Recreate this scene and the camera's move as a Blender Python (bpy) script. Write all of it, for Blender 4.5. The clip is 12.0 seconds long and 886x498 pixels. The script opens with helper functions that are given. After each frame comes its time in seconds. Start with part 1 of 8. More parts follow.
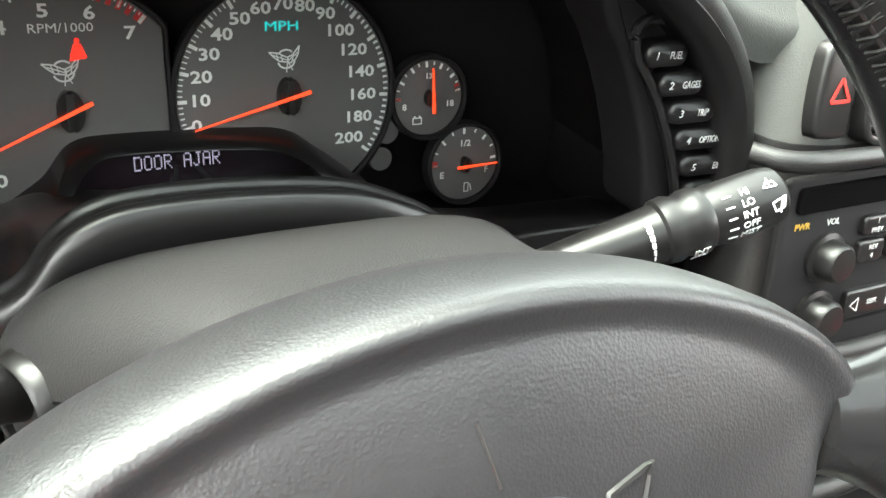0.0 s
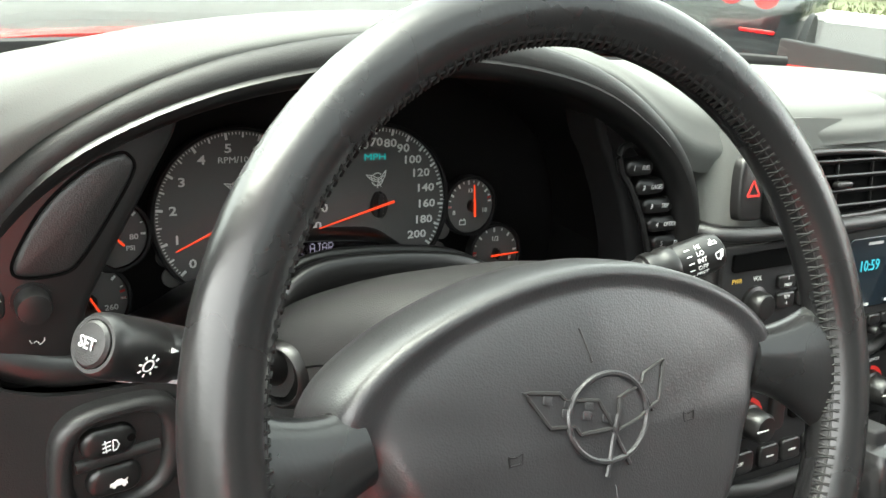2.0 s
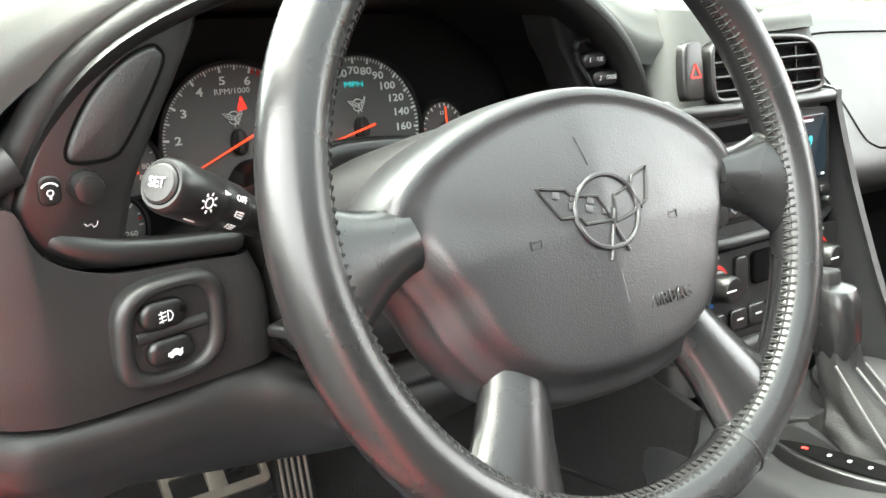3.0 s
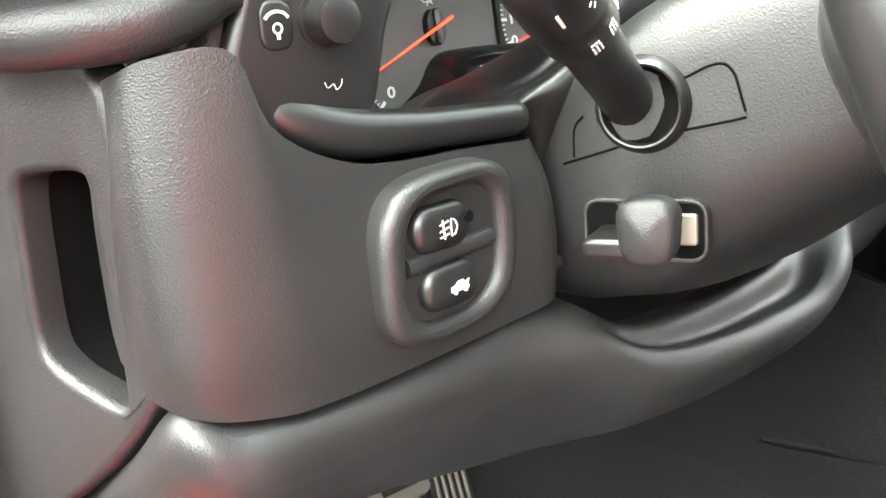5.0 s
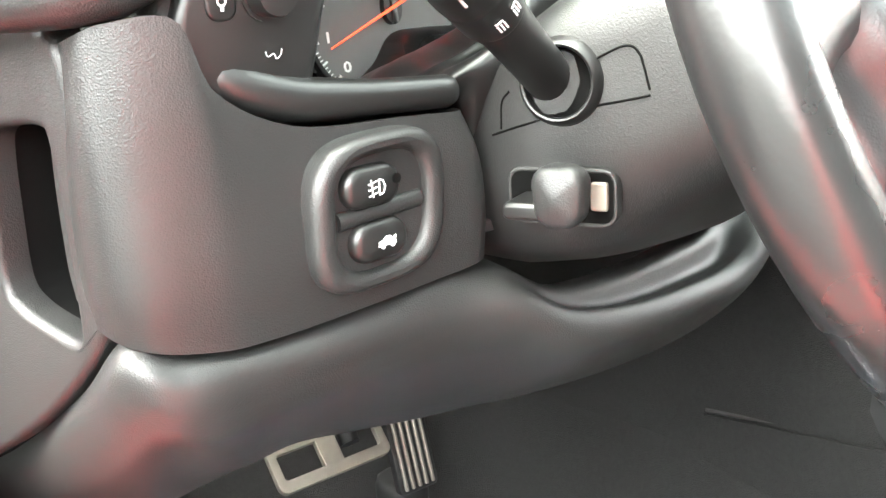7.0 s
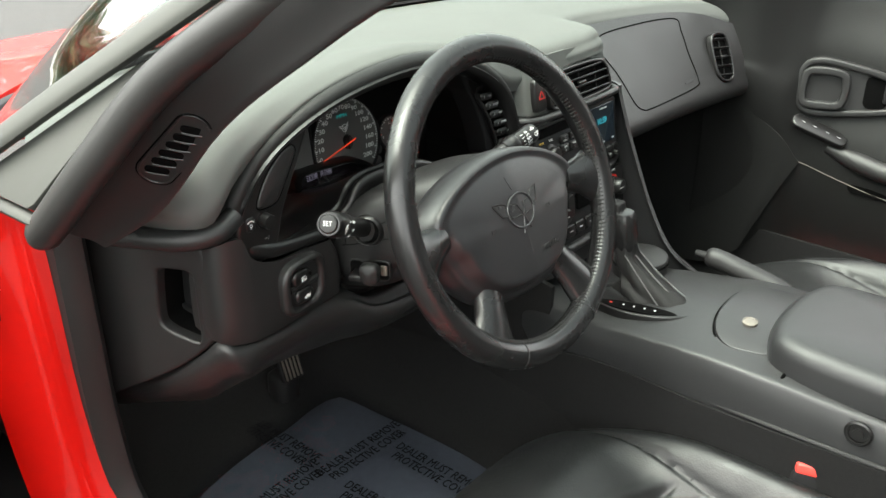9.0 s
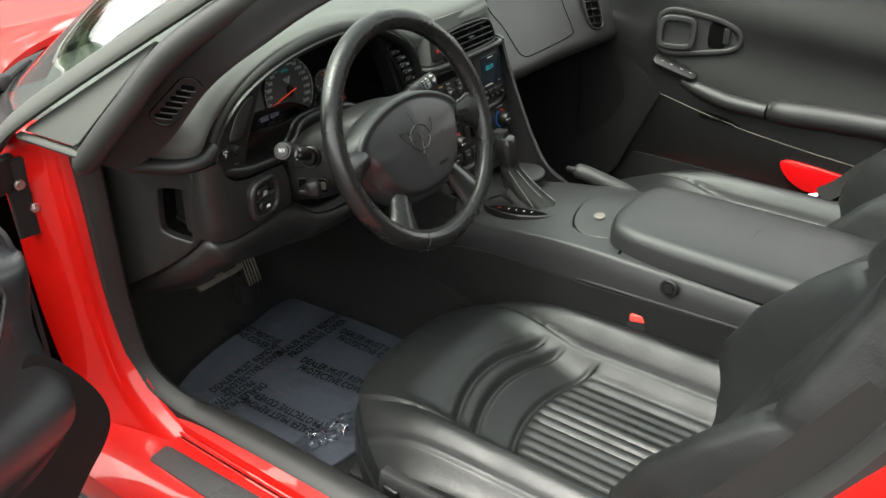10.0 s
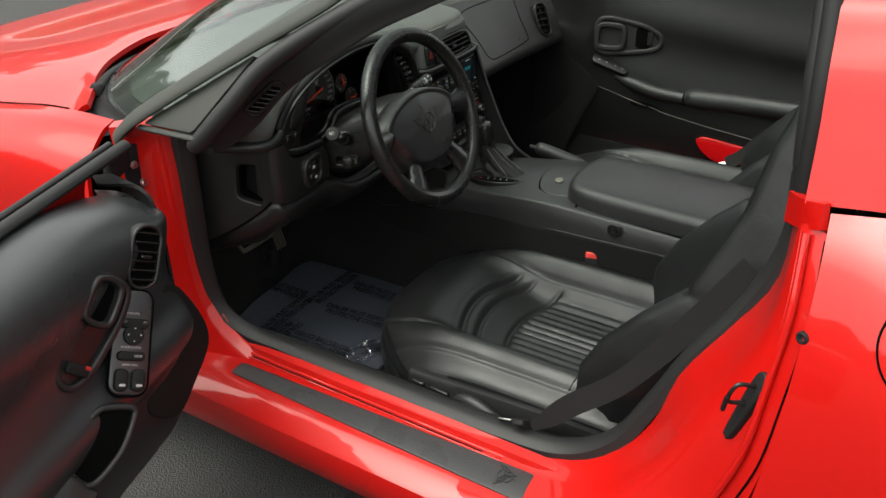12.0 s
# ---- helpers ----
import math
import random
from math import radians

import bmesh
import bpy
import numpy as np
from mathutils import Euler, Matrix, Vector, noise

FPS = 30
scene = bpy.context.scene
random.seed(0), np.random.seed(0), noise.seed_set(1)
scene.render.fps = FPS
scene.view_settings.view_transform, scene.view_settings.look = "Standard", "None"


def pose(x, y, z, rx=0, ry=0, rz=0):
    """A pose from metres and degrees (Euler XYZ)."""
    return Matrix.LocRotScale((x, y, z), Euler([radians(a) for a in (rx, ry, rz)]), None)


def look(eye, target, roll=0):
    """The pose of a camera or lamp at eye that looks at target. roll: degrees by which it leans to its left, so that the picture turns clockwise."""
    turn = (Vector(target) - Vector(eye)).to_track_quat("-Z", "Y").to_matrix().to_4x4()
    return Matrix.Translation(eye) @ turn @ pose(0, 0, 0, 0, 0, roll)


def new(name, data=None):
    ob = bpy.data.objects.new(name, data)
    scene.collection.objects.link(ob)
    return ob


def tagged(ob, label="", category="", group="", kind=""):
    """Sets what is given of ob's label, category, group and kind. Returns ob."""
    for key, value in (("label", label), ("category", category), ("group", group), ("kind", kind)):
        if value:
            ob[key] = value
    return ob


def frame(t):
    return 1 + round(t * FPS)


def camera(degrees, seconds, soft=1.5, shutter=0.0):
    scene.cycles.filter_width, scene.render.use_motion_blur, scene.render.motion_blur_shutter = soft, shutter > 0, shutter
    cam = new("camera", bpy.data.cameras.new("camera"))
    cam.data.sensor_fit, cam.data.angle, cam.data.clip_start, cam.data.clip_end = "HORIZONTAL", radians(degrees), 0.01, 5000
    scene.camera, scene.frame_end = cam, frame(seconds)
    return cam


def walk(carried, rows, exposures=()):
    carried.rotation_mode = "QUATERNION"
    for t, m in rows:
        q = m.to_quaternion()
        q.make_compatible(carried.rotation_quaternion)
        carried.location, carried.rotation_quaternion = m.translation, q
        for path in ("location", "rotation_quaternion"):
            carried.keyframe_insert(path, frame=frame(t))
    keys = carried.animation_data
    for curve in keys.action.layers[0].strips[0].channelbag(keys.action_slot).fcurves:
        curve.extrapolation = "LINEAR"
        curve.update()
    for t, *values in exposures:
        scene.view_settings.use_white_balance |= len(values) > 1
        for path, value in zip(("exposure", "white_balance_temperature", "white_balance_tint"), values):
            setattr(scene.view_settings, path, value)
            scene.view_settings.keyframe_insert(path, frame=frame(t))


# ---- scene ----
cam = camera(52.8, 12.0)
PATH = [
    (0, (-0.097, -0.116, 0.907), (0.789, 1.378, -0.084), 7.2),
    (0.5, (-0.125, -0.157, 0.935), (0.783, 1.434, 0.132), 6.1),
    (1, (-0.16, -0.203, 0.961), (0.721, 1.433, 0.224), 6.9),
    (1.5, (-0.204, -0.225, 0.962), (0.692, 1.413, 0.244), 6.7),
    (2, (-0.259, -0.261, 0.941), (0.76, 1.316, 0.254), 6.3),
    (2.5, (-0.317, -0.31, 0.906), (0.754, 1.255, 0.27), 4.1),
    (2.7, (-0.325, -0.323, 0.89), (0.776, 1.226, 0.266), 2.6),
    (4.3, (-0.38, -0.195, 0.777), (0.754, 1.334, 0.163), -3.6),
    (4.5, (-0.381, -0.158, 0.771), (0.742, 1.375, 0.147), -3.8),
    (5, (-0.367, -0.097, 0.76), (0.759, 1.445, 0.164), -3.7),
    (5.5, (-0.339, -0.053, 0.747), (0.798, 1.487, 0.168), -3.7),
    (6, (-0.328, -0.032, 0.744), (0.823, 1.501, 0.173), -3.0),
    (6.5, (-0.341, -0.064, 0.749), (0.79, 1.478, 0.163), -2.6),
    (7, (-0.368, -0.142, 0.759), (0.763, 1.383, 0.13), -2.0),
    (7.2, (-0.384, -0.175, 0.769), (0.751, 1.344, 0.133), -1.5),
    (8.8, (-0.704, -0.483, 1.107), (0.61, 0.754, 0.244), 0.2),
    (9, (-0.751, -0.536, 1.143), (0.615, 0.627, 0.258), 0.3),
    (9.5, (-0.884, -0.671, 1.222), (0.511, 0.388, 0.257), 0.5),
    (10, (-1.018, -0.792, 1.281), (0.384, 0.226, 0.282), -0.1),
    (10.5, (-1.161, -0.834, 1.328), (0.265, 0.142, 0.322), -0.4),
    (11, (-1.306, -0.867, 1.357), (0.147, 0.072, 0.355), -0.8),
    (11.5, (-1.387, -0.91, 1.406), (0.083, 0.0, 0.399), -0.2),
    (12, (-1.47, -0.944, 1.438), (0.009, -0.04, 0.44), -0.0),
]
EXPOSURES = [(0, 4.8, 6750, 4), (0.5, 4.2, 6750, 4), (1.0, 3.5, 6750, 4), (1.5, 3.5, 6750, 4), (2.0, 4.1, 6750, 4), (2.7, 4.7, 6750, 4), (4.3, 5.7, 6750, 4), (5.0, 5.7, 6750, 4), (5.5, 6.05, 6750, 4), (6.5, 6.05, 6750, 4), (7.2, 6.1, 6750, 4), (9, 3.22, 6750, 4), (9.5, 3.1, 6750, 4), (10.5, 2.3, 6750, 4), (12, 1.6, 6750, 4)]
walk(cam, [(t, look(eye, target, roll)) for t, eye, target, roll in PATH], EXPOSURES)

# ---- building helpers ----
from mathutils.bvhtree import BVHTree

XC = 0.36          # the car's middle plane; the steering wheel's hub is at x = 0, y = 0
TREES = {}
TILT_W = radians(22.6)


def rgb(v):
    return (v[0], v[1], v[2], 1.0)


def cat(p0, p1, p2, p3, t):
    return 0.5 * ((2 * p1) + (p2 - p0) * t + (2 * p0 - 5 * p1 + 4 * p2 - p3) * t * t + (3 * p1 - p0 - 3 * p2 + p3) * t ** 3)


def spline(pts, n, closed=False):
    """n points on a smooth curve through pts."""
    ps = [Vector(p) for p in pts]
    m = len(ps)
    out = []
    for k in range(n):
        f = k / n * m if closed else k / (n - 1) * (m - 1)
        i = min(int(f), m - 1 if closed else m - 2)
        t = f - i
        if closed:
            q = [ps[(i + d) % m] for d in (-1, 0, 1, 2)]
        else:
            q = [ps[i - 1] if i else 2 * ps[0] - ps[1], ps[i], ps[i + 1], ps[i + 2] if i + 2 < m else 2 * ps[-1] - ps[-2]]
        out.append(cat(*q, t))
    return out


def loft(rings, closed=True, cap=True, bm=None):
    bm = bm or bmesh.new()
    vs = [[bm.verts.new(p) for p in r] for r in rings]
    n = len(vs[0])
    for a, b in zip(vs, vs[1:]):
        for i in range(n if closed else n - 1):
            j = (i + 1) % n
            bm.faces.new((a[i], a[j], b[j], b[i]))
    if cap and closed:
        bm.faces.new(list(reversed(vs[0])))
        bm.faces.new(vs[-1])
    bmesh.ops.recalc_face_normals(bm, faces=bm.faces)
    return bm


def net(rows, nu, nv, bm=None):
    """A smooth sheet through a coarse net of control points."""
    long = [spline(r, nv) for r in rows]
    cols = [spline([r[j] for r in long], nu) for j in range(nv)]
    return loft([[cols[j][i] for j in range(nv)] for i in range(nu)], closed=False, cap=False, bm=bm)


def shell(bm, d):
    """Gives a sheet the thickness d, away from its normals."""
    bmesh.ops.solidify(bm, geom=bm.faces[:], thickness=d)
    bmesh.ops.recalc_face_normals(bm, faces=bm.faces)
    return bm


def tube(pts, radii, n=12, closed=False, cap=True, flat=1.0, up=(0, 0, 1), bm=None):
    """A tube along pts; flat squeezes it along the way up."""
    ps = [Vector(p) for p in pts]
    m = len(ps)
    rs = radii if isinstance(radii, (list, tuple)) else [radii] * m
    rings = []
    for i, p in enumerate(ps):
        a = ps[(i - 1) % m] if closed or i else p
        b = ps[(i + 1) % m] if closed or i < m - 1 else p
        d = (b - a).normalized()
        s = d.cross(Vector(up))
        s = s.normalized() if s.length > 1e-4 else d.orthogonal().normalized()
        w = s.cross(d)
        rings.append([p + rs[i] * (math.cos(k * math.tau / n) * s + flat * math.sin(k * math.tau / n) * w) for k in range(n)])
    if closed:
        rings.append(rings[0])
        out = loft(rings, True, False, bm)
        bmesh.ops.remove_doubles(out, verts=out.verts, dist=1e-6)
        return out
    return loft(rings, True, cap, bm)


def rrect(w, h, r, n=5):
    out = []
    for cx, cy, a0 in ((w / 2 - r, h / 2 - r, 0), (-w / 2 + r, h / 2 - r, 90), (-w / 2 + r, -h / 2 + r, 180), (w / 2 - r, -h / 2 + r, 270)):
        for k in range(n + 1):
            a = radians(a0 + 90 * k / n)
            out.append((cx + r * math.cos(a), cy + r * math.sin(a)))
    return out


def ring2(r, n=32, cx=0.0, cy=0.0, ry=None):
    return [(cx + r * math.cos(k * math.tau / n), cy + (ry or r) * math.sin(k * math.tau / n)) for k in range(n)]


def arcs(pts, n):
    """A smooth closed outline through a few (x, y) pairs."""
    return [(p.x, p.y) for p in spline([(x, y, 0) for x, y in pts], n, True)]


def shrink(outline, d):
    """An outline moved inwards by d."""
    m = len(outline)
    area = sum(outline[i][0] * outline[(i + 1) % m][1] - outline[(i + 1) % m][0] * outline[i][1] for i in range(m))
    s = 1 if area > 0 else -1
    out = []
    for i in range(m):
        a, b = Vector(outline[i - 1]), Vector(outline[(i + 1) % m])
        t = (b - a).normalized()
        out.append((outline[i][0] - s * t.y * d, outline[i][1] + s * t.x * d))
    return out


def slab(outline, z0, z1, bevel=0.0, m=None, bm=None, crown=0.0):
    """A plate with the outline in its own x, y from z0 to z1 with a rounded upper rim, moved by m."""
    m = m or Matrix()
    rings = [[(x, y, z0) for x, y in outline]]
    if bevel:
        for k in range(4):
            a = radians(30 * k)
            o = shrink(outline, bevel * (1 - math.cos(a)))
            rings.append([(x, y, z1 - bevel + bevel * math.sin(a)) for x, y in o])
        if crown:
            cx = sum(p[0] for p in outline) / len(outline)
            cy = sum(p[1] for p in outline) / len(outline)
            o = shrink(outline, bevel)
            for f in (0.75, 0.45, 0.15):
                rings.append([(cx + (x - cx) * f, cy + (y - cy) * f, z1 + crown * (1 - f * f)) for x, y in o])
    else:
        rings.append([(x, y, z1) for x, y in outline])
    return loft([[m @ Vector(p) for p in r] for r in rings], bm=bm)


def frame_ring(outer, inner, z0, z1, m=None, bm=None, round_=0.0):
    """A flat ring between two outlines of equal count."""
    m = m or Matrix()
    b = round_
    steps = [radians(22.5 * k) for k in range(5)] if b else [math.pi / 2]
    turn = [(b * (1 - math.cos(a)), z1 - b + b * math.sin(a)) for a in steps]
    rings = [[(x, y, z0) for x, y in inner]] + [[(x, y, h) for x, y in shrink(inner, -d)] for d, h in turn]
    rings += [[(x, y, h) for x, y in shrink(outer, d)] for d, h in reversed(turn)] + [[(x, y, z0) for x, y in outer]]
    rings.append(rings[0])
    bm = loft([[m @ Vector(p) for p in r] for r in rings], cap=False, bm=bm)
    bmesh.ops.remove_doubles(bm, verts=bm.verts, dist=1e-6)
    return bm


def box(size, m=None, bevel=0.0, bm=None):
    x, y, z = size
    return slab(rrect(x, y, min(bevel * 1.5, x / 2.1, y / 2.1) or 0.0002, 3), -z / 2, z / 2, min(bevel, z / 2.1), m, bm)


def lathe(profile, n=32, m=None, bm=None):
    """profile: (radius, height) pairs, turned round the own z axis."""
    m = m or Matrix()
    return loft([[m @ Vector((r * math.cos(k * math.tau / n), r * math.sin(k * math.tau / n), h)) for k in range(n)] for r, h in profile], bm=bm)


def part(name, bm, material, parent=None, label="", flat=False, crease=40):
    me = bpy.data.meshes.new(name)
    bm.to_mesh(me)
    bm.free()
    me.materials.append(material)
    if not flat:
        me.shade_smooth()
        me.set_sharp_from_angle(angle=radians(crease))
    ob = new(name, me)
    if parent is not None:
        ob.parent = parent
        ob.matrix_parent_inverse = parent_world(parent).inverted()
    if label:
        tagged(ob, label)
    return ob


def parent_world(ob):
    m = ob.matrix_basis.copy()
    while ob.parent is not None:
        m = ob.parent.matrix_basis @ ob.matrix_parent_inverse @ m
        ob = ob.parent
    return m


def thing(name, label, category, at=(0, 0, 0), group="", kind=""):
    ob = new(name)
    ob.empty_display_size = 0.05
    ob.matrix_basis = Matrix.Translation(at)
    return tagged(ob, label, category, group, kind)


def solo(name, bm, material, label, category, group="", kind="", crease=40):
    return tagged(part(name, bm, material, crease=crease), label, category, group, kind)


def on(m, *parts):
    return m @ Matrix.Translation(parts)


def axes(o, x, y):
    """A pose with its origin at o, its x axis along x and its y axis near y."""
    x = Vector(x).normalized()
    z = x.cross(Vector(y)).normalized()
    y = z.cross(x)
    m = Matrix((x, y, z)).transposed().to_4x4()
    m.translation = Vector(o)
    return m


def stick(ob, p, lift=0.0):
    """The place on a part's surface nearest to p, and its outward direction."""
    if ob.name not in TREES:
        TREES[ob.name] = BVHTree.FromPolygons([v.co for v in ob.data.vertices], [f.vertices for f in ob.data.polygons])
    q, n, _, _ = TREES[ob.name].find_nearest(Vector(p))
    return q + n * lift, n


def drape(ob, pts, lift=0.0):
    return [stick(ob, p, lift)[0] for p in pts]


def words(body, size, m, material, parent, name="lettering", depth=0.0002, align="CENTER", stretch=1.0, shear=0.0, label="", bold=0.0):
    cu = bpy.data.curves.new(name, "FONT")
    cu.body, cu.size, cu.align_x, cu.align_y, cu.extrude, cu.shear = body, size, align, "CENTER", depth, shear
    cu.resolution_u, cu.offset = 2, bold * size
    ob = bpy.data.objects.new(name, cu)
    scene.collection.objects.link(ob)
    me = bpy.data.meshes.new_from_object(ob.evaluated_get(bpy.context.evaluated_depsgraph_get()))
    bpy.data.objects.remove(ob)
    weld = bmesh.new()
    weld.from_mesh(me)
    bmesh.ops.remove_doubles(weld, verts=weld.verts, dist=1e-6)
    weld.to_mesh(me)
    weld.free()
    me.transform(m @ Matrix.Diagonal((stretch, 1, 1, 1)))
    me.materials.clear()
    me.materials.append(material)
    out = new(name, me)
    out.parent = parent
    out.matrix_parent_inverse = parent_world(parent).inverted()
    if label:
        tagged(out, label)
    return out

# ---- world and light ----
world = bpy.data.worlds.new("sky")
scene.world = world
world.use_nodes = True
wn, wl = world.node_tree.nodes, world.node_tree.links
sky = wn.new("ShaderNodeTexSky")
sky.sky_type, sky.sun_disc = "NISHITA", False
sky.sun_elevation, sky.sun_rotation = radians(64), radians(-60)
sky.air_density, sky.dust_density = 1.0, 4.0
grey = wn.new("ShaderNodeHueSaturation")
grey.inputs["Saturation"].default_value = 0.12
wl.new(sky.outputs[0], grey.inputs["Color"])
wl.new(grey.outputs[0], wn["Background"].inputs["Color"])
wn["Background"].inputs["Strength"].default_value = 0.15

sun = new("sun", bpy.data.lights.new("sun", "SUN"))
sun.data.energy, sun.data.angle, sun.data.color = 0.6, radians(60), (1.0, 0.95, 0.85)
sun.matrix_basis = look((-3.8, 2.2, 9.0), (0, 0, 0))

# ---- materials ----


def material(name, base, rough=0.5, metal=0.0, bumps=(), vary=0.0, vary_scale=6.0, coat=0.0, spec=0.5, rough_vary=0.0, sheen=0.0):
    """bumps: (kind, scale per metre, strength, distance in metres) from coarse to fine."""
    ma = bpy.data.materials.new(name)
    ma.use_nodes = True
    n, k = ma.node_tree.nodes, ma.node_tree.links
    b = n["Principled BSDF"]
    b.inputs["Base Color"].default_value = rgb(base)
    b.inputs["Roughness"].default_value, b.inputs["Metallic"].default_value = rough, metal
    b.inputs["Coat Weight"].default_value, b.inputs["Specular IOR Level"].default_value = coat, spec
    b.inputs["Coat Roughness"].default_value = 0.02
    b.inputs["Sheen Weight"].default_value = sheen
    co = n.new("ShaderNodeTexCoord")
    if vary or rough_vary:
        t = n.new("ShaderNodeTexNoise")
        t.inputs["Scale"].default_value, t.inputs["Detail"].default_value = vary_scale, 6
        k.new(co.outputs["Object"], t.inputs["Vector"])
        if vary:
            mx = n.new("ShaderNodeMix")
            mx.data_type = "RGBA"
            mx.inputs["A"].default_value = rgb([c * (1 - vary) for c in base])
            mx.inputs["B"].default_value = rgb([min(c * (1 + vary), 1) for c in base])
            k.new(t.outputs["Fac"], mx.inputs["Factor"])
            k.new(mx.outputs["Result"], b.inputs["Base Color"])
        if rough_vary:
            mr = n.new("ShaderNodeMapRange")
            mr.inputs["From Min"].default_value, mr.inputs["From Max"].default_value = 0.3, 0.7
            mr.inputs["To Min"].default_value, mr.inputs["To Max"].default_value = rough - rough_vary, rough + rough_vary
            k.new(t.outputs["Fac"], mr.inputs["Value"])
            k.new(mr.outputs["Result"], b.inputs["Roughness"])
    last = None
    for kind, scale, strength, dist in bumps:
        if kind == "cells":
            t = n.new("ShaderNodeTexVoronoi")
            t.feature = "SMOOTH_F1"
            t.inputs["Smoothness"].default_value = 0.4
            out = t.outputs["Distance"]
        else:
            t = n.new("ShaderNodeTexNoise")
            t.inputs["Detail"].default_value = 3
            out = t.outputs["Fac"]
        t.inputs["Scale"].default_value = scale
        k.new(co.outputs["Object"], t.inputs["Vector"])
        bp = n.new("ShaderNodeBump")
        bp.inputs["Strength"].default_value, bp.inputs["Distance"].default_value = strength, dist
        k.new(out, bp.inputs["Height"])
        if last:
            k.new(last.outputs["Normal"], bp.inputs["Normal"])
        last = bp
    if last:
        k.new(last.outputs["Normal"], b.inputs["Normal"])
    return ma


def glow(name, colour, strength):
    ma = material(name, [c * 0.3 for c in colour], 0.5)
    b = ma.node_tree.nodes["Principled BSDF"]
    b.inputs["Emission Color"].default_value, b.inputs["Emission Strength"].default_value = rgb(colour), strength
    return ma


def pane(name, tint, gloss=1.45):
    """Clear glass: it lets light straight through and mirrors by Fresnel."""
    ma = bpy.data.materials.new(name)
    ma.use_nodes = True
    n, k = ma.node_tree.nodes, ma.node_tree.links
    n.remove(n["Principled BSDF"])
    t, g, f, m = n.new("ShaderNodeBsdfTransparent"), n.new("ShaderNodeBsdfGlossy"), n.new("ShaderNodeLayerWeight"), n.new("ShaderNodeMixShader")
    t.inputs["Color"].default_value = rgb(tint)
    g.inputs["Roughness"].default_value = 0.02
    f.inputs["Blend"].default_value = 0.5
    pw, mr = n.new("ShaderNodeMath"), n.new("ShaderNodeMapRange")
    pw.operation = "POWER"
    pw.inputs[1].default_value = 5.0
    mr.inputs["To Min"].default_value = ((gloss - 1) / (gloss + 1)) ** 2
    k.new(f.outputs["Facing"], pw.inputs[0])
    k.new(pw.outputs[0], mr.inputs["Value"])
    k.new(mr.outputs["Result"], m.inputs[0])
    k.new(t.outputs[0], m.inputs[1])
    k.new(g.outputs[0], m.inputs[2])
    k.new(m.outputs[0], n["Material Output"].inputs["Surface"])
    return ma


GRAIN = (("noise", 40, 0.06, 0.002), ("noise", 800, 0.13, 0.0006), ("cells", 1350, 0.30, 0.0004))
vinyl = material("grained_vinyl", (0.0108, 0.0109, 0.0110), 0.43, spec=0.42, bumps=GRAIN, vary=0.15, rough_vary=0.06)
# paler copy of the black vinyl: sky light on upward faces put into colour
lit_pad_vinyl = material("dash_pad_lit_vinyl", (0.080, 0.084, 0.080), 0.70, spec=0.15, bumps=GRAIN, vary=0.1, rough_vary=0.05)
lip_vinyl = material("hood_lip_vinyl", (0.013, 0.0135, 0.0133), 0.50, spec=0.22, bumps=GRAIN, vary=0.1, rough_vary=0.05)
# darker, duller copy of the vinyl: the far door's weaker light put into colour
shaded_far_vinyl = material("passenger_door_shaded_vinyl", (0.0075, 0.0078, 0.0075), 0.50, spec=0.25, bumps=GRAIN, vary=0.12, rough_vary=0.05)
sail_m = material("sail_panel_plastic", (0.037, 0.039, 0.035), 0.6, spec=0.25, bumps=(("noise", 700, 0.1, 0.0003),), vary=0.08)
door_vinyl = material("door_trim_vinyl", (0.019, 0.020, 0.022), 0.30, spec=0.8, bumps=GRAIN, vary=0.12, rough_vary=0.05)
console_vinyl = material("console_vinyl", (0.0145, 0.015, 0.0155), 0.38, spec=0.45, bumps=GRAIN, vary=0.15, rough_vary=0.06)
trim = material("satin_trim", (0.0060, 0.0060, 0.0060), 0.33, spec=0.45, bumps=(("noise", 900, 0.05, 0.0003),), vary=0.1)
matt = material("matt_black_plastic", (0.007, 0.007, 0.0075), 0.65, spec=0.25, bumps=(("noise", 700, 0.1, 0.0003),), vary=0.15)
# near-black: shade of hollows and gaps put into colour; also dark lenses and windows
hole = material("shade_and_lens_black", (0.002, 0.002, 0.002), 0.9, spec=0.04)
face_m = material("gauge_face", (0.080, 0.080, 0.077), 0.6, bumps=(("noise", 2500, 0.03, 0.0002),), vary=0.06)
rim_leather = material("wheel_leather", (0.0068, 0.0069, 0.0071), 0.27, spec=0.5, bumps=(("noise", 30, 0.1, 0.002), ("cells", 480, 0.10, 0.0004)), vary=0.12, rough_vary=0.07, vary_scale=14)
cover_m = material("airbag_cover_vinyl", (0.0085, 0.0085, 0.0093), 0.39, spec=0.7, bumps=(("noise", 35, 0.12, 0.003), ("noise", 600, 0.13, 0.0005), ("cells", 1000, 0.22, 0.0004)), vary=0.15, rough_vary=0.06, vary_scale=14)
leather = material("seat_leather", (0.0082, 0.0088, 0.0090), 0.40, spec=0.38, bumps=(("noise", 24, 0.22, 0.004), ("noise", 90, 0.2, 0.0015), ("cells", 420, 0.25, 0.0006)), vary=0.15, rough_vary=0.08, vary_scale=18)
carpet = material("dark_carpet", (0.0120, 0.0120, 0.0121), 0.95, bumps=(("noise", 40, 0.3, 0.004), ("noise", 900, 0.9, 0.002)), vary=0.35, vary_scale=220, spec=0.1)
weave = material("boot_leather", (0.008, 0.008, 0.008), 0.6, spec=0.2, bumps=(("cells", 500, 0.3, 0.0006),), vary=0.15)
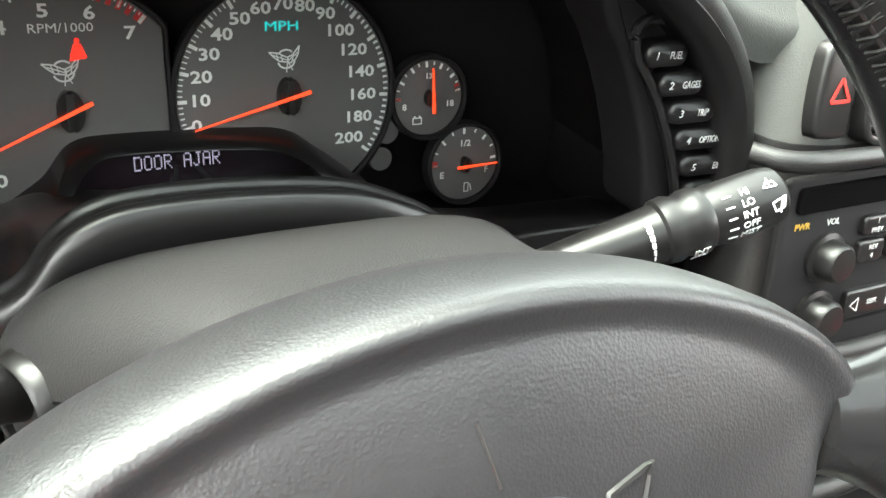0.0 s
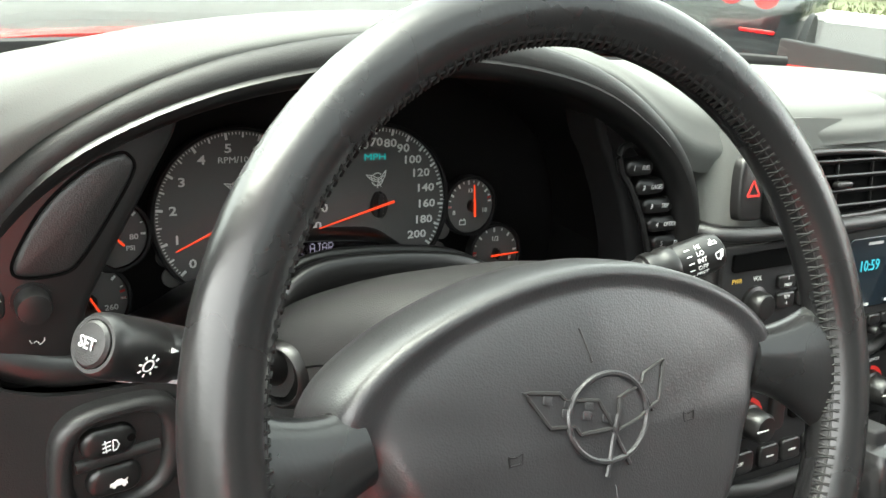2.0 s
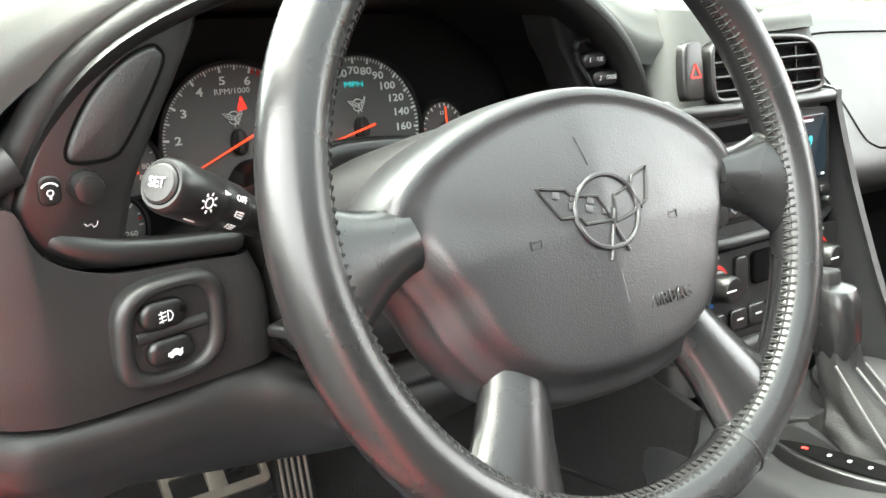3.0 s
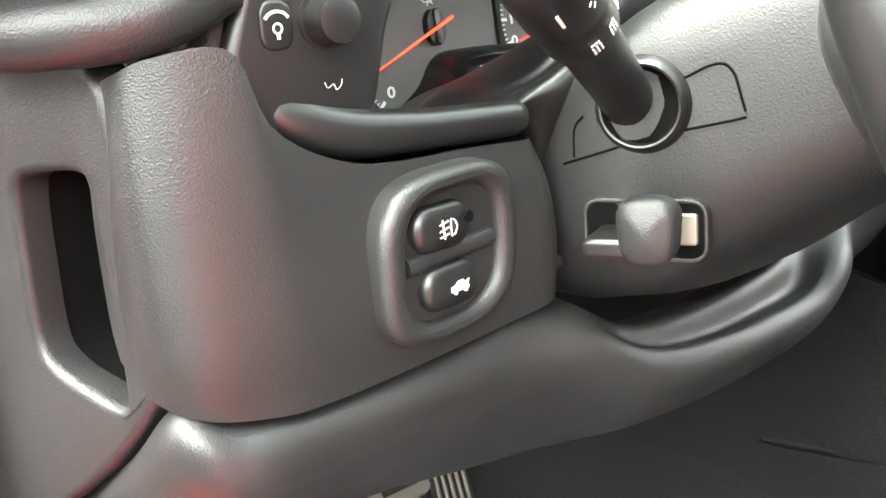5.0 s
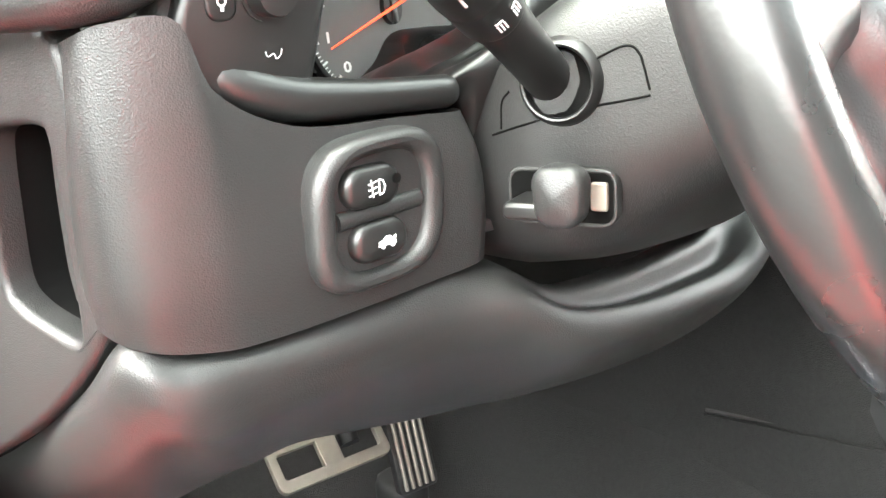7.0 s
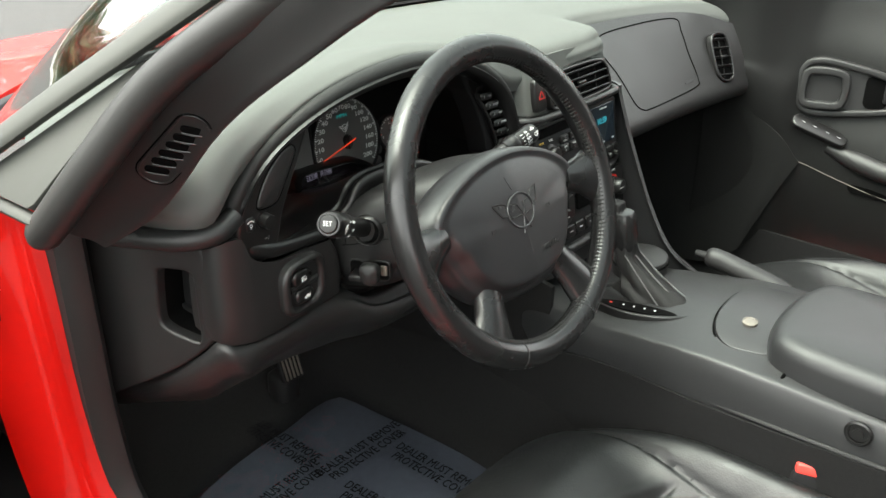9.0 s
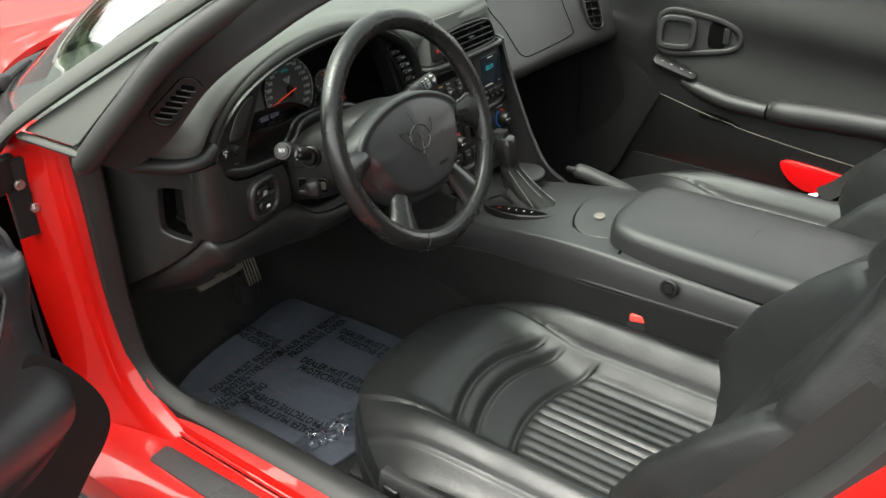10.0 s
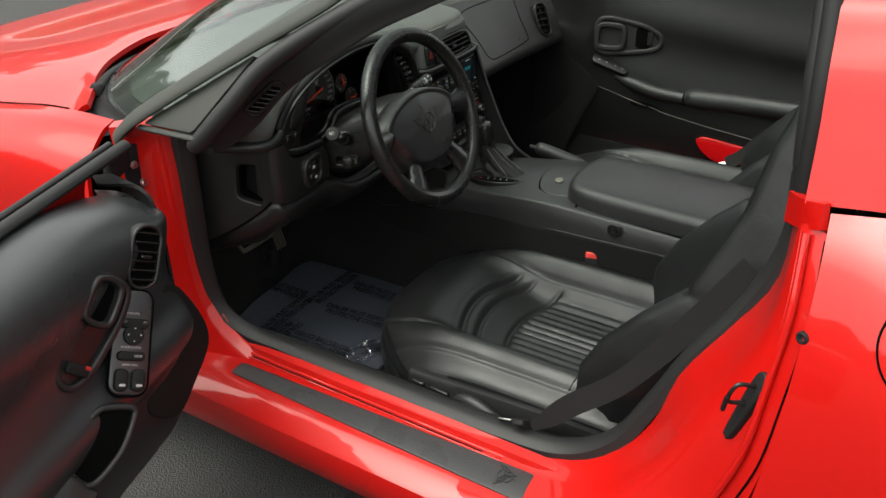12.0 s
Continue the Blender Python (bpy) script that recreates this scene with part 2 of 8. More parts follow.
seal_m = material("soft_door_seal", (0.014, 0.014, 0.0135), 0.45, spec=0.4, bumps=(("noise", 500, 0.12, 0.0005),), vary=0.15)
rubber = material("rubber_seal", (0.009, 0.009, 0.009), 0.55, spec=0.4, bumps=(("noise", 300, 0.15, 0.0005),), vary=0.2)
red = material("red_paint", (0.40, 0.0035, 0.0025), 0.42, coat=0.62, spec=0.2, bumps=(("noise", 3, 0.02, 0.003),), vary=0.04)
red_dark = material("red_reflector", (0.45, 0.004, 0.006), 0.12, coat=0.6, vary=0.1, bumps=(("cells", 300, 0.3, 0.0004),))
white_ink = material("white_marking", (0.62, 0.63, 0.62), 0.6, vary=0.05)
dim_ink = material("grey_marking", (0.42, 0.42, 0.42), 0.6, vary=0.05)
red_ink = material("red_marking", (0.42, 0.015, 0.01), 0.6, vary=0.05)
amber_ink = material("amber_marking", (0.45, 0.28, 0.04), 0.6, vary=0.05)
blue_ink = material("blue_marking", (0.02, 0.14, 0.45), 0.5, vary=0.05)
teal_ink = glow("teal_marking", (0.02, 0.62, 0.60), 0.035)
needle_m = glow("lit_needle", (1.0, 0.07, 0.02), 0.06)
lamp_red = glow("lit_belt_lamp", (1.0, 0.02, 0.01), 0.07)
vfd = glow("lit_message", (0.62, 0.58, 0.80), 0.020)
clock_m = glow("lit_clock", (0.05, 0.62, 0.78), 0.05)
steel = material("brushed_metal", (0.55, 0.54, 0.52), 0.32, 1.0, bumps=(("noise", 300, 0.1, 0.0004),), vary=0.12)
pedal_m = material("worn_pedal_metal", (0.20, 0.185, 0.16), 0.5, 0.8, bumps=(("noise", 200, 0.2, 0.0005),), vary=0.25, vary_scale=60)
chrome = material("chrome", (0.75, 0.75, 0.74), 0.15, 1.0, vary=0.05)
asphalt = material("asphalt", (0.027, 0.0268, 0.026), 0.8, bumps=(("noise", 5, 0.2, 0.01), ("cells", 260, 0.9, 0.004)), vary=0.98, vary_scale=380)
carbon = material("ribbed_plate", (0.030, 0.030, 0.031), 0.42, bumps=(("cells", 420, 0.6, 0.0008),), vary=0.15)
stitch_m = material("grey_thread", (0.07, 0.07, 0.07), 0.8, vary=0.2)
glass = pane("clear_glass", (0.86, 0.90, 0.88), 1.8)
roof_glass = pane("tinted_roof_glass", (0.42, 0.46, 0.46))
# tint chosen for how much overhead light reaches the cabin
roof_clear = pane("clear_roof_glass", (0.62, 0.65, 0.65))
film = pane("clear_film", (0.90, 0.92, 0.95), 1.55)
kick_m = material("kick_cloth", (0.009, 0.0095, 0.009), 0.80, spec=0.2, bumps=(("noise", 700, 0.4, 0.0006),), vary=0.15)

# ---- ground ----
bm = bmesh.new()
bmesh.ops.create_grid(bm, x_segments=40, y_segments=40, size=400)
solo("ground", bm, asphalt, "grey worn asphalt of a parking lot", "ground", kind="structure")

# ---- the car's red body ----
car = thing("red_sports_car", "bright red sports car body with the driver's door open", "car", (XC, 0, 0))


def mir(p):
    return (2 * XC - p[0], p[1], p[2])


def hood_sheet():
    rows = []
    for f in (0.0, 0.05, 0.1, 0.17, 0.27, 0.38, 0.5, 0.62, 0.73, 0.83, 0.9, 0.95, 1.0):
        x = -0.40 + f * 1.52
        c = 1 - (2 * f - 1) ** 2
        hump = 0.012 * math.exp(-((abs(2 * f - 1) - 0.75) / 0.2) ** 2)
        y0 = float(np.interp(abs(x - XC), (0, 0.226, 0.36, 0.489, 0.578, 0.649, 0.716, 0.76), (0.840, 0.848, 0.842, 0.797, 0.750, 0.690, 0.620, 0.585)))
        low = 0.030 * (1 - c) ** 1.5
        rows.append([(x + (0.5 - f) * 0.06, y0, 0.782 + 0.0 * c), (x, y0 + 0.10, 0.776 + hump * 0.3 - low), (x - (0.5 - f) * 0.05, 1.25, 0.716 + hump - 0.006 * c - low * 0.5),
                     (x - (0.5 - f) * 0.04, 1.70, 0.630 + 0.5 * hump), (x + (0.5 - f) * 0.1, 2.05, 0.54), (x + (0.5 - f) * 0.3, 2.25, 0.42)])
    return shell(net(rows, 48, 36), 0.012)


part("hood", hood_sheet(), red, car)


def fender_sheet():
    rows = [
        [(-0.400, 0.470, 0.782), (-0.405, 0.64, 0.790), (-0.412, 0.95, 0.775), (-0.41, 1.30, 0.745), (-0.38, 1.75, 0.65), (-0.30, 2.15, 0.48)],
        [(-0.450, 0.455, 0.770), (-0.470, 0.64, 0.785), (-0.480, 0.95, 0.785), (-0.475, 1.30, 0.760), (-0.45, 1.75, 0.66), (-0.35, 2.15, 0.47)],
        [(-0.505, 0.44, 0.715), (-0.530, 0.64, 0.735), (-0.545, 0.95, 0.735), (-0.545, 1.30, 0.715), (-0.52, 1.75, 0.62), (-0.42, 2.12, 0.45)],
        [(-0.525, 0.42, 0.60), (-0.545, 0.64, 0.62), (-0.565, 0.95, 0.64), (-0.565, 1.30, 0.62), (-0.54, 1.75, 0.54), (-0.44, 2.10, 0.40)],
        [(-0.515, 0.40, 0.42), (-0.530, 0.64, 0.44), (-0.555, 0.95, 0.50), (-0.56, 1.30, 0.50), (-0.54, 1.75, 0.42), (-0.44, 2.08, 0.32)],
        [(-0.500, 0.38, 0.17), (-0.510, 0.64, 0.19), (-0.54, 0.95, 0.36), (-0.545, 1.30, 0.36), (-0.53, 1.75, 0.22), (-0.43, 2.05, 0.20)],
    ]
    rows = [[(x, y, z - 0.036 * min(max((y - 0.5) / 0.4, 0.0), 1.0)) for x, y, z in r] for r in rows]
    return shell(net(rows, 26, 30), 0.010)


left_fender = part("fender", fender_sheet(), red, car)
bm = fender_sheet()
bmesh.ops.transform(bm, matrix=Matrix.Translation((2 * XC, 0, 0)) @ Matrix.Diagonal((-1, 1, 1, 1)), verts=bm.verts)
bmesh.ops.reverse_faces(bm, faces=bm.faces)
part("fender", bm, red, car)
part("hood_gap", tube(drape(left_fender, spline([(-0.392, 0.60, 0.785), (-0.408, 0.70, 0.79), (-0.420, 0.85, 0.787), (-0.428, 1.1, 0.775), (-0.425, 1.5, 0.72), (-0.39, 1.9, 0.6)], 60)), 0.0024, 6), hole, car, "dark shut line of the hood")


def sill_profile(y):
    return [(-0.345, y, 0.312), (-0.362, y, 0.306), (-0.366, y, 0.294), (-0.380, y, 0.291), (-0.440, y, 0.289), (-0.468, y, 0.280), (-0.497, y, 0.258),
            (-0.502, y, 0.225), (-0.488, y, 0.175), (-0.455, y, 0.135), (-0.35, y, 0.13), (-0.33, y, 0.20)]


part("sill_rib", tube([(-0.3695, 0.36 - 0.04 * k, 0.2945) for k in range(20)], 0.0034, 8), red, car)
part("sill_rib", tube([(-0.3790, 0.36 - 0.04 * k, 0.2922) for k in range(20)], 0.0026, 8), red, car)
part("sill_groove", tube([(-0.3745, 0.36 - 0.04 * k, 0.2926) for k in range(20)], 0.0013, 6), hole, car)
part("sill", loft([sill_profile(0.42 - 0.05 * k) for k in range(26)]), red, car)


def front_jamb():
    """The red front edge of the door opening, running down into the sill."""
    mid = spline([(-0.385, 0.375, 0.79), (-0.385, 0.365, 0.68), (-0.382, 0.36, 0.50), (-0.380, 0.335, 0.38), (-0.380, 0.28, 0.305), (-0.380, 0.18, 0.250)], 26)
    rings = []
    for k, p in enumerate(mid):
        q = mid[min(k + 1, 25)] - mid[max(k - 1, 0)]
        fwd = Vector((0, -q.z, q.y)).normalized() * (1 if q.z < 0 else -1)
        rings.append([p + Vector((dx, 0, 0)) + fwd * df for dx, df in ((0.02, -0.035), (0.015, -0.030), (0.0, -0.028), (-0.012, -0.018), (-0.020, 0.0), (-0.032, 0.03), (-0.05, 0.07), (-0.02, 0.09), (0.03, 0.05))])
    return loft(rings)


part("front_jamb", front_jamb(), red, car)


def rear_jamb():
    inner = spline([(-0.345, -0.36, 0.302), (-0.335, -0.46, 0.305), (-0.33, -0.56, 0.345), (-0.32, -0.64, 0.44), (-0.31, -0.675, 0.56), (-0.30, -0.735, 0.665), (-0.29, -0.785, 0.76), (-0.285, -0.79, 0.87)], 24)
    step = spline([(-0.380, -0.36, 0.293), (-0.378, -0.49, 0.296), (-0.40, -0.60, 0.345), (-0.42, -0.68, 0.45), (-0.425, -0.73, 0.57), (-0.425, -0.775, 0.68), (-0.41, -0.805, 0.78), (-0.385, -0.81, 0.90)], 24)
    rim = spline([(-0.470, -0.36, 0.283), (-0.475, -0.53, 0.290), (-0.485, -0.68, 0.34), (-0.490, -0.785, 0.45), (-0.492, -0.822, 0.58), (-0.480, -0.832, 0.70), (-0.455, -0.838, 0.81), (-0.405, -0.828, 0.915)], 24)
    lip = [Vector((p.x - 0.012, p.y - 0.022, p.z - 0.004)) for p in rim]
    rings = []
    for a, b, c, d in zip(inner, step, rim, lip):
        r = [a, a.lerp(b, 0.15) + Vector((0, 0, 0.003)), a.lerp(b, 0.5), a.lerp(b, 0.85), b, b.lerp(c, 0.3) + Vector((-0.004, 0.004, 0.002)), b.lerp(c, 0.7) + Vector((-0.004, 0.004, 0.002)), c, d]
        rings.append(r)
    return shell(loft(rings, False, False), 0.008)


part("rear_jamb", rear_jamb(), red, car)


def quarter_sheet():
    rows = [
        [(-0.405, -0.845, 0.935), (-0.40, -1.0, 0.955), (-0.38, -1.35, 0.985), (-0.36, -1.9, 0.98)],
        [(-0.450, -0.852, 0.875), (-0.47, -1.0, 0.90), (-0.47, -1.35, 0.945), (-0.46, -1.9, 0.93)],
        [(-0.490, -0.855, 0.775), (-0.525, -1.0, 0.80), (-0.56, -1.35, 0.84), (-0.54, -1.9, 0.84)],
        [(-0.510, -0.850, 0.64), (-0.545, -1.0, 0.66), (-0.595, -1.35, 0.70), (-0.57, -1.9, 0.70)],
        [(-0.515, -0.830, 0.48), (-0.54, -1.0, 0.50), (-0.59, -1.35, 0.52), (-0.57, -1.9, 0.52)],
        [(-0.500, -0.760, 0.32), (-0.52, -1.0, 0.32), (-0.57, -1.35, 0.34), (-0.55, -1.9, 0.34)],
        [(-0.480, -0.66, 0.20), (-0.50, -1.0, 0.18), (-0.54, -1.35, 0.18), (-0.52, -1.9, 0.20)],
    ]
    return shell(net(rows, 30, 24), 0.010)


# raised ribs and the shut line beside the rear edge of the opening
rib = spline([(-0.486, -0.800, 0.50), (-0.489, -0.826, 0.60), (-0.478, -0.836, 0.70), (-0.454, -0.842, 0.81), (-0.410, -0.834, 0.905)], 30)
part("jamb_rib", tube([p + Vector((-0.004, 0.010, 0)) for p in rib], 0.0055, 8), red, car)
part("shut_line", tube([p + Vector((-0.012, -0.014, 0)) for p in rib], 0.0015, 8), hole, car, "dark shut line of the door")
part("jamb_rib", tube([p + Vector((0.014, 0.016, 0.002)) for p in rib[6:]], 0.0048, 8), red, car)
quarter = part("quarter_panel", quarter_sheet(), red, car)
rows = [[(-0.396, -0.812, 0.936), (-0.388, -1.0, 0.953), (-0.365, -1.5, 0.98)], [(-0.365, -0.806, 1.02), (-0.35, -1.0, 1.04), (-0.31, -1.5, 1.05)],
        [(-0.325, -0.796, 1.11), (-0.30, -1.0, 1.13), (-0.24, -1.5, 1.12)], [(-0.245, -0.785, 1.185), (-0.22, -1.0, 1.19), (-0.14, -1.5, 1.15)], [(0.05, -0.76, 1.215), (0.06, -1.0, 1.22), (0.08, -1.5, 1.17)]]
part("roof_pillar", shell(net(rows, 24, 16), 0.010), red, car)
# fuel flap: a disc let into the quarter panel
rows = [[(-0.345, -0.796, 0.885), (-0.385, -0.822, 0.900), (-0.412, -0.846, 0.915)], [(-0.348, -0.796, 0.930), (-0.380, -0.815, 0.938), (-0.402, -0.842, 0.946)]]
part("pillar_foot", shell(net(rows, 6, 8), 0.012), red, car)
fx, fy = Vector((-0.08, -0.91, 0.25)).normalized(), Vector((0.30, 0.05, 0.95)).normalized()
ring = [Vector((-0.508, -1.010, 0.862)) + 0.080 * (fx * math.cos(a) + fy * math.sin(a)) for a in [k * math.tau / 60 for k in range(60)]]
flap = part("fuel_flap", tube(drape(quarter, ring, 0.0), 0.0016, 6, True), hole, car, "dark gap round the round fuel flap")

# ---- windshield, pillars and cowl ----
base = [(-0.385, 0.44, 0.785), (-0.30, 0.60, 0.785), (-0.10, 0.755, 0.778), (XC, 0.83, 0.775)]
base = base + [mir(p) for p in reversed(base[:-1])]
head = [(-0.245, -0.08, 1.135), (-0.18, -0.10, 1.15), (0.05, -0.13, 1.17), (XC, -0.14, 1.175)]
head = head + [mir(p) for p in reversed(head[:-1])]
mid_ = [((a[0] + b[0]) / 2 - (0.012 if a[0] < XC else -0.012 if a[0] > XC else 0), (a[1] + b[1]) / 2 + 0.02, (a[2] + b[2]) / 2 + 0.045) for a, b in zip(base, head)]
mid_[0] = (-0.378, 0.222, 0.930)
mid_[-1] = mir(mid_[0])
windshield = solo("windshield", shell(net([base, mid_, head], 16, 40), 0.005), glass, "curved clear windshield above the dashboard", "window", kind="structure")
windshield.visible_shadow = False

pillar = thing("windshield_pillar", "black windshield pillar trim with a defroster grille", "pillar", (-0.40, 0.4, 0.78), kind="structure")
out = spline([(-0.436, 0.420, 0.772), (-0.431, 0.362, 0.820), (-0.394, 0.246, 0.898), (-0.353, 0.127, 0.974), (-0.318, -0.004, 1.054), (-0.268, -0.12, 1.134), (-0.22, -0.30, 1.18), (-0.20, -0.75, 1.19)], 30)
part("pillar_strip", tube(out, 0.021, 16, flat=0.45, up=(-0.6, 0.3, 0.7)), sail_m, pillar)
SA, SB, SC = Vector((-0.431, 0.346, 0.811)), Vector((-0.436, 0.214, 0.821)), Vector((-0.353, 0.114, 0.962))
sail_o = axes(SA, SB - SA, SC - SA)
flat_to = sail_o.inverted()
corner = [tuple((flat_to @ v)[:2]) for v in (SA, SB, SC)]
tri_o = []
for k in range(3):
    a, b = Vector(corner[k]), Vector(corner[(k + 1) % 3])
    tri_o += [tuple(a.lerp(b, f)) for f in (0.04, 0.2, 0.4, 0.6, 0.8, 0.96)]
up = 1 if (sail_o.to_3x3() @ Vector((0, 0, 1))).x < 0 else -1
sail = part("sail_panel", slab(tri_o, -0.012, 0.0015, 0.0008, sail_o @ Matrix.Diagonal((1, 1, up, 1))), sail_m, pillar, "flat dark grey mirror sail panel")
part("sail_gap", tube([SB + Vector((0.004, -0.003, -0.006)), SB.lerp(SC, 0.5) + Vector((0.004, -0.006, -0.003)), SB.lerp(SC, 0.96) + Vector((0.004, -0.004, -0.004))], 0.0032, 8), hole, pillar)
part("sail_base", tube([SA + Vector((0, 0.01, -0.010)), SB + Vector((0.002, -0.004, -0.011))], 0.0075, 10, flat=0.8), sail_m, pillar)


def inner_pillar():
    """The padded inner cover of the pillar, broad at the dash and thin towards the roof."""
    top = spline([(-0.410, 0.255, 0.790), (-0.385, 0.18, 0.865), (-0.366, 0.10, 0.940), (-0.345, 0.01, 1.005), (-0.315, -0.14, 1.085), (-0.265, -0.36, 1.155), (-0.245, -0.78, 1.175)], 34)
    low = spline([(-0.370, 0.215, 0.760), (-0.340, 0.155, 0.808), (-0.332, 0.068, 0.898), (-0.326, -0.025, 0.966), (-0.305, -0.15, 1.045), (-0.265, -0.36, 1.125), (-0.245, -0.78, 1.150)], 34)
    ins = spline([(-0.315, 0.24, 0.800), (-0.302, 0.16, 0.862), (-0.297, 0.075, 0.930), (-0.288, -0.03, 0.995), (-0.265, -0.17, 1.07), (-0.23, -0.36, 1.145), (-0.20, -0.78, 1.165)], 34)
    back = spline([(-0.345, 0.30, 0.80), (-0.332, 0.20, 0.89), (-0.322, 0.10, 0.965), (-0.310, -0.01, 1.030), (-0.28, -0.16, 1.105), (-0.24, -0.36, 1.165), (-0.21, -0.78, 1.18)], 34)
    rings = []
    for a, b, c, d in zip(top, low, ins, back):
        rings.append([Vector(p) for p in spline([a, b * 0.75 + a * 0.25, b, b * 0.6 + c * 0.4 + Vector((-0.004, -0.006, 0)), c, d], 18, True)])
    return loft(rings)


part("pillar_cover", inner_pillar(), vinyl, pillar)
part("door_seal", tube(spline([(-0.428, 0.226, 0.787), (-0.422, 0.198, 0.815), (-0.402, 0.150, 0.872), (-0.365, 0.086, 0.950), (-0.325, -0.02, 1.025), (-0.292, -0.17, 1.105), (-0.255, -0.37, 1.165), (-0.25, -0.78, 1.18)], 34), [0.013, 0.0165] + [0.0175] * 24 + [0.015] * 8, 14), seal_m, pillar, "black rubber door seal")

cowl = solo("cowl_panel", shell(net([[(b[0], b[1] + 0.012, b[2] - 0.006) for b in base], [(b[0] * 1.0, b[1] + 0.045, b[2] - 0.025) for b in base],
            [(-0.40, 0.60, 0.750), (-0.33, 0.70, 0.745), (-0.10, 0.84, 0.745), (XC, 0.88, 0.745), (0.82, 0.84, 0.745), (1.05, 0.70, 0.745), (1.12, 0.60, 0.750)]], 8, 40), 0.006), matt,
            "matt black cowl panel below the windshield", "panel", kind="structure")

# closed roof over the seats: unseen, added clear to set the light inside
rows = [[(x, y, z) for x, z in ((-0.22, 1.185), (-0.02, 1.205), (XC, 1.215), (0.74, 1.205), (0.94, 1.185))] for y in (-0.11, -0.35, -0.60, -0.82)]
roof = part("roof_panel", shell(net(rows, 14, 16), 0.008), roof_clear, car, "unseen clear roof panel, tint set for the light inside")
roof.visible_shadow = False

# ---- the far side, nose and tail of the red body ----
def mirrored(bm):
    bmesh.ops.transform(bm, matrix=Matrix.Translation((2 * XC, 0, 0)) @ Matrix.Diagonal((-1, 1, 1, 1)), verts=bm.verts)
    bmesh.ops.reverse_faces(bm, faces=bm.faces)
    return bm


part("quarter_panel", mirrored(quarter_sheet()), red, car)
far_sill = mirrored(loft([sill_profile(0.42 - 0.05 * k) for k in range(26)]))
bmesh.ops.translate(far_sill, vec=(0.055, 0, -0.03), verts=far_sill.verts)
part("sill", far_sill, red, car)
rows = [[(-0.396, -0.812, 0.936), (-0.388, -1.0, 0.953), (-0.365, -1.5, 0.98)], [(-0.365, -0.806, 1.02), (-0.35, -1.0, 1.04), (-0.31, -1.5, 1.05)],
        [(-0.325, -0.796, 1.11), (-0.30, -1.0, 1.13), (-0.24, -1.5, 1.12)], [(-0.245, -0.785, 1.185), (-0.22, -1.0, 1.19), (-0.14, -1.5, 1.15)], [(0.05, -0.76, 1.215), (0.06, -1.0, 1.22), (0.08, -1.5, 1.17)]]
part("roof_pillar", mirrored(shell(net(rows, 24, 16), 0.010)), red, car)
rows = [[(x, 0.395, z), (x + 0.016, 0.10, z + 0.004), (x + 0.020, -0.35, z + 0.008), (x + 0.002, -0.83, z + 0.006)] for x, z in
        ((1.185, 0.870), (1.225, 0.780), (1.258, 0.700), (1.275, 0.600), (1.262, 0.430), (1.235, 0.255))]
far_skin = shell(net(rows, 20, 16), 0.010)


def half(points):
    return points + [mir(p) for p in reversed(points[:-1])]


prof = half([(-0.360, -1.512, 0.985), (-0.30, -1.512, 1.052), (-0.235, -1.512, 1.115), (-0.13, -1.512, 1.148), (0.10, -1.512, 1.168), (XC, -1.512, 1.173)])
tail = half([(-0.345, -1.92, 0.985), (-0.28, -1.93, 0.992), (-0.20, -1.94, 0.998), (-0.10, -1.95, 1.002), (0.12, -1.96, 1.006), (XC, -1.965, 1.008)])
between = [((a[0] + b[0]) / 2, (a[1] + b[1]) / 2, (a[2] + b[2]) / 2 + 0.022) for a, b in zip(prof, tail)]
hatch = part("hatch_glass", shell(net([prof, between, tail], 14, 36), 0.006), roof_glass, car, "tinted curved rear hatch glass")
rows = [[(x, y, z + dz) for x, dz in ((0.058, 0.0), (0.20, 0.004), (XC, 0.006), (0.52, 0.004), (0.662, 0.0))] for y, z in ((-0.835, 1.222), (-1.0, 1.223), (-1.25, 1.205), (-1.505, 1.172))]
part("roof_bridge", shell(net(rows, 12, 12), 0.008), red, car)
rows = [half([(x, y, z), (-0.10, y - 0.03 - d, z + e), (XC, y - 0.05 - d, z + e)]) for x, y, z, d, e in
        ((-0.352, -1.90, 0.978, 0.05, 0.018), (-0.44, -1.91, 0.93, 0.09, 0.02), (-0.54, -1.91, 0.80, 0.12, 0.0), (-0.565, -1.91, 0.62, 0.16, 0.0), (-0.565, -1.91, 0.42, 0.17, 0.0), (-0.52, -1.91, 0.22, 0.12, 0.0))]
part("rear_bumper", shell(net(rows, 20, 30), 0.010), red, car)
rows = [half([(x, y, z), (-0.10, y + d, z), (XC, y + d + 0.03, z)]) for x, y, z, d in
        ((-0.30, 2.13, 0.445, 0.11), (-0.40, 2.11, 0.39, 0.15), (-0.435, 2.08, 0.30, 0.18), (-0.42, 2.05, 0.19, 0.16))]
part("front_bumper", shell(net(rows, 12, 30), 0.010), red, car)
for y in (1.12, -1.35):
    for s in (-1, 1):
        wheel_m = Matrix.Translation((XC + s * 0.775, y, 0.325)) @ pose(0, 0, 0, 0, 90 * s, 0)
        road_wheel = part("wheel", lathe([(0.215, -0.12), (0.30, -0.125), (0.322, -0.09), (0.325, 0.0), (0.322, 0.09), (0.30, 0.125), (0.215, 0.12)], 40, wheel_m), rubber, car)
        part("rim", lathe([(0.214, -0.10), (0.214, 0.11), (0.200, 0.115), (0.185, 0.07), (0.06, 0.085), (0.03, 0.10), (0.002, 0.10)], 40, wheel_m), chrome, road_wheel)
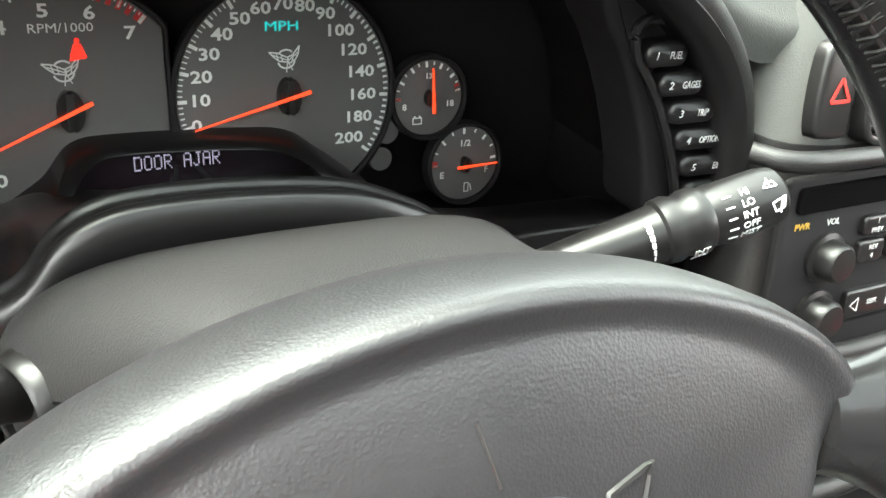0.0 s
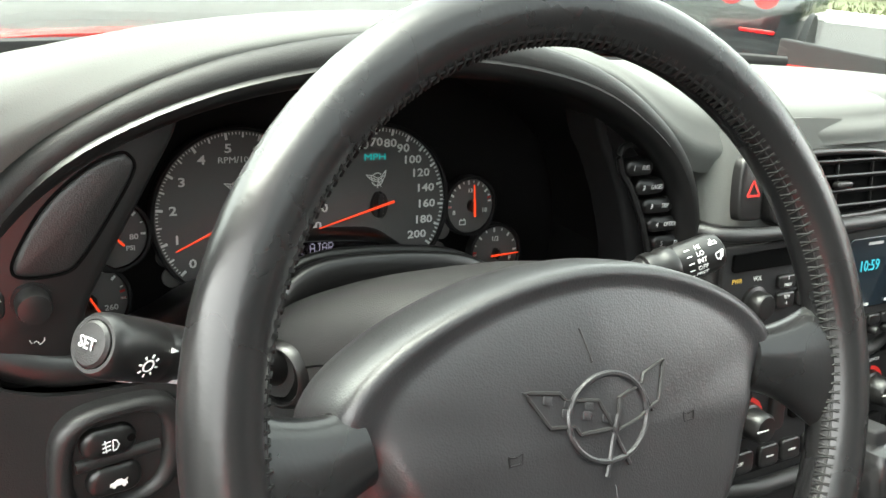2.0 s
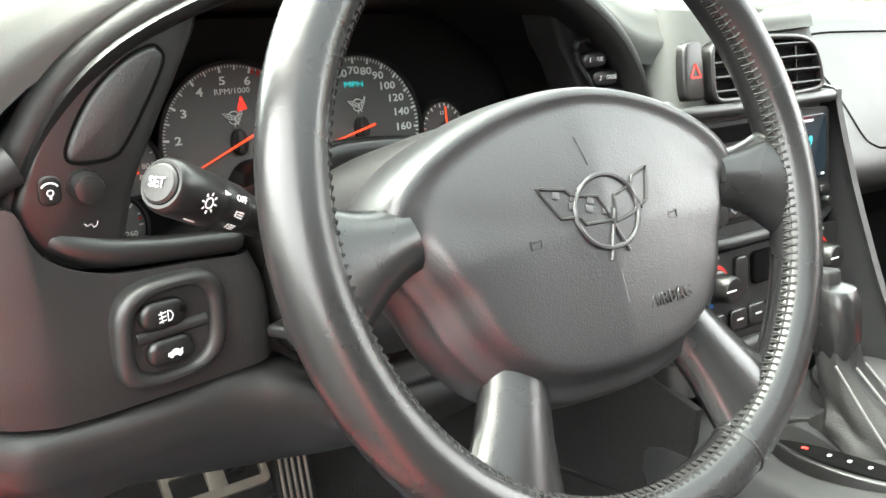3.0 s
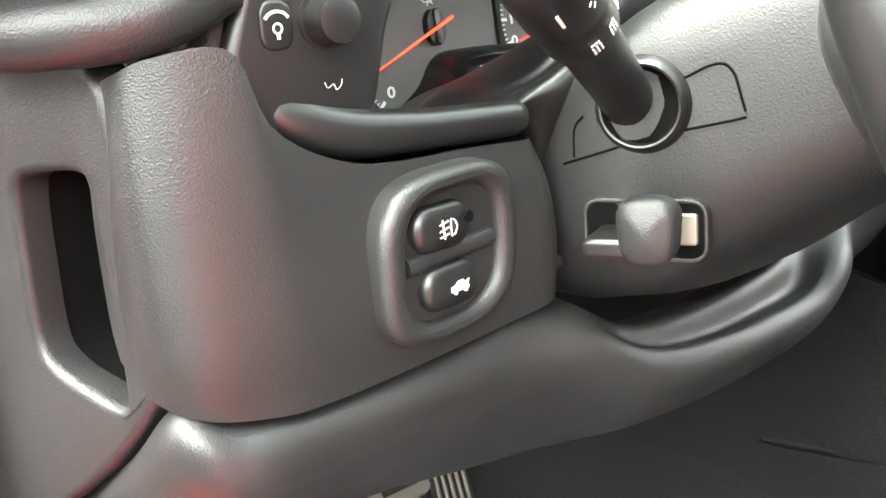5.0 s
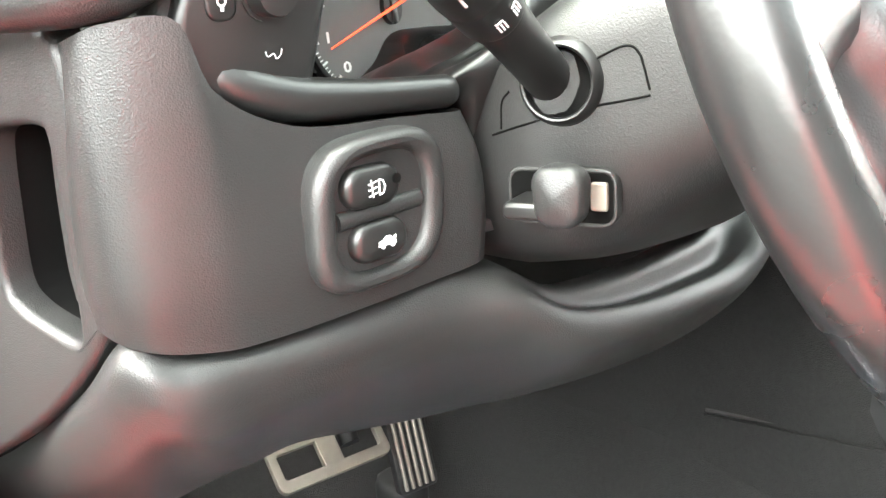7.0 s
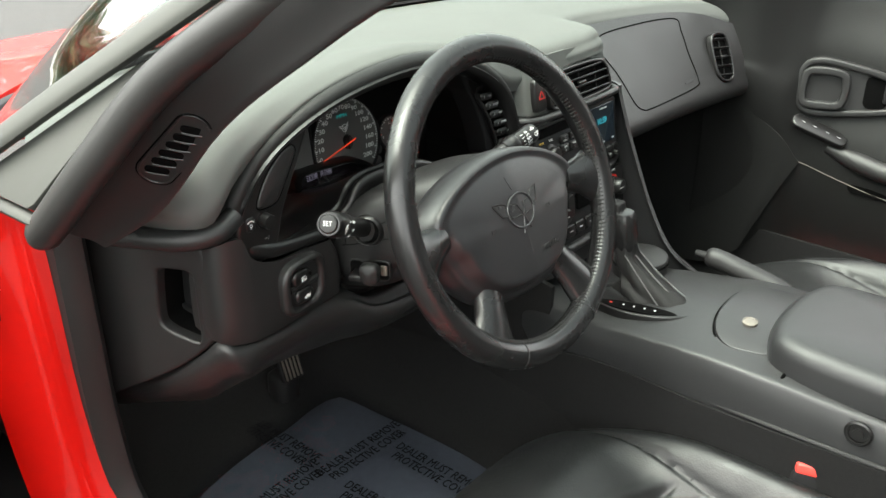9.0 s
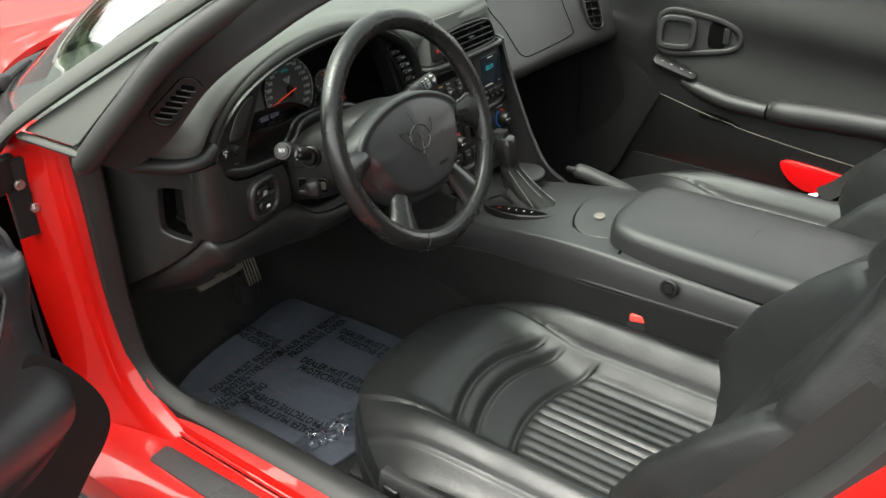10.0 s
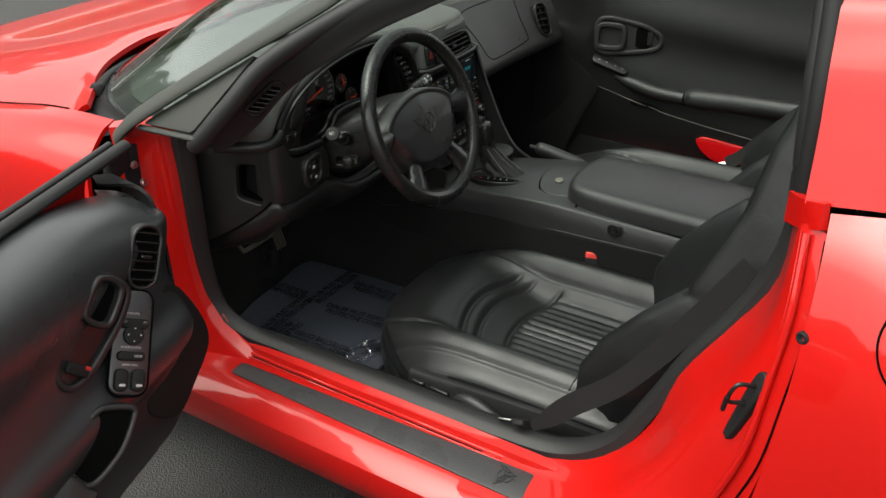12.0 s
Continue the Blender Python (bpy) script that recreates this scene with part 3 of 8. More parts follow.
part("underbody", box((1.46, 3.6, 0.02), Matrix.Translation((XC, -0.05, 0.118)), 0.004), matt, car)

# ---- dashboard ----
dash = thing("dashboard", "black vinyl dashboard with an arched instrument hood", "dashboard", (XC, 0.4, 0.6))


def pad_top():
    prof = {
        -0.330: [(0.240, 0.764), (0.208, 0.786), (0.235, 0.812), (0.32, 0.812), (0.44, 0.785)],
        -0.285: [(0.180, 0.757), (0.168, 0.788), (0.205, 0.830), (0.33, 0.822), (0.54, 0.780)],
        -0.225: [(0.185, 0.804), (0.180, 0.827), (0.215, 0.853), (0.36, 0.830), (0.62, 0.775)],
        -0.120: [(0.180, 0.857), (0.182, 0.871), (0.230, 0.877), (0.40, 0.834), (0.73, 0.768)],
        0.010: [(0.175, 0.872), (0.180, 0.886), (0.230, 0.885), (0.42, 0.832), (0.78, 0.765)],
        0.140: [(0.180, 0.849), (0.182, 0.862), (0.230, 0.868), (0.42, 0.832), (0.80, 0.765)],
        0.245: [(0.190, 0.785), (0.187, 0.810), (0.225, 0.840), (0.42, 0.825), (0.81, 0.765)],
        0.330: [(0.172, 0.804), (0.176, 0.820), (0.215, 0.838), (0.42, 0.825), (0.82, 0.765)],
        0.460: [(0.170, 0.810), (0.178, 0.826), (0.215, 0.840), (0.42, 0.825), (0.82, 0.765)],
        0.560: [(0.290, 0.797), (0.298, 0.812), (0.325, 0.826), (0.45, 0.822), (0.80, 0.765)],
        0.760: [(0.288, 0.785), (0.296, 0.802), (0.325, 0.816), (0.44, 0.818), (0.72, 0.775)],
        0.940: [(0.250, 0.765), (0.258, 0.785), (0.285, 0.806), (0.37, 0.812), (0.58, 0.780)],
        1.040: [(0.200, 0.720), (0.190, 0.760), (0.225, 0.790), (0.32, 0.795), (0.45, 0.780)],
    }
    return net([[(x, y, z) for y, z in p] for x, p in prof.items()], 70, 26)


part("pad_edge", tube(spline([(-0.345, 0.260, 0.750), (-0.325, 0.225, 0.750), (-0.300, 0.188, 0.750), (-0.272, 0.176, 0.752), (-0.246, 0.178, 0.762)], 24), 0.0115, 12), vinyl, dash, "rolled black lower edge of the dash pad")
part("dash_pad", shell(pad_top(), 0.012), lit_pad_vinyl, dash, "grained dash pad, sky light put into its paler grey")

ARCH = [(-0.240, 0.688), (-0.247, 0.738), (-0.226, 0.788), (-0.181, 0.829), (-0.100, 0.861), (0.010, 0.873), (0.110, 0.858), (0.184, 0.823), (0.228, 0.784), (0.251, 0.737), (0.262, 0.690)]


def hood_mesh():
    """The instrument hood: a rolled front edge and a tunnel running in to the gauges."""
    front = spline([(x, 0.172 + 0.018 * (abs(x - 0.01) / 0.24) ** 2, z) for x, z in ARCH], 60)
    rings, lips = [], []
    for p in front:
        c = Vector((0.01, 0, 0.74))
        o = Vector((p.x - c.x, 0, p.z - c.z)).normalized()
        r = 0.011
        ring = [p + o * (r * math.cos(a)) + Vector((0, -r * math.sin(a), 0)) for a in [radians(200 - 20 * k) for k in range(11)]]
        deep = Vector((0.01 + (p.x - 0.01) * 0.93, 0.335, 0.735 + (p.z - 0.735) * 0.82))
        rings.append([deep, deep.lerp(ring[0], 0.5) + o * 0.004] + ring[1:6])
        lips.append(ring[5:] + [p + o * 0.007 + Vector((0, 0.03, 0))])
    return shell(loft(rings, False, False), 0.004), shell(loft(lips, False, False), 0.004)


tunnel, lip = hood_mesh()
part("cluster_hood", tunnel, trim, dash, "satin black arched instrument hood")
part("hood_lip", lip, lip_vinyl, dash, "dark grey rolled edge of the instrument hood")


def left_panel():
    """The curved panel that carries two switches, left of the column."""
    rows = [
        [(-0.283, 0.215, 0.728), (-0.287, 0.215, 0.690), (-0.288, 0.215, 0.650), (-0.287, 0.215, 0.632)],
        [(-0.284, 0.184, 0.735), (-0.287, 0.182, 0.690), (-0.288, 0.182, 0.650), (-0.286, 0.184, 0.626)],
        [(-0.273, 0.171, 0.7405), (-0.277, 0.168, 0.690), (-0.277, 0.166, 0.645), (-0.273, 0.169, 0.620)],
        [(-0.251, 0.165, 0.7400), (-0.250, 0.162, 0.688), (-0.250, 0.160, 0.645), (-0.248, 0.163, 0.6155)],
        [(-0.239, 0.165, 0.7135), (-0.232, 0.162, 0.678), (-0.230, 0.160, 0.645), (-0.229, 0.163, 0.6145)],
        [(-0.205, 0.168, 0.6965), (-0.200, 0.165, 0.670), (-0.200, 0.162, 0.645), (-0.200, 0.165, 0.6145)],
        [(-0.152, 0.171, 0.6935), (-0.149, 0.168, 0.670), (-0.147, 0.166, 0.645), (-0.146, 0.169, 0.6165)],
        [(-0.121, 0.175, 0.6915), (-0.113, 0.172, 0.670), (-0.111, 0.170, 0.645), (-0.110, 0.173, 0.6190)],
        [(-0.112, 0.200, 0.690), (-0.105, 0.200, 0.668), (-0.103, 0.200, 0.645), (-0.101, 0.200, 0.620)],
    ]
    return shell(net(rows, 40, 24), 0.006)


switch_panel = part("switch_panel", left_panel(), vinyl, dash, "grained black panel with two rocker switches")


def knee_panel():
    """Padded panel below the switches; beside the column its edge parts into a trough between two rolled ridges."""
    rows = [
        [(-0.316, 0.470, 0.440), (-0.316, 0.468, 0.438), (-0.316, 0.466, 0.435), (-0.315, 0.465, 0.430), (-0.313, 0.465, 0.425), (-0.308, 0.470, 0.418), (-0.300, 0.475, 0.410), (-0.28, 0.48, 0.402)],
        [(-0.302, 0.325, 0.521), (-0.304, 0.323, 0.518), (-0.305, 0.321, 0.513), (-0.304, 0.320, 0.506), (-0.301, 0.320, 0.497), (-0.295, 0.326, 0.484), (-0.282, 0.340, 0.470), (-0.25, 0.36, 0.458)],
        [(-0.290, 0.223, 0.587), (-0.293, 0.220, 0.584), (-0.295, 0.217, 0.578), (-0.294, 0.215, 0.570), (-0.290, 0.215, 0.558), (-0.282, 0.222, 0.540), (-0.262, 0.250, 0.505), (-0.23, 0.29, 0.482)],
        [(-0.280, 0.185, 0.622), (-0.283, 0.178, 0.620), (-0.285, 0.172, 0.614), (-0.284, 0.170, 0.605), (-0.280, 0.170, 0.594), (-0.272, 0.177, 0.575), (-0.250, 0.212, 0.538), (-0.215, 0.262, 0.500)],
        [(-0.262, 0.182, 0.616), (-0.263, 0.168, 0.6145), (-0.264, 0.161, 0.609), (-0.264, 0.159, 0.601), (-0.261, 0.160, 0.590), (-0.254, 0.168, 0.573), (-0.230, 0.204, 0.540), (-0.205, 0.250, 0.508)],
        [(-0.228, 0.182, 0.613), (-0.228, 0.168, 0.611), (-0.228, 0.162, 0.606), (-0.228, 0.161, 0.599), (-0.227, 0.164, 0.588), (-0.222, 0.173, 0.572), (-0.205, 0.206, 0.540), (-0.180, 0.250, 0.510)],
        [(-0.175, 0.185, 0.614), (-0.175, 0.171, 0.612), (-0.175, 0.164, 0.607), (-0.175, 0.162, 0.600), (-0.174, 0.165, 0.589), (-0.172, 0.174, 0.572), (-0.158, 0.207, 0.536), (-0.140, 0.250, 0.503)],
        [(-0.130, 0.190, 0.617), (-0.131, 0.176, 0.616), (-0.132, 0.168, 0.612), (-0.133, 0.163, 0.604), (-0.132, 0.163, 0.592), (-0.130, 0.171, 0.573), (-0.118, 0.204, 0.534), (-0.095, 0.250, 0.495)],
        [(-0.096, 0.196, 0.611), (-0.098, 0.180, 0.611), (-0.100, 0.170, 0.608), (-0.102, 0.158, 0.603), (-0.102, 0.155, 0.591), (-0.098, 0.163, 0.571), (-0.085, 0.198, 0.532), (-0.065, 0.248, 0.492)],
        [(-0.066, 0.190, 0.590), (-0.068, 0.168, 0.594), (-0.069, 0.161, 0.587), (-0.070, 0.152, 0.587), (-0.070, 0.147, 0.575), (-0.066, 0.156, 0.556), (-0.055, 0.190, 0.525), (-0.035, 0.245, 0.488)],
        [(-0.028, 0.190, 0.584), (-0.028, 0.166, 0.591), (-0.028, 0.158, 0.579), (-0.028, 0.149, 0.580), (-0.028, 0.144, 0.568), (-0.026, 0.154, 0.551), (-0.018, 0.190, 0.520), (0.0, 0.245, 0.484)],
        [(0.020, 0.190, 0.586), (0.020, 0.166, 0.594), (0.020, 0.158, 0.580), (0.020, 0.148, 0.579), (0.020, 0.143, 0.568), (0.022, 0.154, 0.551), (0.028, 0.190, 0.518), (0.04, 0.245, 0.482)],
        [(0.052, 0.192, 0.592), (0.052, 0.168, 0.598), (0.056, 0.160, 0.584), (0.060, 0.148, 0.583), (0.062, 0.143, 0.572), (0.064, 0.154, 0.554), (0.068, 0.190, 0.520), (0.08, 0.245, 0.482)],
        [(0.075, 0.200, 0.606), (0.078, 0.178, 0.606), (0.082, 0.166, 0.600), (0.090, 0.152, 0.598), (0.094, 0.148, 0.586), (0.096, 0.158, 0.566), (0.098, 0.194, 0.525), (0.11, 0.247, 0.485)],
        [(0.125, 0.205, 0.622), (0.128, 0.190, 0.622), (0.130, 0.178, 0.618), (0.134, 0.170, 0.608), (0.136, 0.170, 0.594), (0.138, 0.178, 0.572), (0.142, 0.210, 0.532), (0.15, 0.255, 0.492)],
        [(0.220, 0.210, 0.640), (0.222, 0.196, 0.636), (0.224, 0.188, 0.628), (0.225, 0.184, 0.616), (0.226, 0.186, 0.598), (0.226, 0.196, 0.574), (0.224, 0.226, 0.536), (0.22, 0.28, 0.500)],
    ]
    return shell(net(rows, 110, 40), 0.005)


part("knee_panel", knee_panel(), vinyl, dash, "black padded knee panel with a rolled edge")


def end_panel():
    """The dash's end face with an oblong pocket, seen through the open door."""
    m = axes((-0.3150, 0.300, 0.610), (0.28, -0.96, 0), (0, 0, 1))
    n = 64
    outer = arcs([(-0.045, 0.118), (0.0, 0.126), (0.08, 0.130), (0.112, 0.127), (0.119, 0.10), (0.118, 0.03), (0.117, 0.014), (0.080, -0.022), (0.03, -0.058), (-0.03, -0.094), (-0.085, -0.127), (-0.112, -0.124), (-0.078, -0.02)], n)
    inner = arcs([(0.056, 0.088), (0.076, 0.092), (0.094, 0.093), (0.0995, 0.087), (0.1000, 0.05), (0.0995, 0.013), (0.093, 0.007), (0.074, 0.009), (0.056, 0.013), (0.046, 0.022), (0.047, 0.052), (0.050, 0.078)], n)
    bm = frame_ring(outer, inner, -0.010, 0.004, m, None, 0.004)
    deep = [[m @ Vector((x, y, -0.008)) for x, y in shrink(inner, -0.001)], [m @ Vector((0.080 + (x - 0.080) * 0.88, 0.05 + (y - 0.05) * 0.92, -0.07)) for x, y in inner], [m @ Vector((0.080 + (x - 0.080) * 0.80, 0.05 + (y - 0.05) * 0.85, -0.075)) for x, y in inner]]
    return bm, loft(deep)


bm, pocket = end_panel()
pocket.faces.ensure_lookup_table()
bmesh.ops.delete(pocket, geom=[f for f in pocket.faces if len(f.verts) > 4][:1], context="FACES")
end = part("end_panel", bm, vinyl, dash, "black end panel with an open pocket")
# inside coloured near-black to deepen the pocket's shade
part("pocket", pocket, hole, end, "hollow pocket, its shade put into a near-black colour")

# centre stack
def stack():
    rows = [[(0.258, 0.210, 0.700), (0.264, 0.160, 0.700), (0.36, 0.150, 0.700), (0.475, 0.155, 0.700), (0.490, 0.210, 0.700)],
            [(0.248, 0.195, 0.640), (0.256, 0.147, 0.640), (0.36, 0.140, 0.640), (0.480, 0.145, 0.640), (0.495, 0.21, 0.640)],
            [(0.250, 0.180, 0.560), (0.260, 0.135, 0.560), (0.36, 0.128, 0.560), (0.482, 0.135, 0.560), (0.50, 0.20, 0.560)],
            [(0.255, 0.170, 0.500), (0.262, 0.120, 0.500), (0.36, 0.115, 0.500), (0.49, 0.12, 0.500), (0.515, 0.18, 0.500)]]
    top = [[(0.262, 0.25, 0.835), (0.268, 0.185, 0.828), (0.36, 0.172, 0.828), (0.475, 0.186, 0.818), (0.505, 0.24, 0.800)],
           [(0.260, 0.24, 0.76), (0.266, 0.172, 0.76), (0.36, 0.158, 0.76), (0.476, 0.164, 0.76), (0.492, 0.22, 0.76)]]
    seam_ = [Vector(p).lerp(Vector(q), 0.2) for p, q in zip(top[1], rows[0])]
    return shell(net(top + [seam_], 14, 24), 0.006), shell(net([seam_] + rows, 26, 24), 0.006)


upper, lower = stack()
# same lit copy as the pad, so the surround is paler than the stack
part("stack_hood", upper, lit_pad_vinyl, dash, "grained surround of the centre vent, sky light put into its grey")
part("stack_face", lower, vinyl, dash, "black centre stack")


def passenger_face():
    rows = [
        [(0.485, 0.225, 0.815), (0.485, 0.200, 0.740), (0.495, 0.165, 0.690), (0.500, 0.150, 0.660), (0.510, 0.20, 0.625)],
        [(0.560, 0.285, 0.805), (0.560, 0.235, 0.745), (0.565, 0.180, 0.690), (0.570, 0.155, 0.655), (0.580, 0.20, 0.620)],
        [(0.760, 0.285, 0.797), (0.760, 0.235, 0.738), (0.765, 0.185, 0.685), (0.770, 0.160, 0.645), (0.775, 0.21, 0.610)],
        [(0.930, 0.255, 0.780), (0.935, 0.212, 0.728), (0.935, 0.180, 0.675), (0.935, 0.158, 0.635), (0.930, 0.21, 0.602)],
        [(1.030, 0.200, 0.750), (1.030, 0.180, 0.700), (1.028, 0.165, 0.655), (1.020, 0.162, 0.622), (1.020, 0.22, 0.600)],
    ]
    return shell(net(rows, 40, 22), 0.006)


part("passenger_face", passenger_face(), vinyl, dash, "black padded dash face before the passenger")
rows = [[(0.50, 0.30, 0.63), (0.50, 0.40, 0.50), (0.50, 0.60, 0.36), (0.50, 0.75, 0.20)], [(1.04, 0.28, 0.60), (1.04, 0.40, 0.48), (1.04, 0.60, 0.34), (1.04, 0.75, 0.20)]]
part("toe_board", shell(net(rows, 12, 16), 0.008), carpet, dash, "dark carpeted toe board below the dash")
part("dash_end", box((0.02, 0.50, 0.42), pose(1.085, 0.55, 0.60), 0.004), matt, dash, "dark closing panel at the dash end")

# ---- instrument cluster ----
cluster = thing("instrument_cluster", "black instrument cluster with white numerals and red needles", "instrument cluster", (0.0, 0.33, 0.65))


def fm(x, z, y=0.325):
    """A place on the dials' plane, which leans away at the top."""
    return axes((x + 0.0003, y + 0.158 * (z - 0.715), z + 0.0028), (1, 0, 0), (0, 0.158, 1))


def strip(a, b, w, m, z=0.0004, bm=None):
    """A thin bar from a to b in the plane of m."""
    a, b = Vector((*a, 0)), Vector((*b, 0))
    s = (b - a).normalized()
    s = Vector((-s.y, s.x, 0)) * w / 2
    return slab([tuple((a - s)[:2]), tuple((b - s)[:2]), tuple((b + s)[:2]), tuple((a + s)[:2])], 0, z, 0, m, bm)


def badge(m, s, w, h, bm=None):
    """Two crossed flags in a ring, as plain bars; s is the width."""
    bm = bm or bmesh.new()
    ring = [(0.06 * s + 0.29 * s * math.cos(radians(a)), 0.29 * s * math.sin(radians(a))) for a in range(0, 361, 12)]
    left = [(-0.50, 0.226), (-0.20, 0.19), (0.13, 0.03), (0.11, -0.10), (-0.17, -0.06), (-0.34, 0.07)]
    right = [(0.10, 0.05), (0.28, 0.13), (0.50, 0.40), (0.45, 0.13), (0.36, -0.02), (0.14, -0.15)]
    for p, q in zip(ring, ring[1:]):
        if not (p[1] < 0.18 * s and p[1] > -0.10 * s) and math.hypot(p[0] - q[0], p[1] - q[1]) > 0:
            strip(p, q, w * 1.3, m, h, bm)
    for poly in (left, right):
        for p, q in zip(poly, poly[1:] + poly[:1]):
            strip((p[0] * s, p[1] * s), (q[0] * s, q[1] * s), w, m, h, bm)
    for p, q in (((-0.36, 0.13), (0.10, -0.04)), ((-0.26, 0.20), (-0.20, -0.02)), ((-0.10, 0.14), (-0.06, -0.07)), ((0.12, 0.02), (0.06, -0.42)), ((0.13, -0.10), (0.27, -0.36)), ((0.30, 0.15), (0.26, -0.08)), ((0.14, -0.04), (0.46, 0.20))):
        strip((p[0] * s, p[1] * s), (q[0] * s, q[1] * s), w * 0.8, m, h, bm)
    return bm


part("backing", slab(arcs([(-0.235, 0.640), (-0.245, 0.72), (-0.20, 0.79), (-0.10, 0.83), (0.01, 0.84), (0.12, 0.83), (0.22, 0.79), (0.262, 0.72), (0.25, 0.640), (0.0, 0.63)], 48), -0.004, 0.0, 0, axes((0, 0.3455, 0.005), (1, 0, 0), (0, 0.10, 1))), matt, cluster)


def dial(cx, cz, r, ticks, label, side=None):
    n = 64
    pts = ring2(r, n)
    if side is not None:
        pts = [(min(x, side), y) for x, y in pts]
    face = part("gauge_face", slab(pts, -0.004, 0, 0.0006, fm(cx, cz)), face_m, cluster, label)
    outer = [(x * (1 + 0.0030 / r), y * (1 + 0.0030 / r)) for x, y in pts]
    part("gauge_rim", frame_ring(outer, pts, -0.006, 0.0028, fm(cx, cz), None, 0.001), matt, face)
    bm, red_bm = bmesh.new(), bmesh.new()
    for a, r0, w, is_red in ticks:
        c, s = math.cos(radians(a)), math.sin(radians(a))
        strip((r0 * c, r0 * s), ((r - 0.0012) * c, (r - 0.0012) * s), w, fm(cx, cz), 0.0004, red_bm if is_red else bm)
    tagged(part("tick_ring", bm, white_ink, face, flat=True), kind="stuff")
    if red_bm.verts:
        tagged(part("red_zone", red_bm, red_ink, face, flat=True), kind="stuff")
    else:
        red_bm.free()
    return face


def needle(cx, cz, angle, length, back, w, face, hub):
    c, s = math.cos(radians(angle)), math.sin(radians(angle))
    m = fm(cx, cz)
    px, py = -s, c
    tip, tail = (length * c, length * s), (-back * c, -back * s)
    pts = [(tail[0] - px * w, tail[1] - py * w), (tip[0] - px * w * 0.35, tip[1] - py * w * 0.35), (tip[0] + px * w * 0.35, tip[1] + py * w * 0.35), (tail[0] + px * w, tail[1] + py * w)]
    bm = bmesh.new()
    slab([(0.62 * hub * math.cos(radians(a)), hub * math.sin(radians(a))) for a in range(100, 261, 20)], 0.0, 0.005, 0, m, bm)
    slab([(0.62 * hub * -math.cos(radians(a)), hub * -math.sin(radians(a))) for a in range(100, 261, 20)], 0.0, 0.005, 0, m, bm)
    slab(rrect(hub * 0.35, hub * 1.8, 0.0005, 2), 0.0, 0.0065, 0.0005, m, bm)
    part("needle_hub", bm, trim, face)
    part("needle", slab(pts, 0.0068, 0.0084, 0, m), needle_m, face, "lit orange-red needle")


def speed_angle(v):
    return 194.7 - 1.47 * v if v <= 100 else 47.7 - 0.845 * (v - 100)


ticks = []
for v in range(0, 201, 2):
    if v > 100 and v % 4:
        continue
    big = v % 10 == 0 if v <= 100 else v % 20 == 0
    ticks.append((speed_angle(v), 0.0545 if big else 0.0568, 0.0019 if big else (0.0007 if v <= 100 else 0.0012), False))
speedo = dial(0.0555, 0.726, 0.0605, ticks, "dark grey speedometer face with white numerals")
for v in (0, 10, 20, 30, 40, 50, 60, 70, 80, 90, 100, 120, 140, 160, 180, 200):
    a = radians(speed_angle(v))
    rr = 0.0478 - 0.0042 * abs(math.cos(a)) * (len(str(v)) - 2)
    words(str(v), 0.0088, fm(0.0555 + rr * math.cos(a), 0.726 + rr * math.sin(a)), white_ink, speedo, "numeral", stretch=1.3, bold=0.022)
words("MPH", 0.0074, fm(0.053, 0.7625), teal_ink, speedo, "unit_lettering", stretch=1.3)
part("badge", badge(fm(0.054, 0.7455), 0.017, 0.0007, 0.0004), white_ink, speedo, flat=True)
needle(0.0555, 0.726, 194.5, 0.0545, 0.011, 0.0009, speedo, 0.0105)

ticks = []
for k in range(0, 71):
    big, mid = k % 10 == 0, k % 5 == 0
    ticks.append((223 - 2.49 * k, 0.0545 if big else 0.0555 if mid else 0.0575, 0.0019 if big else 0.0012 if mid else 0.0006, False))
ticks += [(223 - 2.49 * k, 0.0545, 0.0024, True) for k in (61, 63, 65, 67, 69, 70)]
tach = dial(-0.0555, 0.726, 0.0605, ticks, "dark grey tachometer face with white numerals", 0.0470)
for k in range(8):
    a = radians(223 - 24.9 * k)
    words(str(k), 0.0088, fm(-0.0555 + 0.0475 * math.cos(a), 0.726 + 0.0475 * math.sin(a)), white_ink, tach, "numeral", stretch=1.3, bold=0.022)
words("RPM/1000", 0.0062, fm(-0.0555, 0.7650), white_ink, tach, "unit_lettering", stretch=1.15)
part("badge", badge(fm(-0.0575, 0.7450), 0.017, 0.0007, 0.0004), white_ink, tach, flat=True)
bm = slab(ring2(0.0012, 12, 0, 0.0042), 0, 0.0005, 0, fm(-0.049, 0.7550))
slab([(-0.0030, -0.0045), (0.0030, -0.0045), (0.0036, -0.003), (0.0016, 0.0026), (-0.0016, 0.0026), (-0.0036, -0.003)], 0, 0.0005, 0, fm(-0.049, 0.7550), bm)
strip((-0.004, -0.005), (0.004, -0.0035), 0.001, fm(-0.049, 0.7550), 0.0005, bm)
part("belt_lamp", bm, lamp_red, tach, "lit red seat-belt warning lamp", flat=True)
needle(-0.0555, 0.726, 204, 0.0525, 0.011, 0.0009, tach, 0.0105)


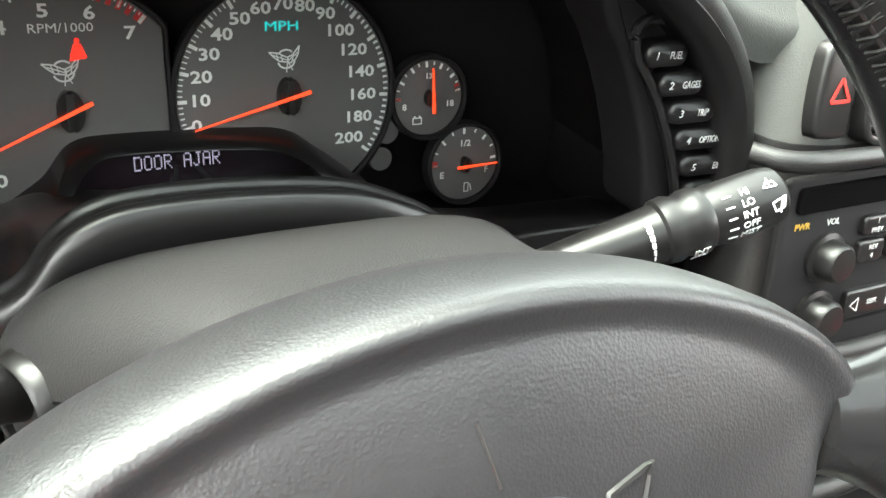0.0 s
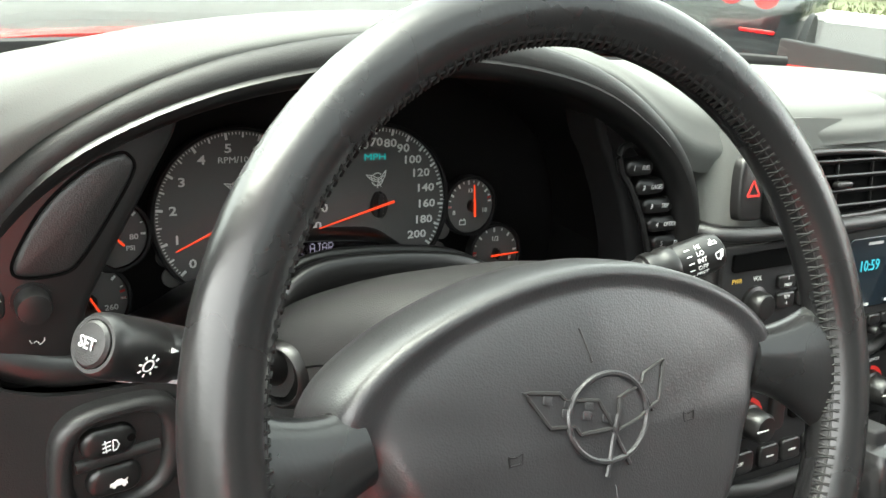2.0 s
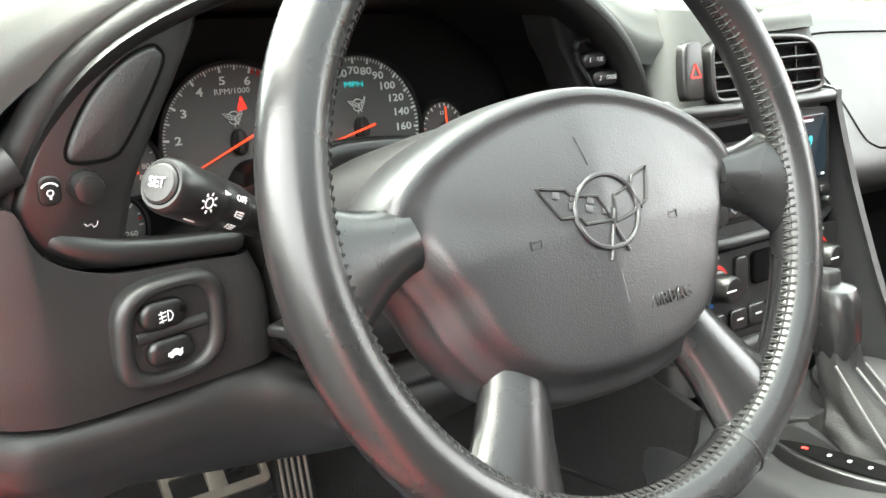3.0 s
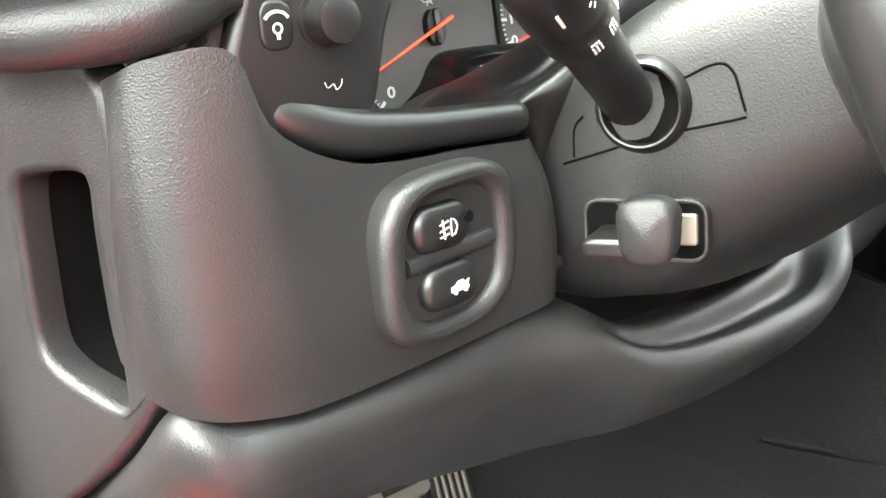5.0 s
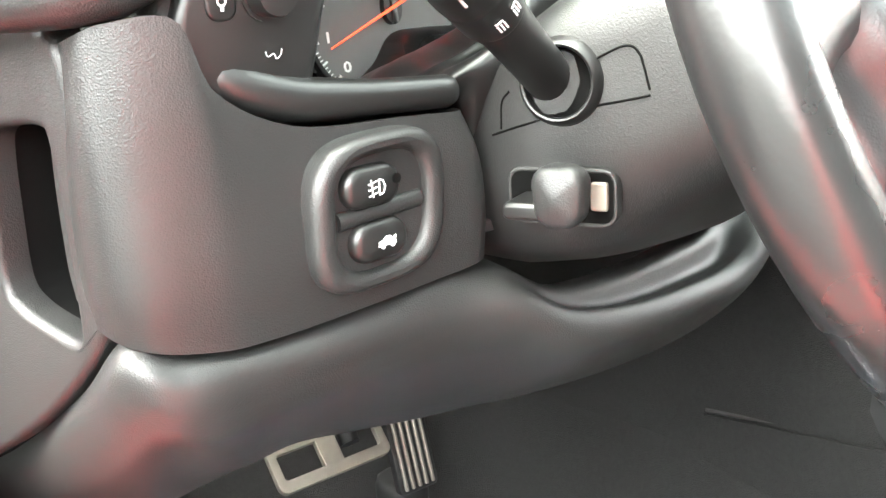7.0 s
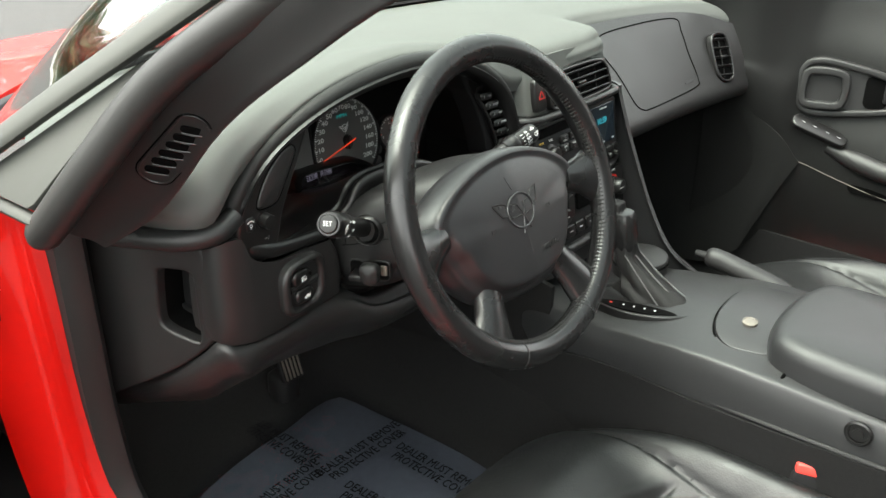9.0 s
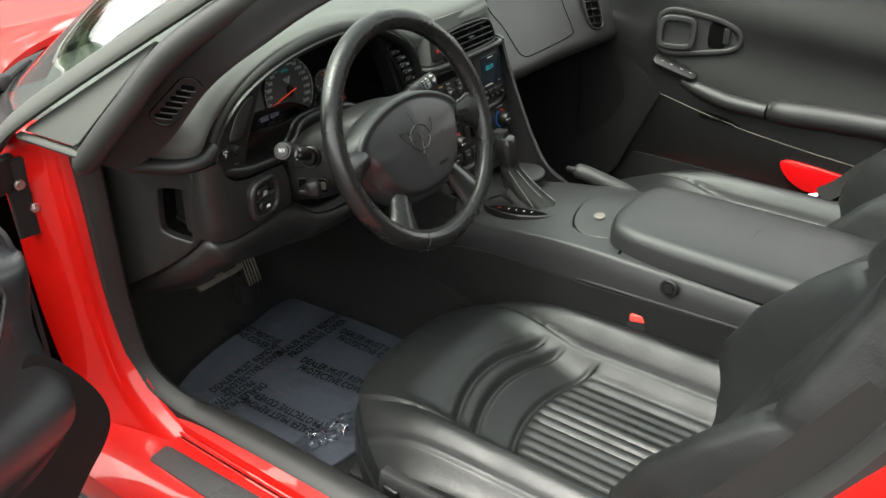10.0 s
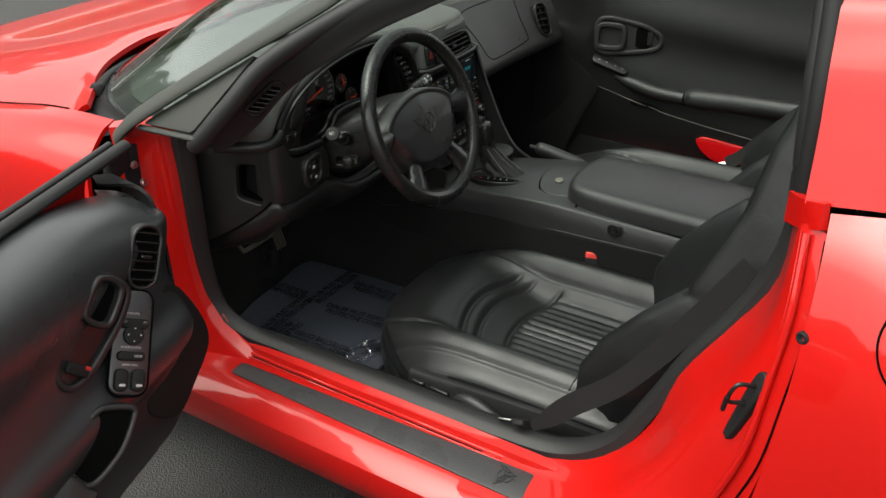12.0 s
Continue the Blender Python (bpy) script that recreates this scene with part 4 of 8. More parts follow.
def small_dial(cx, cz, r, a0, a1, n, red_low, red_high, texts, angle, label):
    ticks = [(a0 + (a1 - a0) * k / n, r * (0.80 if k % 2 == 0 else 0.86), 0.0015 if k % 2 == 0 else 0.0009, False) for k in range(n + 1)]
    for k in red_low:
        ticks.append((a0 + (a1 - a0) * k / n, r * 0.80, 0.0016, True))
    for k in red_high:
        ticks.append((a0 + (a1 - a0) * k / n, r * 0.80, 0.0016, True))
    f = dial(cx, cz, r, ticks, label)
    for s, dx, dz, size in texts:
        words(s, size, fm(cx + dx, cz + dz), white_ink, f, "numeral", stretch=1.1, bold=0.018)
    needle(cx, cz, angle, r * 0.82, r * 0.36, 0.0008, f, 0.0048)
    return f


volt = small_dial(0.1415, 0.7190, 0.0225, 180, 10, 12, (0,), (11.4, 12), (("8", -0.0155, -0.005, 0.0052), ("18", 0.0145, -0.0045, 0.0052), ("13", 0.0, 0.0125, 0.0046)), 93, "small black voltmeter face")
bm = frame_ring(rrect(0.0062, 0.0042, 0.0005, 2), rrect(0.0050, 0.0030, 0.0003, 2), 0, 0.0004, fm(0.1345, 0.7055))
for dx in (-0.0016, 0.0016):
    slab(rrect(0.0012, 0.0010, 0.0002, 2), 0, 0.0004, 0, fm(0.1345 + dx, 0.7081), bm)
part("battery_symbol", bm, white_ink, volt, flat=True)
fuel = small_dial(0.1680, 0.6765, 0.0235, 180, 6, 8, (0, 0.25), (), (("E", -0.0155, -0.0065, 0.0056), ("F", 0.0160, -0.0055, 0.0056), ("1/2", 0.0, 0.0125, 0.0056)), 2, "small black fuel gauge face")
bm = frame_ring(rrect(0.0034, 0.0062, 0.0004, 2), rrect(0.0024, 0.0050, 0.0003, 2), 0, 0.0004, fm(0.1700, 0.6610))
strip((0.0026, 0.002), (0.0036, -0.0025), 0.0007, fm(0.1700, 0.6610), 0.0004, bm)
part("pump_symbol", bm, white_ink, fuel, flat=True)
oil = small_dial(-0.1430, 0.7185, 0.0225, 225, 0, 10, (0,), (), (("40", -0.004, 0.0115, 0.0050), ("80", 0.0135, -0.002, 0.0055), ("PSI", 0.011, -0.0095, 0.0046)), 132, "small black oil pressure gauge face")
small_dial(-0.1590, 0.6755, 0.0235, 225, 0, 10, (), (9.4, 10), (("100", -0.013, -0.008, 0.0050), ("220", -0.001, 0.0135, 0.0052), ("260", 0.0125, -0.006, 0.0055), ("°F", 0.007, -0.0165, 0.0048)), 118, "small black coolant temperature gauge face")
for cx, cz in ((-0.1075, 0.699), (-0.104, 0.684), (0.117, 0.699), (0.113, 0.683)):
    part("lamp_window", slab(ring2(0.0072, 24), -0.002, 0.0005, 0.0004, fm(cx, cz, 0.329)), face_m, cluster, "dark round warning lamp window")

# message display under the dials
def smooth(a, b, x):
    t = min(max((x - a) / (b - a), 0.0), 1.0)
    return t * t * (3 - 2 * t)


display_m = material("display_window", (0.010, 0.007, 0.009), 0.25, spec=0.4, vary=0.05)
vis = thing("message_display", "dark message display with dotted lavender letters", "display", (0, 0.31, 0.68))
out = arcs([(-0.088, 0.675), (-0.070, 0.688), (-0.055, 0.704), (-0.030, 0.7065), (0.030, 0.7045), (0.055, 0.701), (0.072, 0.690), (0.095, 0.672), (0.095, 0.664), (0.0, 0.664), (-0.088, 0.664)], 60)
win = arcs([(-0.066, 0.679), (-0.060, 0.690), (-0.048, 0.699), (-0.030, 0.7015), (0.030, 0.6995), (0.050, 0.696), (0.062, 0.689), (0.070, 0.679), (0.050, 0.6775), (0.0, 0.677), (-0.05, 0.677)], 60)
deeper = lambda z: 0.030 * smooth(0.712, 0.684, z) + 0.004
vm0 = Matrix.Translation((-0.0015, 0, 0.0090))
rings = [[Vector((x, 0.330, z)) for x, z in out], [Vector((x * 1.02, 0.318 - deeper(z), z)) for x, z in out], [Vector((x * 1.01, 0.315 - deeper(z), z + (z - 0.688) * -0.04)) for x, z in shrink(out, 0.0022)],
         [Vector((x, 0.3165 - deeper(z), z)) for x, z in shrink(win, -0.0015)], [Vector((x, 0.3195, z)) for x, z in win]]
part("visor", loft([[vm0 @ p for p in r] for r in rings], cap=False), trim, vis)
part("screen", slab(shrink(win, -0.001), -0.002, 0.0, 0, axes((-0.0015, 0.319, 0.0090), (1, 0, 0), (0, 0, 1))), display_m, vis, "dark display window")
FONT57 = {"D": (30, 17, 17, 17, 17, 17, 30), "O": (14, 17, 17, 17, 17, 17, 14), "R": (30, 17, 17, 30, 20, 18, 17), "A": (14, 17, 17, 31, 17, 17, 17), "J": (7, 2, 2, 2, 2, 18, 12), " ": (0,) * 7}
bm = bmesh.new()
for n, ch in enumerate("DOOR AJAR"):
    for row, bits in enumerate(FONT57[ch]):
        for col in range(5):
            if bits >> (4 - col) & 1:
                cx, cz = -0.0268 + n * 0.0050 + col * 0.00084, 0.6990 - row * 0.00112
                slab(rrect(0.00066, 0.00086, 0.0001, 1), 0, 0.0003, 0, fm(cx - 0.0018, cz + 0.0027, 0.3195), bm)
part("dotted_lettering", bm, vfd, vis, "dotted lavender words DOOR AJAR", flat=True)

# trim plates either side of the dials
bezel = thing("cluster_bezel", "satin black cluster bezel with a rounded lower bar", "trim panel", (0, 0.19, 0.69))
BL = arcs([(-0.148, 0.845), (-0.186, 0.824), (-0.224, 0.790), (-0.2475, 0.742), (-0.2455, 0.722), (-0.2365, 0.708), (-0.222, 0.6975), (-0.198, 0.699), (-0.189, 0.720), (-0.183, 0.742), (-0.169, 0.772), (-0.153, 0.803), (-0.139, 0.834)], 72)
part("bezel_plate", slab(BL, -0.05, 0.017, 0.006, axes((0, 0.194, 0), (1, 0, 0), (0, 0, 1))), trim, bezel)
POD = arcs([(-0.170, 0.8200), (-0.163, 0.8185), (-0.161, 0.809), (-0.175, 0.783), (-0.186, 0.766), (-0.194, 0.759), (-0.210, 0.7575), (-0.2190, 0.761), (-0.2175, 0.772), (-0.204, 0.795), (-0.186, 0.812)], 60)
part("pod_gap", frame_ring(POD, shrink(POD, 0.0016), 0.004, 0.0174, axes((0, 0.194, 0), (1, 0, 0), (0, 0, 1))), hole, bezel)
part("blank_cover", slab(shrink(POD, 0.0014), 0, 0.0190, 0.003, axes((0, 0.194, 0), (1, 0, 0), (0, 0, 1)), None, 0.002), vinyl, bezel, "blank grained cover")
part("dimmer_symbol_plate", slab(rrect(0.0125, 0.0165, 0.005), 0, 0.0180, 0.0014, axes((-0.2290, 0.194, 0.7460), (1, 0, 0), (0, 0, 1))), trim, bezel)
bm = bmesh.new()
m = axes((-0.2290, 0.1758, 0.7460), (1, 0, 0), (0, 0, 1))
pts = [(0.0045 * math.cos(radians(a)), 0.001 + 0.0035 * math.sin(radians(a))) for a in range(20, 161, 20)]
for p, q in zip(pts, pts[1:]):
    strip(p, q, 0.0009, m, 0.0003, bm)
frame_ring(ring2(0.0019, 16, 0, -0.001), ring2(0.0013, 16, 0, -0.001), 0, 0.0003, m, bm)
strip((0, -0.003), (0, -0.0045), 0.0012, m, 0.0003, bm)
part("dimmer_symbol", bm, white_ink, bezel, flat=True)
part("dimmer_knob", lathe([(0.0098, 0), (0.0098, 0.003), (0.0082, 0.003), (0.0082, 0.012), (0.0076, 0.014), (0.005, 0.0146), (0.001, 0.0147)], 28, axes((-0.2110, 0.1790, 0.7465), (1, 0, 0), (0, 0, 1))), trim, bezel, "round push knob of the dimmer")

low = spline([(-0.2330, 0.208, 0.752), (-0.2365, 0.197, 0.734), (-0.2300, 0.1860, 0.7165), (-0.206, 0.1805, 0.7065), (-0.180, 0.178, 0.7035), (-0.155, 0.177, 0.7020), (-0.135, 0.177, 0.7010), (-0.121, 0.178, 0.7005)], 48)
part("lower_bar", tube(low, [float(np.interp(k, (0, 6, 13, 22, 30, 44, 46, 47), (0.003, 0.0085, 0.0108, 0.0095, 0.0078, 0.0075, 0.006, 0.002))) for k in range(48)], 18, up=(0, 1, 0), flat=0.9), trim, bezel)
lint = thing("lint_thread", "tiny pale thread of lint on the bezel", "lint", (-0.208, 0.172, 0.725))
part("fibre", tube(drape(bpy.data.objects["bezel_plate"], spline([(-0.213, 0.17, 0.7255), (-0.212, 0.17, 0.7235), (-0.2095, 0.17, 0.7245), (-0.2085, 0.17, 0.7225), (-0.2065, 0.17, 0.7240), (-0.2060, 0.17, 0.7260)], 20), 0.0004), 0.00013, 5), white_ink, lint)
# one dark sheet from the double roll over the column back to the dials
SX = (-0.245, -0.20, -0.165, -0.135, -0.118, -0.105, -0.091, -0.078, -0.062, -0.039, -0.002, 0.034, 0.058, 0.080, 0.095, 0.112, 0.17, 0.265)
SZ = (0.712, 0.702, 0.698, 0.702, 0.709, 0.714, 0.722, 0.739, 0.748, 0.7505, 0.749, 0.744, 0.735, 0.722, 0.704, 0.697, 0.696, 0.690)
back = lambda x: float(np.interp(x, (-0.24, -0.20, -0.165, -0.138, -0.113, -0.092, -0.07, -0.04, -0.01, 0.04, 0.07, 0.095, 0.112, 0.17, 0.262), (0.690, 0.684, 0.686, 0.694, 0.708, 0.713, 0.722, 0.722, 0.719, 0.715, 0.708, 0.695, 0.688, 0.680, 0.672)))
deep = lambda x: float(np.interp(x, (-0.24, -0.165, -0.124, -0.10, -0.073, -0.042, -0.012, 0.04, 0.07, 0.10, 0.17, 0.262), (0.672, 0.672, 0.686, 0.700, 0.708, 0.704, 0.698, 0.697, 0.692, 0.678, 0.664, 0.660)))
rows = []
for x, z in zip(SX, SZ):
    r = smooth(-0.130, -0.095, x) * smooth(0.100, 0.082, x)
    f = 0.177 - 0.007 * r
    rows.append([(x, f + 0.016, z - 0.008 - 0.040 * r), (x, f + 0.006, z - 0.005 - 0.017 * r), (x, f + 0.001, z - 0.001 - 0.006 * r), (x, f + 0.003, z + 0.001 * r), (x, f + 0.008, z + 0.0024 * r), (x, f + 0.0135, z - 0.0018 * r), (x, f + 0.0180, z - 0.0018 * r),
                 (x, f + 0.0225, z + 0.0008 * r), (x, f + 0.029, z - 0.003 * r), (x, 0.24, back(x)), (x, 0.272, deep(x)), (x, 0.312, deep(x) - 0.013), (x, 0.335, deep(x) - 0.030)])
part("shelf", shell(net(rows, 80, 64), 0.002), trim, bezel, "smooth dark shelf with a double roll over the column", crease=80)

BR = arcs([(0.152, 0.834), (0.190, 0.820), (0.230, 0.786), (0.254, 0.738), (0.262, 0.700), (0.245, 0.690), (0.214, 0.694), (0.204, 0.722), (0.190, 0.757), (0.173, 0.788), (0.160, 0.806)], 60)
part("bezel_plate", slab(BR, -0.03, 0.006, 0.004, axes((0, 0.205, 0), (1, 0, 0), (0, 0, 1))), matt, bezel)

# raised rim round the button row
BX, BZ = (0.191, 0.2045, 0.216, 0.226, 0.235, 0.243), (0.791, 0.776, 0.761, 0.746, 0.7305, 0.715)
BW = [0.0235 + 0.0022 * n for n in range(6)]
lf = [(x - w / 2 - 0.0035, z) for x, z, w in zip(BX, BZ, BW)]
rt = [(x + w / 2 + 0.0040, z + 0.001) for x, z, w in zip(BX, BZ, BW)]
rim_pts_ = [(0.1745, 0.8050)] + lf + [(lf[-1][0] + 0.006, lf[-1][1] - 0.012), (rt[-1][0], rt[-1][1] - 0.010)] + rt[::-1] + [(0.189, 0.8065)]
part("pod_rim", tube(spline([(x - 0.001, 0.1925, z) for x, z in rim_pts_], 90, True), 0.0026, 8, True), trim, bezel, "raised rim round the message buttons")
# six message buttons in a slanting row
for n, (num, word) in enumerate((("1", "FUEL"), ("2", "GAGES"), ("3", "TRIP"), ("4", "OPTIONS"), ("5", "E/M"), ("", "RESET"))):
    cx, cz, w = BX[n], BZ[n], BW[n]
    m = axes((cx - 0.001, 0.194, cz), (1, -0.10, 0.04), (0, 0.1, 1))
    b = solo("message_button", slab(rrect(w, 0.0122, 0.0058), -0.006, 0.0075, 0.0030, m, None, 0.0012), trim, "black rubber message button with white lettering", "button", group="message buttons")
    mm = on(m, 0, 0, 0.0088)
    if num:
        words(num, 0.0052, on(mm, -w * 0.30, 0, 0), dim_ink, b, "numeral", shear=0.2)
        words(word, 0.0050, on(mm, w * 0.14, 0, 0), dim_ink, b, "lettering", shear=0.2, stretch=0.66)
    else:
        words(word, 0.0052, on(mm, 0.004, 0, 0), dim_ink, b, "lettering", shear=0.2, stretch=0.78)

# dark box behind the dials
bm = bmesh.new()
for size, at in (((0.60, 0.006, 0.19), (0.01, 0.372, 0.725)), ((0.56, 0.19, 0.006), (0.01, 0.275, 0.632)), ((0.006, 0.16, 0.18), (-0.262, 0.29, 0.71)), ((0.006, 0.16, 0.17), (0.272, 0.29, 0.71))):
    box(size, Matrix.Translation(at), 0.001, bm)
part("housing", bm, matt, cluster)

# ---- steering column ----
column = thing("steering_column", "black steering column shroud with a tilt lever", "steering column", (0, 0.15, 0.62))


def shroud():
    rings = []
    for y, hw, up, dn in ((0.045, 0.050, 0.050, 0.045), (0.05, 0.060, 0.058, 0.050), (0.075, 0.070, 0.062, 0.056), (0.105, 0.080, 0.064, 0.064), (0.130, 0.092, 0.064, 0.074), (0.142, 0.100, 0.063, 0.078), (0.155, 0.104, 0.061, 0.078), (0.19, 0.104, 0.055, 0.074), (0.25, 0.085, 0.040, 0.060)):
        c = 0.75 - 0.417 * y
        ring = []
        for k in range(40):
            a = k * math.tau / 40
            ca, sa = math.cos(a), math.sin(a)
            e = 0.60
            ring.append((hw * math.copysign(abs(ca) ** e, ca), y, c + (up if sa > 0 else dn) * math.copysign(abs(sa) ** e, sa)))
        rings.append(ring)
    return loft(rings)


shroud_ob = part("shroud", shroud(), vinyl, column)
for pts in ([(-0.110, 0.172, 0.678), (-0.102, 0.150, 0.686), (-0.094, 0.134, 0.692), (-0.070, 0.104, 0.7010)], [(-0.110, 0.166, 0.682), (-0.1093, 0.166, 0.694), (-0.1063, 0.161, 0.6995)], [(-0.0885, 0.125, 0.714), (-0.0825, 0.112, 0.7205), (-0.0775, 0.107, 0.7165), (-0.074, 0.103, 0.703)]):
    part("seam", tube(drape(shroud_ob, spline(pts, 20)), 0.0006, 6), hole, shroud_ob)
# stalk boots
for s in (-1, 1):
    m = axes((s * 0.0995, 0.1350, 0.7050), (0.42, -s * -0.9, -s * 0.1), (0, 0.1, 1))
    ring = part("stalk_collar", lathe([(0.0150, -0.012), (0.0150, -0.0012), (0.0156, -0.0002), (0.0164, 0.0), (0.0176, -0.0010), (0.0195, -0.005), (0.0200, -0.014)], 36, m), trim, column)
    part("collar_hollow", lathe([(0.0153, -0.010), (0.0153, -0.0030), (0.013, -0.0045), (0.004, -0.0055)], 32, m), hole, ring)


def stalk(root, tip):
    """A pose whose z runs from root to tip, and the length."""
    d = Vector(tip) - Vector(root)
    z = d.normalized()
    x = Vector((0, 1, 0.3)).cross(z).cross(z).normalized()
    mm = Matrix((x, z.cross(x), z)).transposed().to_4x4()
    mm.translation = Vector(root)
    return mm, d.length


LR, LT = Vector((-0.088, 0.148, 0.702)), Vector((-0.199, 0.087, 0.764))
mm, L = stalk(LR, LT)
lights = thing("light_stalk", "black light and turn signal stalk with white symbols", "control stalk", LR)
part("stem", lathe([(0.0105, -0.022), (0.0105, L * 0.3), (0.0108, L * 0.52), (0.0120, L * 0.58), (0.0125, L * 0.62)], 24, mm), trim, lights)
part("barrel", lathe([(0.0122, L * 0.60), (0.0132, L * 0.62), (0.0136, L * 0.75), (0.0134, L * 0.76), (0.0140, L * 0.77), (0.0142, L * 0.95), (0.0135, L * 0.985), (0.0120, L), (0.0105, L), (0.0103, L * 0.99), (0.002, L * 0.99)], 32, mm), trim, lights)
part("set_button", lathe([(0.0100, L * 0.98), (0.0100, L * 1.005), (0.0088, L * 1.015), (0.002, L * 1.02)], 28, mm), vinyl, lights, "round set button in the stalk's end")


def round_pose(mm, z, ang, r):
    """A pose on a round bar's side: x along the bar towards its root, seen from outside."""
    p = mm @ Vector((r * math.cos(ang), r * math.sin(ang), z))
    c = mm @ Vector((0, 0, z))
    nrm = (p - c).normalized()
    ax = -(mm.to_3x3() @ Vector((0, 0, 1)))
    return axes(p, ax, nrm.cross(ax))


def facing(mm, to):
    """The angle round the bar whose side looks along 'to'."""
    v = mm.to_3x3().transposed() @ Vector(to)
    return math.atan2(v.y, v.x)


fa = facing(mm, (-0.25, -1.0, 0.15))
m = axes(mm @ Vector((0, 0, L * 1.022)), (0.42, -0.86, 0.05), (0.3, 0.2, 1))
words("SET", 0.0072, m, white_ink, lights, "lettering", stretch=0.9)
q = round_pose(mm, L * 0.86, fa, 0.0144)
bm = frame_ring(ring2(0.0030, 20), ring2(0.0022, 20), 0, 0.0003, q)
for k in range(8):
    c, s = math.cos(k * math.tau / 8), math.sin(k * math.tau / 8)
    strip((0.0038 * c, 0.0038 * s), (0.0054 * c, 0.0054 * s), 0.0009, q, 0.0003, bm)
part("lamp_symbol", bm, white_ink, lights, flat=True)
bm = bmesh.new()
for da, kind in ((-0.62, 0), (-0.05, 1), (0.5, 2)):
    q = round_pose(mm, L * 0.675, fa + da, 0.0138)
    if kind < 2:
        strip((-0.003, 0.0016), (-0.003, -0.0016), 0.0008, q, 0.0003, bm)
        for dy in (-0.0014, 0, 0.0014):
            strip((-0.0015, dy), (0.0030, dy), 0.0007, q, 0.0003, bm)
q = round_pose(mm, L * 0.765, fa + 0.55, 0.0142)
slab([(-0.0022, 0.0012), (0.0026, 0.0), (-0.0022, -0.0012)], 0, 0.0003, 0, q, bm)
q = round_pose(mm, L * 0.87, fa - 0.95, 0.0142)
strip((-0.004, 0), (0.004, 0), 0.0010, q, 0.0003, bm)
part("light_symbol", bm, white_ink, lights, flat=True)
words("OFF", 0.0052, round_pose(mm, L * 0.675, fa + 0.55, 0.0138), white_ink, lights, "lettering")

RR, RT = Vector((0.078, 0.134, 0.719)), Vector((0.198, 0.112, 0.757))
mm, L = stalk(RR, RT)
wiper_stalk = thing("wiper_stalk", "black wiper stalk with a ring and white lettering", "control stalk", RR)
part("stem", lathe([(0.0080, 0), (0.0095, L * 0.20), (0.0118, L * 0.50), (0.0124, L * 0.56)], 24, mm), trim, wiper_stalk)
part("ring", lathe([(0.0124, L * 0.55), (0.0138, L * 0.56), (0.0142, L * 0.60), (0.0128, L * 0.63), (0.0142, L * 0.66), (0.0142, L * 0.70), (0.0128, L * 0.72)], 32, mm), trim, wiper_stalk, "ribbed interval ring")
part("barrel", lathe([(0.0126, L * 0.71), (0.0130, L * 0.74), (0.0130, L * 0.93), (0.0118, L * 0.975), (0.008, L * 0.998), (0.002, L)], 32, mm), trim, wiper_stalk)
fa = facing(mm, (-0.15, -1.0, 0.35))


def upright(q):
    return q @ pose(0, 0, 0, 0, 0, 180)


for k, s in enumerate(("HI", "LO", "INT", "OFF", "MIST")):
    q = upright(round_pose(mm, L * 0.835, fa - 0.72 + 0.36 * k, 0.0131))
    words(s, 0.0044, q, white_ink, wiper_stalk, "lettering")
    bm = bmesh.new()
    strip((-0.010, 0), (-0.0062, 0.0), 0.0006, q, 0.0003, bm)
    part("setting_mark", bm, white_ink, wiper_stalk, flat=True)
for k, s in enumerate(("INT", "ADJ")):
    words(s, 0.0044, upright(round_pose(mm, L * 0.66, fa + 0.75 + 0.34 * k, 0.0144)), white_ink, wiper_stalk, "lettering")
bm = bmesh.new()
for k in range(6):
    q = upright(round_pose(mm, L * 0.50, fa - 0.75 + 0.26 * k, 0.0121))
    slab(rrect(0.0008 + 0.0004 * (5 - k), 0.0026, 0.0002, 1), 0, 0.0003, 0, q, bm)
part("interval_mark", bm, white_ink, wiper_stalk, flat=True)
bm = bmesh.new()
q = upright(round_pose(mm, L * 0.935, fa + 0.05, 0.0131))
for p_, q_ in (((-0.003, 0.002), (0.003, 0.0035)), ((0.003, 0.0035), (0.002, -0.001)), ((0.002, -0.001), (-0.002, -0.002)), ((-0.002, -0.002), (-0.003, 0.002)), ((0, -0.003), (0.0015, 0.003))):
    strip(p_, q_, 0.0007, q, 0.0003, bm)
part("washer_symbol", bm, white_ink, wiper_stalk, flat=True)
bm = bmesh.new()
q = upright(round_pose(mm, L * 0.92, fa - 0.70, 0.0131))
for p_, q_ in (((-0.003, -0.001), (-0.001, 0.001)), ((-0.001, 0.001), (0.002, 0.001)), ((0.002, 0.001), (0.003, -0.0015)), ((0.003, -0.0015), (-0.003, -0.001)), ((0, 0), (0, 0.003))):
    strip(p_, q_, 0.0006, q, 0.0003, bm)
part("wiper_symbol", bm, white_ink, wiper_stalk, flat=True)

# tilt lever in its slot on the shroud's side
lm = axes((-0.0950, 0.1355, 0.6540), (0.42, -0.9, 0.05), (0, 0.05, 1))
soft_paddle = [(x * (1.0 + 0.10 * y / 0.0135), y) for x, y in rrect(0.0230, 0.0270, 0.0085)]
tilt = thing("tilt_lever", "black column tilt lever in a slot", "lever", (-0.085, 0.14, 0.64))
part("slot", frame_ring(rrect(0.0515, 0.0265, 0.007), rrect(0.048, 0.0225, 0.005), -0.006, 0.0012, lm, None, 0.0007), vinyl, tilt)
part("slot_floor", slab(rrect(0.050, 0.024, 0.004), -0.003, 0.0008, 0, lm), hole, tilt)
